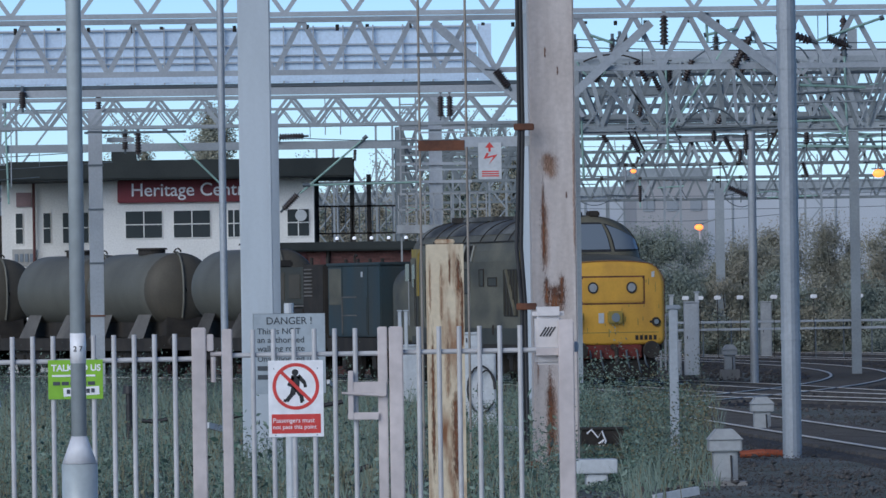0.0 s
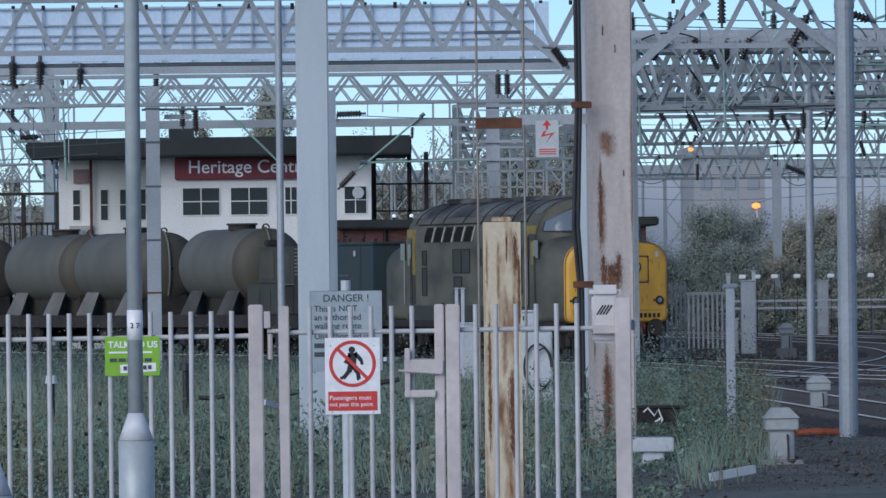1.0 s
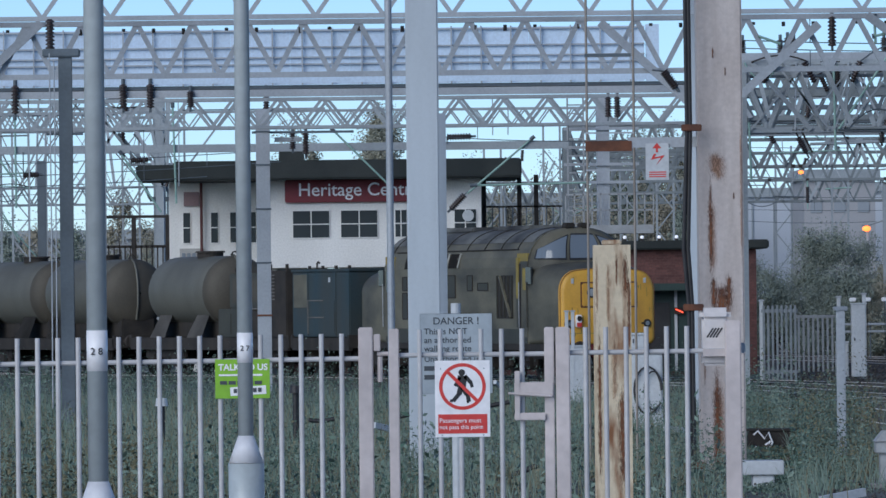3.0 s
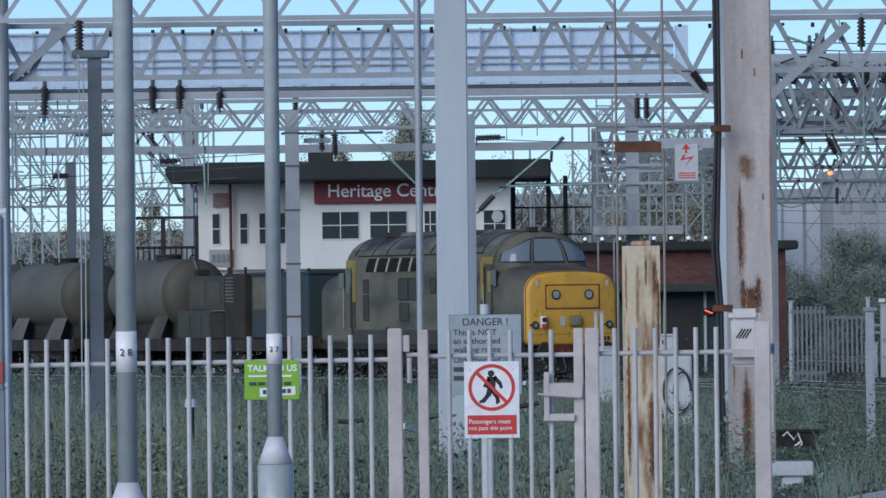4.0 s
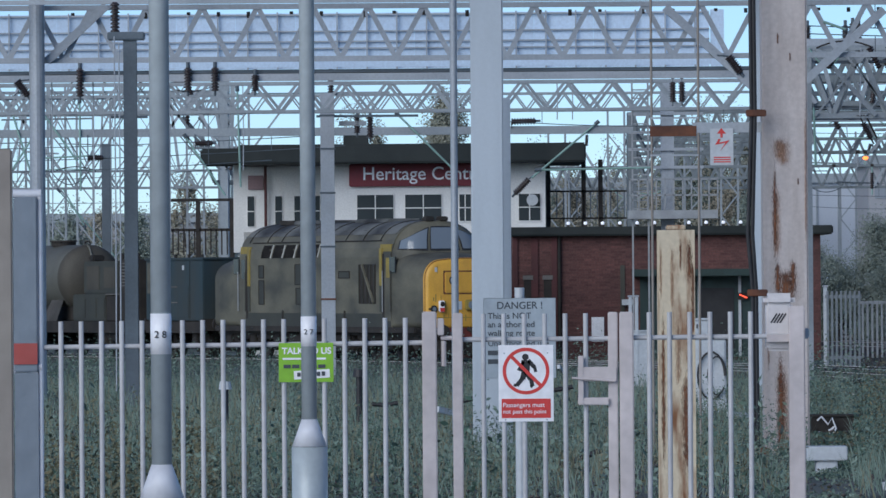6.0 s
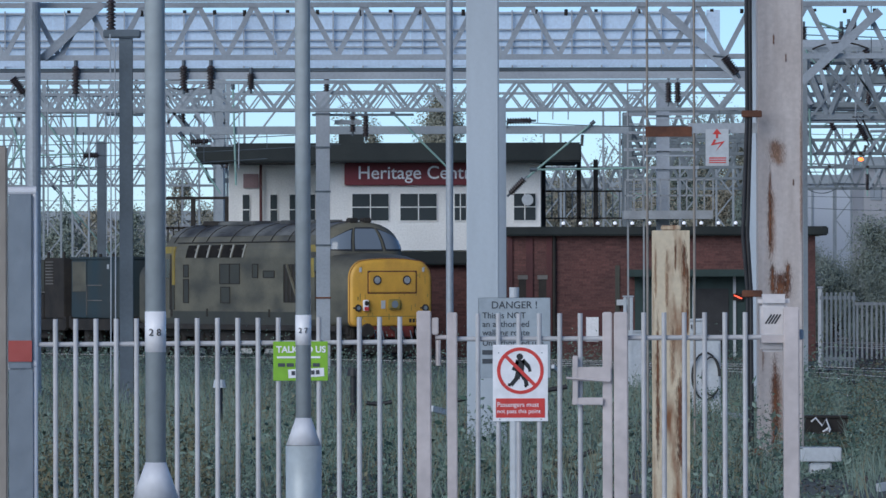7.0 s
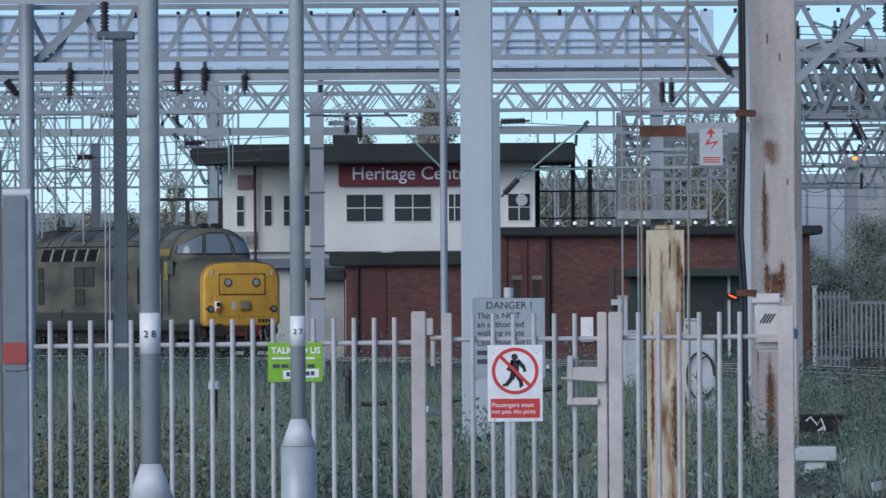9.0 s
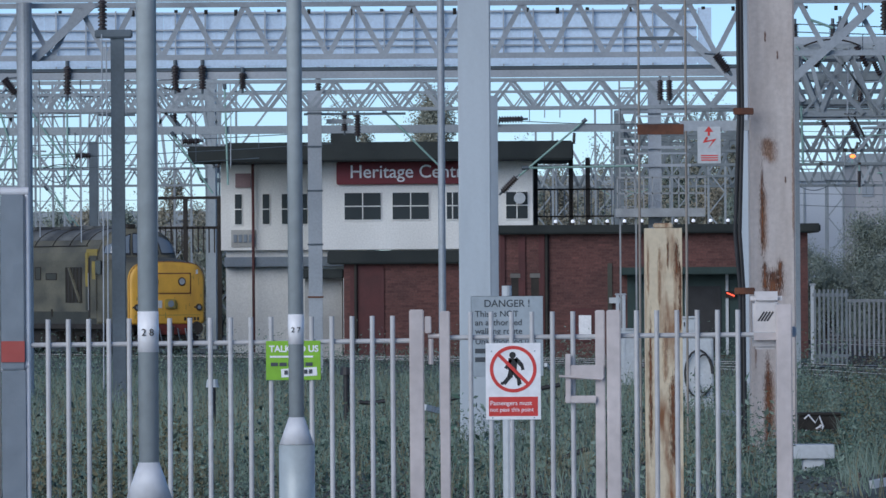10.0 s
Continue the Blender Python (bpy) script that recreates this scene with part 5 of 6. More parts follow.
def window(parent, u0, u1, v0, v1, d, cols, rows_, name="window"):
    w = part(name, boxed(ax(u0 - 1.5, d), d - 0.03, hz(v1 + 2, d), ax(u1 + 1.5, d), d - 0.005, hz(v0 - 1, d)), CREAM, parent)
    part("pane", boxed(ax(u0, d), d - 0.04, hz(v1, d), ax(u1, d), d - 0.032, hz(v0, d)), GLASS, w)
    for i in range(1, cols):
        u = u0 + (u1 - u0) * i / cols
        part("glazing_bar", boxed(ax(u - 0.9, d), d - 0.06, hz(v1, d), ax(u + 0.9, d), d - 0.042, hz(v0, d)), CREAM, w)
    for i in range(1, rows_):
        v = v0 + (v1 - v0) * i / rows_
        part("glazing_bar", boxed(ax(u0, d), d - 0.06, hz(v + 0.9, d), ax(u1, d), d - 0.042, hz(v - 0.9, d)), CREAM, w)


for u0, u1 in ((631, 695), (716, 780), (812, 832), (917, 955)):
    window(sb, u0, u1, 346, 393, 226.0, 2, 2)
for u0, u1 in ((437, 449), (486, 498), (520, 537), (541, 565)):
    window(sb, u0, u1, 347, 400, 230.0, 1, 2)
part("downpipe", rod(bmesh.new(), (-5.933, 229.8, -0.2), (-5.933, 229.8, 6.237), 0.05, n=10), MAROON_DULL, sb)
part("plaque", boxed(-6.520, 229.9, 5.296, -6.011, 229.99, 5.767), PLAQUE, sb)
for k in range(4):
    part("sign_bar", boxed(ax(434 + k * 9, 229.9), 229.93, 3.468, ax(440 + k * 9, 229.9), 229.96, 3.732), BOARD_GREY, sb)
part("wall_sign", boxed(-6.671, 229.96, 3.318, -5.879, 229.99, 3.883), CREAM_DULL, sb)
part("fan", rod(bmesh.new(), (2.906, 225.8, 4.836), (2.907, 225.93, 4.837), 0.19, n=18), CABINET, sb)
sc = thing("side_stair", 0, 0, 0, "dark steel stair and landing at the end of the signal box", "stair")
for u in (970, 1033, 1063):
    part("post", boxed(ax(u - 4, 226), 227, 0, ax(u + 4, 226), 227.2, 6.172), UNDER, sc)
for v in (300, 340, 388):
    part("rail", boxed(3.409, 227, hz(v + 3, 226), 6.224, 227.06, hz(v, 226)), UNDER, sc)
for i in range(12):
    part("baluster", boxed(ax(972 + i * 12, 226), 227.0, 4.227, ax(974 + i * 12, 226), 227.05, 5.153), STEEL_DARK, sc)

D2 = 205.0
an = thing("brick_annexe", 0, 0, 0, "red brick flat-roofed annexe with dark fascia and door canopy", "building")
def wall(u0, u1, y, v0, thick=4.0):
    part("wall", boxed(ax(u0, D2), y, -0.3, ax(u1, D2), y + thick, hz(v0, D2)), MORTAR, an)
wall(905, 1450, D2, 420)
wall(625, 905, D2 + 5, 470)
part("roof", boxed(1.949, D2 - 0.35, 3.527, 11.561, D2 + 5, 3.795, bevel=0.04), ROOF, an)
part("roof", boxed(-3.167, D2 + 4.7, 2.679, 2.083, D2 + 9, 3.092, bevel=0.04), ROOF, an)
part("canopy", boxed(5.579, D2 - 0.9, 2.300, 9.275, D2 - 0.01, 2.518, bevel=0.02), GREEN_DOOR, an)
part("doorway", boxed(5.814, D2 - 0.06, -0.1, 9.175, D2 - 0.02, 2.300), GREEN_DOOR, an)
# Flat plate whose black gives the unlit inside of the open doorway.
part("dark_door_plate", boxed(7.629, D2 - 0.09, -0.1, 8.603, D2 - 0.065, 1.947), BLACK, an, "open doorway drawn as a flat black plate")
for u in (1160, 1232, 1304):
    part("door_post", boxed(ax(u, 205), D2 - 0.12, -0.1, ax(u + 5, 205), D2 - 0.06, 2.300), CABINET, an)
for u in (925, 960):
    part("vent", boxed(ax(u, 205), D2 - 0.05, 1.023, ax(u + 14, 205), D2 - 0.01, 2.367), UNDER, an)
    part("vent_sill", boxed(ax(u - 2, 205), D2 - 0.08, 2.233, ax(u + 16, 205), D2 - 0.01, 2.36), CRADLE, an)
part("downpipe", rod(bmesh.new(), (3.428, D2 - 0.08, -0.2), (3.428, D2 - 0.08, 3.543), 0.05, n=8), UNDER, an)
part("downpipe", rod(bmesh.new(), (-2.307, D2 + 4.92, -0.2), (-2.307, D2 + 4.92, 2.679), 0.05, n=8), UNDER, an)
for u0, u1 in ((906, 914), (938, 950), (974, 984)):
    part("pier", boxed(ax(u0, 205), D2 - 0.06, -0.2, ax(u1, 205), D2 - 0.01, 3.527), MAROON_DULL, an, "dull maroon pier")
for u0, u1 in ((640, 700), (1088, 1096)):
    part("wall_board", boxed(ax(u0, 210), D2 - 0.03 if u0 > 1000 else D2 + 4.96, -0.2, ax(u1, 210), D2 - 0.008 if u0 > 1000 else D2 + 4.99, 2.644), LOCO_DARK if u0 > 1000 else MAROON_DULL, an)
part("low_canopy", boxed(-4.134, 210.0, 2.248, -2.698, 213, 2.542, bevel=0.03), ROOF, an)
part("pale_wall", boxed(-3.874, 210.6, -0.3, -2.733, 213, 2.248), CREAM_DULL, an)
part("notice_board", boxed(4.134, D2 - 0.05, 0.317, 4.940, D2 - 0.01, 1.309), MAROON_DULL, an)
part("notice", boxed(4.369, D2 - 0.07, 0.384, 4.739, D2 - 0.051, 1.107), SIGN_W, an)
part("wall_lamp", boxed(5.276, D2 - 0.3, 1.460, 5.612, D2 - 0.01, 1.628), CABINET, an)
# bulbs along the annexe roof
for i in range(11):
    lb = thing("roof_bulb", ax(1004 + 30.5 * i, 205), D2 - 0.1, 3.795, "small round bulkhead lamp on the roof edge", "lamp", "roof edge lamps")
    bm = bmesh.new()
    bmesh.ops.create_uvsphere(bm, u_segments=10, v_segments=6, radius=0.058, matrix=Matrix.Translation((0, 0, 0.10)))
    part("bulb", bm, LAMP_WHITE, lb)
    part("base", rod(bmesh.new(), (0, 0, 0), (0, 0, 0.06), 0.05, n=8), UNDER, lb)

# ---- overhead line fittings ----
def hanging(u, v0, v1, d, r=0.085, u2=None):
    """A string insulator between two heights, with its cap and pin."""
    i = thing("insulator", ax(u, d), d, hz(v1, d), "brown porcelain line insulator", "insulator", "line insulators")
    dx, h = ax((u2 or u) - u + 784, d), hz(v0, d) - hz(v1, d)
    part("ribbed_body", insulator(bmesh.new(), (0, 0, 0), (dx, 0, h), r), PORCELAIN, i)
    part("cap", rod(bmesh.new(), (dx, 0, h), (dx * 1.15, 0, h + 0.12), r * 0.45, n=8), STEEL_DARK, i)
    part("pin", rod(bmesh.new(), (0, 0, 0), (-dx * 0.15, 0, -0.1), r * 0.3, n=8), STEEL_DARK, i)
    return i


for u, v0, v1, d in ((333, 118, 160, 144.88), (381, 118, 160, 144.88), (142, 118, 168, 144.88), (452, 132, 160, 144.88), (586, 128, 164, 170.0), (332, 202, 247, 249.75),
                     (655, 207, 245, 170.2), (632, 207, 236, 170.2), (1589, 10, 64, 133), (1510, 48, 75, 157.15), (1521, 50, 75, 157.15), (1681, 50, 75, 157.15),
                     (1191, 150, 185, 165), (1207, 150, 185, 165), (1430, 52, 75, 157.15), (1497, 52, 75, 157.15), (1908, 20, 88, 150)):
    hanging(u, v0, v1, d)
for u, u2, v, v2, d, fix_u, fix_v in ((345, 376, 253, 252, 174.95, 345, 236), (905, 948, 218, 217, 174.95, 905, 230), (155, 182, 277, 276, 174.95, 155, 236), (935, 910, 320, 346, 174.95, 942, 314), (30, 50, 140, 166, 132.6, 66, 136),
                                      (1700, 1735, 318, 334, 215, 1690, 276), (1712, 1742, 104, 52, 132.9, 1712, 106), (1790, 1850, 40, 60, 132.9, 1790, 11), (1880, 1915, 55, 70, 132.9, 1880, 11), (1290, 1312, 105, 135, 132.8, 1270, 103)):
    i = thing("tension_insulator", ax(u, d), d, hz(v, d), "dark porcelain tension insulator slung from the steelwork", "insulator", "line insulators")
    q = (ax(u2 - u + 784, d), 0, hz(v2, d) - hz(v, d))
    part("ribbed_body", insulator(bmesh.new(), (0, 0, 0), q, 0.09, 9), PORCELAIN, i)
    part("clevis", rod(bmesh.new(), q, (q[0] * 1.2, 0, q[2] * 1.2), 0.03, n=6), STEEL_DARK, i)
    part("hanger", rod(bmesh.new(), (0, 0, 0), (ax(fix_u - u + 784, d), 0, hz(fix_v, d) - hz(v, d)), 0.016, n=6), STEEL_DARK, i)

cant = [((700, 200), (800, 300), 174.95), ((1060, 218), (940, 318), 174.95), ((945, 304), (1155, 301), 174.95), ((75, 195), (136, 282), 174.95), ((141, 170), (142, 335), 174.95),
        ((325, 236), (398, 345), 174.95), ((1591, 88), (1593, 250), 149.92), ((1711, 48), (1598, 213), 149.92), ((1821, 93), (1906, 228), 149.92), ((1909, 78), (1912, 245), 149.92),
        ((1664, 8), (1666, 60), 132.92), ((420, 150), (425, 330), 174.95), ((20, 190), (62, 330), 174.95), ((0, 330), (60, 235), 174.95), ((1440, 190), (1443, 300), 149.92),
        ((100, 330), (205, 455), 253.95), ((150, 400), (110, 330), 253.95), ((1660, 48), (1720, 36), 132.92), ((1500, 60), (1458, 45), 132.92), ((1980, 20), (1860, 60), 132.92)]
for (ua, va), (ub, vb), d in cant:
    c = thing("cantilever_tube", ax(ua, d), d, hz(va, d), "pale green weathered cantilever tube of the overhead line", "tube", "cantilever tubes")
    q = (ax(ub - ua + 784, d), 0.0, hz(vb, d) - hz(va, d))
    part("tube", rod(bmesh.new(), (0, 0, 0), q, 0.026, n=8), VERDIGRIS, c)
    part("end_fitting", rod(bmesh.new(), (0, 0, 0), tuple(0.06 * k for k in q), 0.05, n=8), STEEL_DARK, c)
for ua, va, ub, vb, d, fix_v in ((-300, 262, 700, 232, 175.1, 236), (-300, 300, 480, 283, 165, 197), (-300, 283, 610, 258, 175.1, 236), (895, 217, 1345, 222, 165, 197), (-300, 318, 360, 300, 247, 200), (1120, 250, 1345, 255, 215, 276),
                                 (1425, 52, 2300, 60, 133, 11), (1425, 66, 2300, 72, 133, 104), (1430, 242, 2300, 230, 215, 252), (1430, 330, 2300, 318, 275, 336), (1430, 352, 2300, 345, 275, 338), (1430, 298, 2300, 305, 250, 300), (1430, 372, 1800, 366, 275, 338), (-300, 345, 420, 352, 254, 330)):
    w = thing("overhead_wire", 0, d, 0, "thin overhead line wire hung on droppers across the yard", "wire", "overhead wires")
    n, sag = 14, 8
    pts = [(ax(ua + (ub - ua) * i / n, d), 0, hz(va + (vb - va) * i / n + sag * (1 - (2 * i / n - 1) ** 2), d)) for i in range(n + 1)]
    part("wire", tube(bmesh.new(), pts, 0.011, 5), STEEL_DARK, w)
    for i in (2, 7, 12):
        part("dropper", rod(bmesh.new(), pts[i], (pts[i][0], 0, hz(fix_v, d)), 0.009, n=5), STEEL_DARK, w)
for u, v0, v1, d in ((203, 62, 690, 129.6), (211, 75, 690, 129.6), (92, 132, 420, 145.4), (165, 132, 430, 145.4), (430, 147, 300, 165), (300, 147, 420, 165), (545, 147, 250, 165), (986, 147, 215, 165), (1013, 147, 215, 165)):
    w = thing("drop_cable", ax(u, d), d, hz(v1, d), "thin vertical cable beside the masts", "cable", "vertical cables")
    part("cable", tube(bmesh.new(), [(0, 0, 0), (0.01, 0, (hz(v0, d) - hz(v1, d)) / 2), (0, 0, hz(v0, d) - hz(v1, d))], 0.013, 6), STEEL, w)
for u0, u1, v, d, hh in ((560, 740, 206, 170.2, 4), (310, 430, 200, 249.75, 5), (585, 690, 166, 170.2, 6), (325, 395, 165, 249.75, 6), (600, 648, 219, 170.2, 8), (0, 320, 172, 246.9, 3)):
    b = thing("switch_beam", 0, d, 0, "small steel switch beam carrying insulators", "beam")
    part("channel", boxed(ax(u0, d), -0.07, hz(v + hh / 2, d), ax(u1, d), 0.07, hz(v - hh / 2, d)), STEEL_FAR if hh > 4 else STEEL_DARK, b)
rj = random.Random(31)
for k in range(34):
    d, v = rj.choice(((150, 212), (150, 212), (150, 92), (170, 190), (185, 196), (215, 276), (215, 228), (250, 300)))
    u, L = rj.uniform(1450, 2050), rj.uniform(18, 60)
    lean = rj.choice((0, 0, 0, 0.5, -0.5))
    c = thing("dropper", ax(u, d), d, hz(v, d), "thin dark dropper hanging from an overhead boom", "dropper", "overhead droppers")
    q = (L * lean * d / 12200, 0, -L * d / 12200)
    part("rod", rod(bmesh.new(), (0, 0, 0), q, rj.uniform(0.012, 0.03), n=6), rj.choice((STEEL_DARK, UNDER, VERDIGRIS, STEEL_FAR)), c)
    part("clip", rod(bmesh.new(), (-0.06, 0, 0), (0.06, 0, 0), 0.06, n=8), UNDER, c)
    if k % 3 == 0:
        part("ribbed_body", insulator(bmesh.new(), tuple(0.25 * w for w in q), tuple(0.8 * w for w in q), 0.075), PORCELAIN, c)
for u, d, v in ((100, 252, 150), (345, 262, 160), (425, 256, 150), (1600, 270, 235), (1850, 270, 235), (1500, 280, 240), (30, 256, 180), (985, 262, 240), (1090, 266, 200), (1290, 262, 200), (1225, 270, 240), (1020, 275, 260), (150, 270, 200), (210, 262, 170)):
    lm = thing("lattice_mast", ax(u, d), d, -0.2, "slim grey lattice mast in the distance", "mast", "lattice masts")
    H, w = hz(v, d) + 0.2, 0.32
    for sx in (-w, w):
        part("leg", boxed(sx - 0.04, -0.04, 0, sx + 0.04, 0.04, H), STEEL_FAR, lm)
    me = part("brace", bar(bmesh.new(), (-w, 0, 0), (w, 0, 0.8), 0.05), STEEL_FAR, lm)
    me2 = part("brace", bar(bmesh.new(), (w, 0, 0.8), (-w, 0, 1.6), 0.05), STEEL_FAR, lm)
    z = 1.6
    while z + 1.6 < H:
        shared("brace", me.data, lm, pose(0, 0, z))
        shared("brace", me2.data, lm, pose(0, 0, z))
        z += 1.6
cage = thing("signal_cage", 0, 190, 0, "pale grey signal post with a railed working platform", "signal post")
part("post", boxed(6.011, 0.3, -0.2, 6.370, 0.65, 7.689), STEEL, cage)
part("floor", boxed(5.077, -0.5, 3.889, 7.538, 0.9, 4.122), BOX_GREY, cage)
for v in (322, 350):
    part("rail", boxed(5.108, -0.5, hz(v + 2, 190), 7.538, -0.45, hz(v - 1, 190)), BOX_GREY, cage)
cm = part("bar", boxed(-0.018, -0.5, 4.122, 0.018, -0.46, 5.010), BOX_GREY, cage)
cm.matrix_basis = pose(5.124, 0, 0)
for i in range(1, 11):
    shared("bar", cm.data, cage, pose(ax(1113 + 15.5 * i, 190), 0, 0))
for u in (1118, 1146):
    part("ladder_rail", boxed(ax(u - 1.5, 190), -0.3, 0.649, ax(u + 1.5, 190), -0.25, 7.657), BOX_GREY, cage)
rg = part("rung", boxed(5.202, -0.3, 0, 5.638, -0.26, 0.035), BOX_GREY, cage)
rg.matrix_basis = pose(0, 0, 3.920)
for i in range(1, 17):
    shared("rung", rg.data, cage, pose(0, 0, hz(390 - 15 * i, 190)))
for v in (205, 238, 268, 300):
    part("cross_arm", boxed(5.108, 0.2, hz(v + 3, 190), 7.180, 0.28, hz(v - 2, 190)), STEEL, cage)
dk = thing("dark_landing", 0, 240, 0, "dark steel footbridge landing behind the line", "landing")
for v in (352, 405):
    part("rail", boxed(-9.856, 0, hz(v + 3, 240), -7.318, 0.1, hz(v - 2, 240)), UNDER, dk)
for i in range(14):
    part("upright", boxed(ax(284 + 9.6 * i, 240), 0, 3.166, ax(286.5 + 9.6 * i, 240), 0.08, 4.070), UNDER, dk)
for u in (290, 345, 405):
    part("post", boxed(ax(u, 240), 0.02, -0.2, ax(u + 8, 240), 0.3, 5.133), UNDER, dk)

# ---- line-side equipment ----
def pedestal(u, d, v0, v1, w):
    p = thing("trackside_box", ax(u, d), d, hz(v1, d), "pale grey tapered trackside box with a stepped cap", "trackside box", "trackside boxes")
    h, k = hz(v0, d) - hz(v1, d), w * d / 12200 / 2
    part("plinth", boxed(-k * 1.3, -k * 1.2, -0.25, k * 1.3, k * 1.2, h * 0.2, bevel=0.01), CONCRETE, p)
    part("body", boxed(-k * 0.74, -k * 0.7, h * 0.2, k * 0.74, k * 0.7, h * 0.68, bevel=0.012), BOX_GREY, p)
    part("door", boxed(-k * 0.6, -k * 0.7 - 0.012, h * 0.25, k * 0.6, -k * 0.7, h * 0.62, bevel=0.004), BOX_GREY, p)
    part("collar", boxed(-k, -k, h * 0.66, k, k, h * 0.84, bevel=0.012), BOX_GREY, p)
    bm = bmesh.new()
    lo = [bm.verts.new(q) for q in ((-k * 1.08, -k * 1.1, h * 0.84), (k * 1.08, -k * 1.1, h * 0.84), (k * 1.08, k * 1.1, h * 0.84), (-k * 1.08, k * 1.1, h * 0.84))]
    hi = [bm.verts.new(q) for q in ((-k * 0.55, -k * 0.9, h), (k * 0.45, -k * 0.9, h), (k * 0.45, k * 0.9, h), (-k * 0.55, k * 0.9, h))]
    for i in range(4):
        bm.faces.new((lo[i], lo[(i + 1) % 4], hi[(i + 1) % 4], hi[i]))
    bm.faces.new(hi)
    part("cap", bm, BOX_GREY, p)
    part("cable", tube(bmesh.new(), [(k * 0.3, -k * 0.9, h * 0.6), (k * 0.35, -k, h * 0.3), (k * 0.2, -k * 1.2, 0.0)], 0.012), BLACK, p)


pedestal(1686, 84, 746, 862, 58)
pedestal(1753, 113, 690, 768, 40)
pedestal(1697, 182, 597, 652, 26)


def cabinet(u0, u1, v0, v1, d, depth=0.4, material=CABINET, doors=1, label="pale grey trackside equipment cabinet"):
    c = thing("equipment_cabinet", ax((u0 + u1) / 2, d), d, hz(v1, d), label, "cabinet", "trackside cabinets")
    k, h = (u1 - u0) * d / 24400, hz(v0, d) - hz(v1, d)
    part("body", boxed(-k, 0, 0, k, depth, h, bevel=0.015), material, c)
    part("lid", boxed(-k - 0.02, -0.03, h, k + 0.02, depth + 0.02, h + 0.04, bevel=0.01), material, c)
    for i in range(doors):
        part("door", boxed(-k + 0.03 + i * 2 * k / doors, -0.012, 0.06, -k - 0.03 + (i + 1) * 2 * k / doors, 0.004, h - 0.05, bevel=0.004), material, c)
        part("handle", boxed(-k + 0.06 + i * 2 * k / doors, -0.03, h * 0.5, -k + 0.08 + i * 2 * k / doors, -0.012, h * 0.5 + 0.08), UNDER, c)
    return c


cb1 = cabinet(1228, 1282, 606, 742, 122)
part("cable_loop", tube(bmesh.new(), [(0.12 * math.cos(a) * 2.0, -0.06, 0.72 + 0.42 * math.sin(a)) for a in [2 * math.pi * i / 18 for i in range(17)]], 0.018), BLACK, cb1)
part("cable_loop", tube(bmesh.new(), [(0.1 + 0.08 * math.cos(a) * 2.0, -0.08, 0.72 + 0.34 * math.sin(a)) for a in [2 * math.pi * i / 18 for i in range(17)]], 0.016), BLACK, cb1)
cabinet(1116, 1148, 592, 690, 150)
cabinet(1618, 1644, 522, 650, 180)
cabinet(1590, 1612, 590, 650, 181)
cabinet(1754, 1773, 523, 629, 231, material=BOX_GREY)
cabinet(1224, 1252, 572, 600, 130, material=CABINET)
lb = cabinet(1440, 1478, 822, 884, 84)
part("table_top", boxed(ax(784 - 36, 84), -0.05, 0.214 - -0.385 - 0.17, ax(784 + 36, 84), 0.5, 0.214 - -0.385, bevel=0.01), CABINET, lb)
db = cabinet(1432, 1522, 745, 800, 104, material=UNDER, doors=2, label="black trackside battery box with tangled white cable")
part("loose_cable", tube(bmesh.new(), [(-0.28, -0.06, 0.25), (-0.22, -0.1, 0.10), (-0.15, -0.1, 0.18), (-0.05, -0.1, 0.33), (-0.12, -0.1, 0.28), (-0.1, -0.12, 0.05), (-0.06, -0.1, -0.05)], 0.016), SIGN_W, db)
part("loose_cable", tube(bmesh.new(), [(-0.3, -0.08, 0.42), (-0.24, -0.12, 0.48), (-0.14, -0.12, 0.36), (-0.08, -0.12, 0.46), (-0.02, -0.12, 0.30), (-0.1, -0.13, 0.16), (-0.16, -0.12, 0.02)], 0.015), SIGN_W, db)
for u, v0, v1, d, w in ((1598, 533, 818, 95, 0.12), (1113, 530, 665, 140, 0.07), (1124, 530, 665, 140, 0.07), (1458, 515, 655, 181, 0.1), (1595, 510, 640, 185, 0.1), (1640, 505, 560, 185, 0.1)):
    p = thing("white_post", ax(u, d), d, hz(v1, d), "pale painted line-side marker post", "post", "line-side posts")
    part("shaft", boxed(-w / 2, -w / 2, 0, w / 2, w / 2, hz(v0, d) - hz(v1, d), bevel=0.01), CABINET, p)
    part("top_fitting", boxed(-w * 0.8, -w * 0.7, hz(v0, d) - hz(v1, d), w * 0.8, w * 0.7, hz(v0, d) - hz(v1, d) + w * 0.5, bevel=0.01), STEEL, p)
pal = thing("palisade_fence", 0, 178, 0, "grey steel palisade fence panel beside the annexe", "fence")
pm = part("pale", boxed(-0.028, 0, -0.1, 0.028, 0.02, 1.891), PALISADE, pal)
pm.matrix_basis = pose(9.892, 0, 0)
for i in range(1, 8):
    shared("pale", pm.data, pal, pose(ax(1462 + 8.0 * i, 178), 0, 0))
for v in (532, 640):
    part("rail", boxed(9.834, 0.02, hz(v + 3, 178), 10.768, 0.06, hz(v - 3, 178)), PALISADE, pal)
pal2 = thing("palisade_fence", 0, 200, 0, "pale grey steel palisade fence along the yard", "fence")
pm = part("pale", boxed(-0.03, 0, -0.1, 0.03, 0.02, 1.546), BOX_GREY, pal2)
pm.matrix_basis = pose(12.131, 0, 0)
for i in range(1, 9):
    shared("pale", pm.data, pal2, pose(ax(1524 + 8.5 * i, 200), 0, 0))
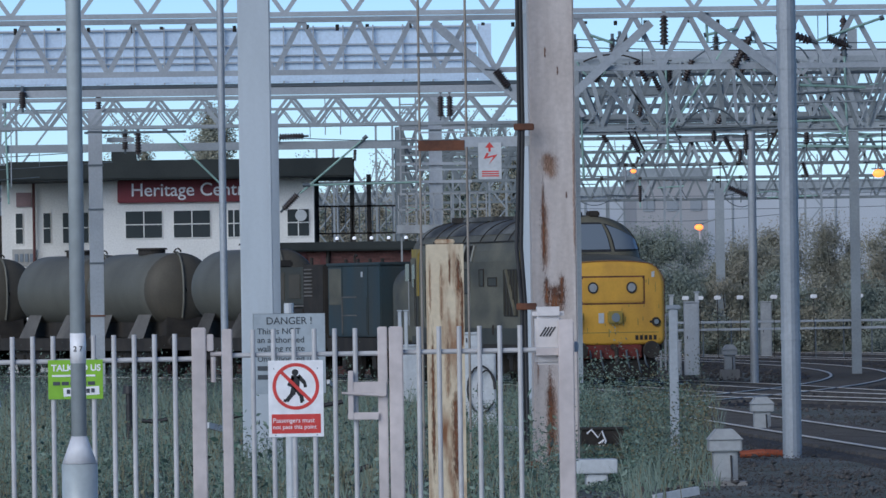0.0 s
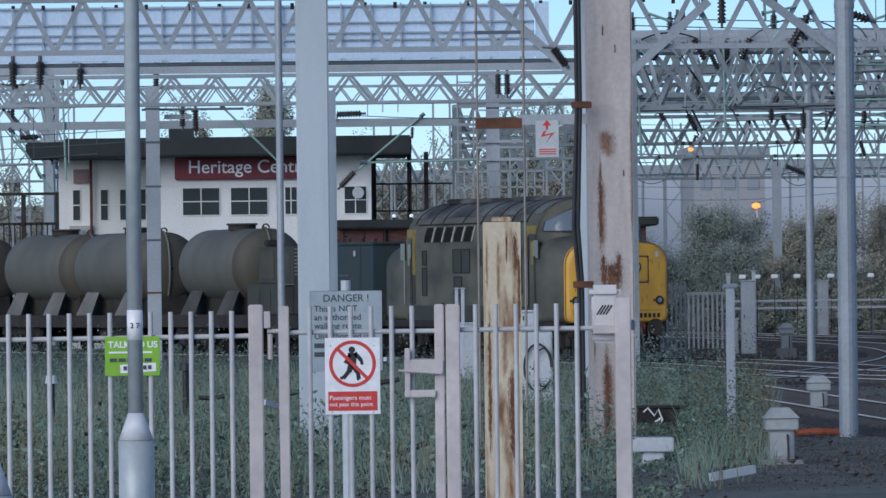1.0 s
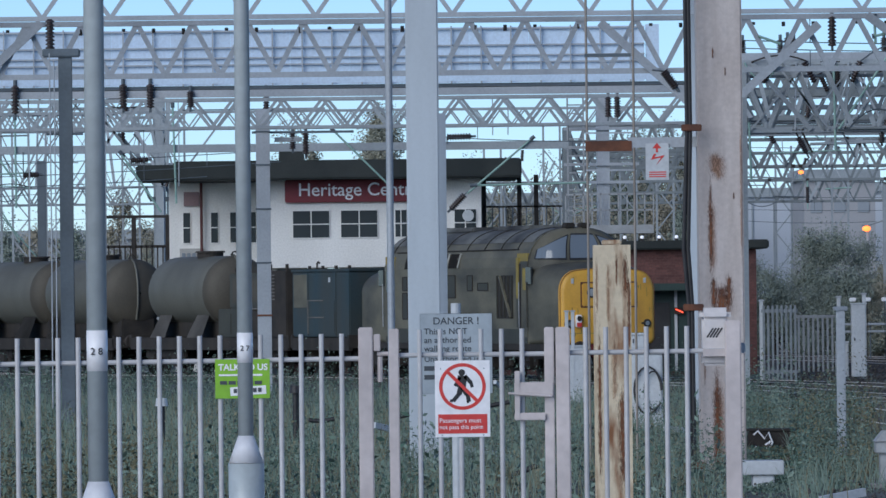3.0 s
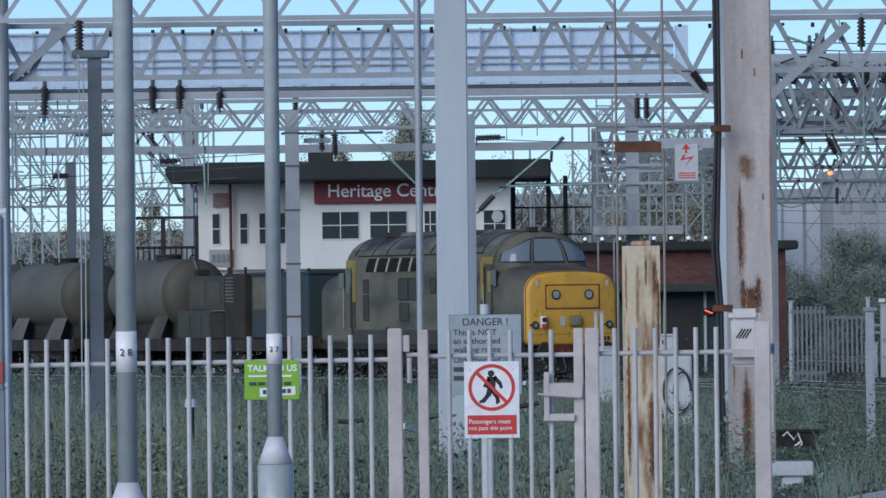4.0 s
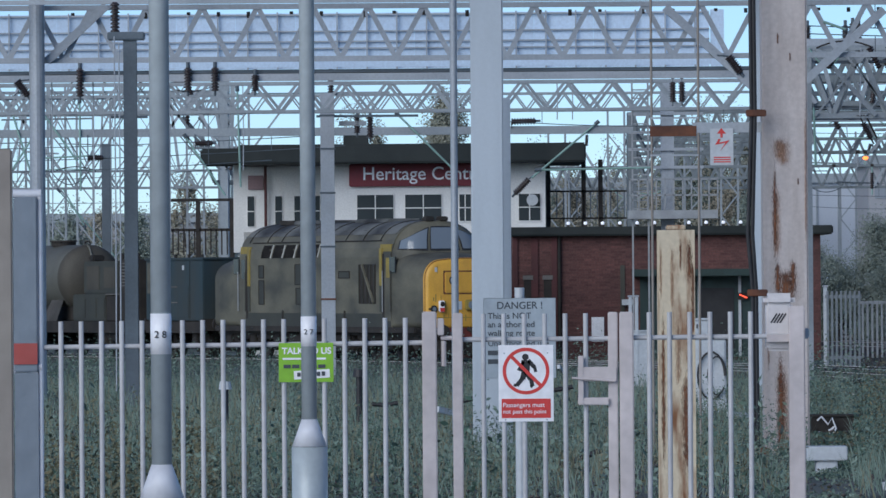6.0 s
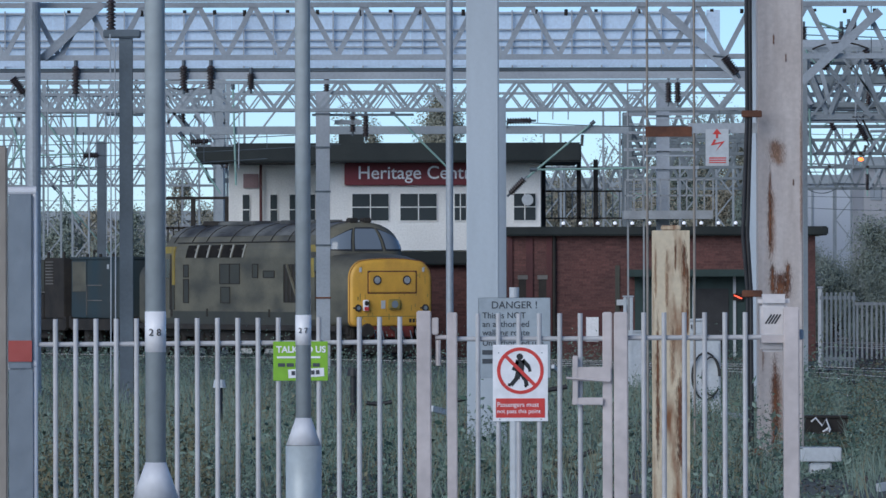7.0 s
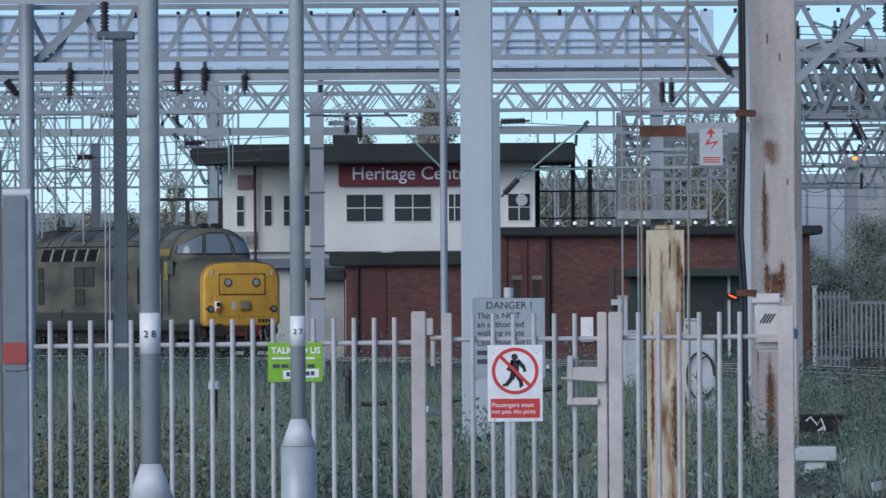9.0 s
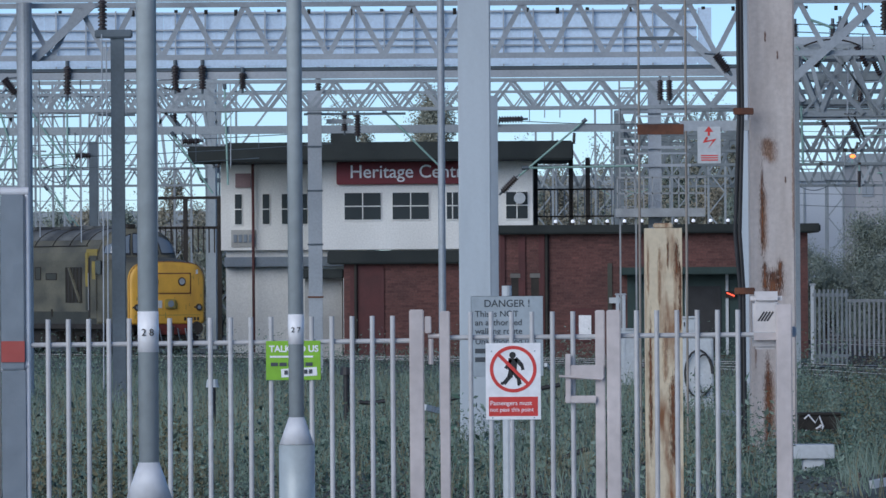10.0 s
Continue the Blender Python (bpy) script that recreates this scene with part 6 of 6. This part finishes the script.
part("rail", boxed(12.066, 0.02, 1.464, 13.311, 0.06, 1.546), BOX_GREY, pal2)
bar_rail = thing("barrier_rail", 0, 228, 0, "galvanised crash barrier beyond the tracks", "barrier")
for v in (557, 570):
    part("beam", boxed(15.063, 0, hz(v + 2, 228), 28.332, 0.06, hz(v - 2, 228), bevel=0.01), STEEL, bar_rail)
for i in range(14):
    part("post", boxed(ax(1600 + 50 * i, 228), 0.06, -0.15, ax(1602 + 50 * i, 228), 0.14, 1.216), STEEL_DARK, bar_rail)
for u in (1620, 1646, 1677, 1717, 1777, 1848, 1930, 2010):
    m = thing("white_marker", ax(u, 225), 225, -0.15, "small white marker on a thin post", "marker", "white markers")
    part("post", rod(bmesh.new(), (0, 0, 0), (0, 0, 1.894 + 0.15), 0.012, n=6), UNDER, m)
    part("head", boxed(-0.11, -0.05, 1.876 + 0.15, 0.11, 0.05, 2.005 + 0.15, bevel=0.02), SIGN_W, m)
for u, v, d, r, arm_u, arm_v in ((1646, 388, 239.85, 0.10, 1683, 372), (1531, 287, 215.0, 0.06, 1531, 276), (1967, 297, 215.0, 0.13, 1967, 276)):
    l = thing("signal_lamp", ax(u, d), d, hz(v, d), "small glowing orange lamp on a bracket arm", "lamp", "orange lamps")
    bm = bmesh.new()
    bmesh.ops.create_uvsphere(bm, u_segments=14, v_segments=8, radius=r, matrix=Matrix.Diagonal((1.5, 1, 1, 1)))
    part("glow", bm, ORANGE, l, "glowing orange lens")
    part("hood", boxed(-r * 1.6, -0.02, r, r * 1.6, r * 1.4, r * 1.25), STEEL_DARK, l)
    if arm_u != u:
        part("stem", rod(bmesh.new(), (0.05, r * 1.2, -0.42), (0.05, r * 1.2, r), 0.05, n=8), CABINET, l)
    part("arm", rod(bmesh.new(), (0, r * 0.8, r * 1.1), (ax(arm_u - u + 784, d), r * 0.8, hz(arm_v, d) - hz(v, d)), 0.03, n=8), STEEL_FAR, l)
# A slanted glowing red bar on a dark backing.
rl = thing("door_lamp", 8.896, 204.8, 1.698, "small glowing red streak by the annexe door", "lamp")
part("glow", bar(bmesh.new(), (-0.13, 0, 0.05), (0.1, 0, -0.05), 0.035), RED_GLOW, rl)
part("backing", boxed(-0.16, 0.03, -0.1, 0.14, 0.15, 0.1), UNDER, rl)
op = thing("orange_pipe", 7.46, 98, -0.10, "orange plastic ducts lying on the ground", "pipe")
for k in range(2):
    part("pipe", tube(bmesh.new(), [(0.05 * k, 0.5 * k, 0.0), (0.35, 0.4 * k, 0.02), (0.72, 0.3 * k + 0.1, 0.0)], 0.05, 10), ORANGE_PIPE, op)
for pts, d in ((((814, 712), (840, 706), (870, 704), (930, 702), (1010, 688)), 104), (((862, 852), (900, 846), (950, 836), (1000, 824), (1060, 800)), 86), (((655, 716), (680, 718), (700, 714)), 104)):
    b = thing("ground_pipe", 0, d, 0, "black pipe lying in the weeds", "pipe", "pipes in the weeds")
    part("pipe", tube(bmesh.new(), [(ax(u, d), 0, hz(v, d)) for u, v in pts], 0.035, 8), BLACK, b)
for ua, va, ub, vb, d in ((930, 768, 1030, 790, 100), (770, 726, 800, 734, 104), (1285, 738, 1322, 742, 112), (985, 652, 992, 660, 150), (1560, 868, 1640, 856, 76)):
    b = thing("concrete_plank", 0, d, 0, "pale concrete trough lid lying in the grass", "slab", "loose slabs")
    part("slab", bar(bmesh.new(), (ax(ua, d), 0, hz(va, d)), (ax(ub, d), 0.3, hz(vb, d)), 0.07, 0.09), CABINET, b)
for u, v0, v1, d in ((632, 668, 748, 106), (395, 688, 752, 104)):
    b = thing("stump_post", ax(u, d), d, hz(v1, d), "short black cable stump in the weeds", "post", "stump posts")
    part("shaft", rod(bmesh.new(), (0, 0, 0), (0, 0, hz(v0, d) - hz(v1, d)), 0.05, n=10), BLACK, b)
    part("cap", rod(bmesh.new(), (0, 0, hz(v0, d) - hz(v1, d)), (0, 0, hz(v0, d) - hz(v1, d) + 0.12), 0.10, 0.08, n=12), CABINET if u < 500 else BLACK, b)

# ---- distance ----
# The first two blocks are invented fillers that stop sky showing through.
for u0, u1, v0, d, m, nm in ((960, 1345, 335, 440, HAZE_BROWN, "long grey works building in the distance"), (60, 470, 392, 440, HAZE_BROWN, "low grey shed in the distance"), (1536, 1662, 300, 420, HAZE_BROWN, "brown brick works building in the distance"), (1425, 1540, 330, 460, HAZE_WALL, "pale grey warehouse in the distance"), (1660, 2300, 322, 470, HAZE_WALL, "long pale grey warehouse in the distance")):
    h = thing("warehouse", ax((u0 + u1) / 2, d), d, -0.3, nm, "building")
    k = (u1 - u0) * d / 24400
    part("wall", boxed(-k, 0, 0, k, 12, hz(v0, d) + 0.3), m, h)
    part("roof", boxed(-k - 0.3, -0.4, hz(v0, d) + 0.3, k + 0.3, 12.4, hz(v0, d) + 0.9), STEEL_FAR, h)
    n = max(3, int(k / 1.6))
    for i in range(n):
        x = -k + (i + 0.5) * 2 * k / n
        if m is HAZE_BROWN:
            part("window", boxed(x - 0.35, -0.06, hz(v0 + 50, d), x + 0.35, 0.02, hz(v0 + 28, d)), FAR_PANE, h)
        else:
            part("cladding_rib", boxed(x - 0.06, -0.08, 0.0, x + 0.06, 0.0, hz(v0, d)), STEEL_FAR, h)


def leaves(count, place, size, rng, droop=0.5, outward=False):
    """Many small pointed leaves: place(rng, count) gives their centres."""
    c = place(rng, count)
    if outward:
        c, face = c
    n = len(c)
    d1 = rng.normal(size=(n, 3))
    if outward:                            # blades lie roughly along the crown's skin
        face = face + 0.7 * rng.normal(size=(n, 3))
        face /= np.linalg.norm(face, axis=1)[:, None]
        d1 -= face * (d1 * face).sum(1)[:, None]
    else:
        d1[:, 2] = np.abs(d1[:, 2]) * droop
    d1 /= np.linalg.norm(d1, axis=1)[:, None]
    d2 = np.cross(d1, face if outward else rng.normal(size=(n, 3)))
    d2 /= np.linalg.norm(d2, axis=1)[:, None]
    s = size * rng.uniform(0.5, 1.5, size=(n, 1))
    v = np.stack([c - d1 * s, c + d2 * s * 0.45, c + d1 * s, c - d2 * s * 0.45], 1).reshape(-1, 3)
    me = bpy.data.meshes.new("leaves")
    me.from_pydata(v.tolist(), [], np.arange(4 * n).reshape(-1, 4).tolist())
    return me


def shrub(u, d, v_top, wide, material, count, rng, name="shrub", label="dense roadside shrub with autumn leaves", leaf=0.038):
    t = thing(name, ax(u, d), d, -0.25, label, "tree" if name == "tree" else "shrub", "trees and shrubs")
    H, W = hz(v_top, d) + 0.25, wide * d / 24400
    bm = bmesh.new()
    rod(bm, (0, 0, 0), (0.1, 0, H * 0.5), 0.05 * H ** 0.5, 0.03 * H ** 0.5, n=8)
    part("trunk", bm, BARK, t)
    lob = []
    for i in range(36):
        a, r = rng.uniform(0, 2 * math.pi), rng.uniform(0.1, 0.95)
        p = np.array([math.cos(a) * r * W, math.sin(a) * r * W * 0.7, H * rng.uniform(0.05, 0.98 - 0.35 * r)])
        lob.append((p, rng.uniform(0.09, 0.24)))
        if i % 3 == 0:
            part("limb", rod(bmesh.new(), (0.05, 0, H * rng.uniform(0.15, 0.4)), tuple(p), 0.022 * H ** 0.5, 0.006, n=5), BARK, t)
    lob.append((np.array([0, 0, H * 0.8]), 0.3))

    def place(rng, n):
        k = rng.integers(0, len(lob), n)
        cs, rs = np.array([l[0] for l in lob])[k], np.array([l[1] for l in lob])[k]
        q = rng.normal(size=(n, 3))
        q *= (rng.uniform(0.05, 1.6, (n, 1)) ** 0.9) / np.linalg.norm(q, axis=1)[:, None]
        out = cs + q * rs[:, None] * np.array([W * 1.25, W * 1.0, H * 0.55])
        out[:, 2] = np.clip(out[:, 2], 0.05, H * 1.02)
        return out, q / np.linalg.norm(q, axis=1)[:, None]
    me = leaves(int(count * (11 if name == "shrub" else 7)), place, leaf if name == "shrub" else leaf * 1.5, rng, outward=True)
    me.materials.append(material)
    cr = new("crown", me)
    cr.parent = t
    return t


rng = np.random.default_rng(5)
for u, d, v, w, m, n in ((1480, 244, 452, 130, TREE_HAZE_GREEN, 2600), (1560, 250, 372, 170, TREE_HAZE_GREEN, 4200), (1640, 256, 398, 150, TREE_HAZE_GREEN, 3600), (1725, 246, 392, 150, TREE_HAZE, 3600), (1800, 250, 372, 160, TREE_HAZE, 3800),
                         (1885, 256, 366, 160, TREE_HAZE, 3800), (1965, 250, 380, 170, TREE_HAZE, 3600), (2050, 250, 390, 170, TREE_HAZE_GREEN, 3000), (1600, 240, 452, 150, TREE_HAZE_GREEN, 2600), (1690, 240, 470, 140, TREE_HAZE, 2400), (1770, 240, 462, 150, TREE_HAZE_GREEN, 2400),
                         (1850, 240, 470, 140, TREE_HAZE, 2400), (1930, 240, 466, 150, TREE_HAZE_GREEN, 2400), (2130, 246, 400, 200, TREE_HAZE, 2600), (1430, 262, 420, 130, TREE_HAZE_GREEN, 2400)):
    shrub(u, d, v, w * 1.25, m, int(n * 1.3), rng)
for u, d, v, w, m, n in ((785, 285, 150, 185, TREE_HAZE, 14000), (635, 290, 172, 150, TREE_HAZE, 8000), (950, 290, 240, 110, TREE_HAZE_GREEN, 1800), (1000, 300, 262, 150, TREE_HAZE, 2800), (1085, 285, 238, 140, TREE_HAZE, 2800), (1180, 300, 255, 190, TREE_HAZE, 3200), (1270, 290, 180, 170, TREE_HAZE, 3200), (330, 285, 292, 130, TREE_HAZE, 1900), (1340, 300, 290, 150, TREE_HAZE_GREEN, 2600), (1050, 310, 300, 200, TREE_HAZE_GREEN, 2600), (1220, 310, 310, 200, TREE_HAZE_GREEN, 2600), (190, 300, 345, 170, TREE_HAZE, 2400), (60, 305, 360, 200, TREE_HAZE_GREEN, 2400), (280, 305, 340, 170, TREE_HAZE_GREEN, 2400), (460, 305, 330, 150, TREE_HAZE_GREEN, 2000), (1130, 315, 270, 220, TREE_HAZE, 3000), (400, 300, 350, 150, TREE_HAZE, 1800),
                         (125, 285, 340, 110, TREE_HAZE_GREEN, 2200), (30, 290, 330, 120, TREE_HAZE, 2200), (240, 290, 380, 160, TREE_HAZE_GREEN, 2400), (410, 290, 390, 120, TREE_HAZE_GREEN, 1800), (-70, 285, 350, 150, TREE_HAZE_GREEN, 1500), (1330, 285, 330, 120, TREE_HAZE_GREEN, 1800), (1235, 295, 185, 190, TREE_HAZE_GREEN, 6500), (1300, 300, 200, 170, TREE_HAZE, 6000), (1195, 305, 225, 150, TREE_HAZE, 5000)):
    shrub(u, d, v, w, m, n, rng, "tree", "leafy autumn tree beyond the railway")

# ---- weeds between platform and line ----
def on_bed(x, y):
    """How far a spot lies from the train's line, roughly."""
    best = np.full(len(x), 99.0)
    for s in range(-36, 84, 3):
        px, py, _ = on_line(s)
        best = np.minimum(best, np.hypot(x - px, y - py))
    return best


def trodden(x, y):
    """The trodden strip that leads to the boxes by the rusty column."""
    return (x > y * 0.0525) & (x < y * 0.0592) & (y < 104.2)


def weed_spots(y0, y1, seed, height, u0=-90, u1=1700, thin=-0.22):
    def place(rng, n):
        y = rng.uniform(y0, y1, n)
        x = ((u0 + (u1 - u0) * rng.uniform(0, 1, n)) - 784) * y / 12200
        cell = np.array([0.6 * noise.noise((a * 0.55, b * 0.22, seed)) + 0.9 * noise.noise((a * 2.3, b * 0.9, seed + 9)) for a, b in zip(x, y)])
        edge = 40 * np.array([noise.noise((b * 0.3, seed, 4.0)) for b in y])
        keep = (cell > thin) & (x < ((u1 - 40 + edge) - 784) * y / 12200) & (on_bed(x, y) > 1.9)
        x, y, cell = x[keep], y[keep], cell[keep]
        z = -0.14 + rng.uniform(0, 1, len(x)) ** 1.6 * height * np.clip(0.12 + 2.3 * cell, 0.06, 1.8)
        z = np.where(trodden(x, y), np.minimum(z, -0.13 + 0.09 * rng.uniform(0, 1, len(x))), z)
        return np.stack([x, y, z], 1)
    return place


for nm, y0, y1, count, h, size, m, lab, u0, u1, thin in (
        ("weeds", 70, 100, 165000, 0.62, 0.0165, LEAF, "tangled green weeds on waste ground", -90, 1560, 0.04),
        ("weeds", 98, 150, 100000, 0.45, 0.021, LEAF, "low green weeds on waste ground", -90, 1560, 0.08),
        ("weeds", 148, 212, 90000, 0.62, 0.026, LEAF, "rank green weeds beside the running line", -90, 1420, -0.05),
        ("nettles", 148, 212, 16000, 0.75, 0.034, LEAF_PALE, "pale nettles beside the running line", -90, 1420, 0.15),
        ("dry_weeds", 70, 135, 26000, 0.5, 0.021, LEAF_DRY, "dry brown brambles among the weeds", -90, 1560, 0.10),
        ("nettles", 70.5, 84, 9000, 0.85, 0.044, LEAF, "leafy nettles beyond the fence", -90, 1560, 0.1),
        ("nettles", 70.5, 96, 18000, 0.7, 0.036, LEAF_PALE, "pale grey-green nettle clumps in the weeds", -90, 1560, 0.32),
        ("dry_weeds", 70.5, 80, 15000, 0.7, 0.03, LEAF_DRY, "brown bramble drift near the platform end", 60, 420, 0.12),
        ("dry_weeds", 70.5, 110, 14000, 0.6, 0.026, STRAW, "yellowed dock leaves in the weeds", -90, 1560, 0.34),
        ("brambles", 80, 150, 42000, 0.8, 0.026, LEAF, "knee-high green brambles beside the track", 1400, 1680, -0.1),
        ("brambles", 82, 124, 60000, 1.05, 0.023, LEAF, "dense green bramble bush beside the track", 1425, 1670, -0.25),
        ("dry_weeds", 84, 124, 22000, 0.95, 0.023, LEAF_DRY, "brown bramble leaves in the bush", 1440, 1700, 0.0)):
    me = leaves(count, weed_spots(y0, y1, 3.3 if m is LEAF else 5.7 if m is LEAF_PALE else 8.1, h, u0, u1, thin), size, rng, 0.9)
    me.materials.append(m)
    tagged(new(nm, me), lab, "weeds", kind="stuff")


# grass stalks and loose stones
def blades(n, y0, y1, u0, u1, tall, seed):
    r = np.random.default_rng(seed)
    y = r.uniform(y0, y1, n)
    x = (u0 + (u1 - u0) * r.uniform(0, 1, n) - 784) * y / 12200
    cell = np.array([noise.noise((a * 0.8, b * 0.3, seed)) for a, b in zip(x, y)])
    keep = (cell > 0.0) & (on_bed(x, y) > 2.4) & ~trodden(x, y)
    x, y = x[keep], y[keep]
    k = len(x)
    h, lean, a = tall * r.uniform(0.4, 1.2, k), r.uniform(0.05, 0.3, k), r.uniform(0, 6.28, k)
    w = 0.006
    v = np.stack([np.stack([x - w, y, np.full(k, -0.16)], 1), np.stack([x + w, y, np.full(k, -0.16)], 1),
                  np.stack([x + lean * 0.4 * np.cos(a) + w * 0.7, y + lean * 0.4 * np.sin(a), h * 0.6 - 0.16], 1),
                  np.stack([x + lean * np.cos(a), y + lean * np.sin(a), h - 0.16], 1),
                  np.stack([x + lean * 0.4 * np.cos(a) - w * 0.7, y + lean * 0.4 * np.sin(a), h * 0.6 - 0.16], 1)], 1).reshape(-1, 3)
    me = bpy.data.meshes.new("blades")
    me.from_pydata(v.tolist(), [], np.arange(5 * k).reshape(-1, 5).tolist())
    return me


for n, y0, y1, u0, u1, tall, seed, m in ((22000, 74, 160, -90, 1680, 0.5, 11, LEAF_PALE), (8000, 74, 160, -90, 1680, 0.55, 12, STRAW)):
    me = blades(n, y0, y1, u0, u1, tall, seed)
    me.materials.append(m)
    tagged(new("grass", me), "long thin grass stalks among the weeds", "grass", kind="stuff")


def stones(n, y0, y1, u0, u1, size, seed, clear=1.6):
    r = np.random.default_rng(seed)
    y = r.uniform(y0, y1, n)
    x = (u0 + (u1 - u0) * r.uniform(0, 1, n) - 784) * y / 12200
    keep = on_bed(x, y) > clear
    x, y = x[keep], y[keep]
    k = len(x)
    s = size * r.uniform(0.4, 1.6, (k, 1, 1))
    base = np.array([[1, 0, 0], [-1, 0, 0], [0, 1, 0], [0, -1, 0], [0, 0, 0.7], [0, 0, -0.7]], float)[None] * r.uniform(0.6, 1.3, (k, 6, 3))
    v = (base * s + np.stack([x, y, np.full(k, -0.13) + 0.1 * r.uniform(0, 1, k) ** 3], 1)[:, None]).reshape(-1, 3)
    f = np.array([[0, 2, 4], [2, 1, 4], [1, 3, 4], [3, 0, 4], [2, 0, 5], [1, 2, 5], [3, 1, 5], [0, 3, 5]])
    me = bpy.data.meshes.new("stones")
    me.from_pydata(v.tolist(), [], (f[None] + 6 * np.arange(k)[:, None, None]).reshape(-1, 3).tolist())
    return me


for n, y0, y1, u0, u1, size, seed, m in ((16000, 74, 130, 1600, 2050, 0.011, 21, STONE), (500, 74, 130, 1600, 2050, 0.04, 22, SLEEPER), (9000, 70, 130, -90, 1600, 0.025, 23, STONE), (7000, 130, 215, 1500, 2100, 0.035, 24, STONE)):
    me = stones(n, y0, y1, u0, u1, size, seed)
    me.materials.append(m)
    tagged(new("rubble", me), "loose dark stones and rubble on the ground", "rubble", kind="stuff")


def motions():
    """The train rolls away round the curve; its wheels turn with it."""
    times = [i * 0.5 for i in range(21)]
    for ob, back, half in vehicles:
        walk(ob, [(t, on_rails(back, half, t)) for t in times])
    fine = [i / 10 for i in range(101)]
    for ob, back, half in vehicles:
        for c in ob.children:
            if c.name.startswith("wheelset"):
                x, r = c.matrix_basis.translation.x, c.matrix_basis.translation.z
                walk(c, [(t, pose(x, 0, r, 0, math.degrees(-run(t) / r), 0)) for t in fine])


motions()
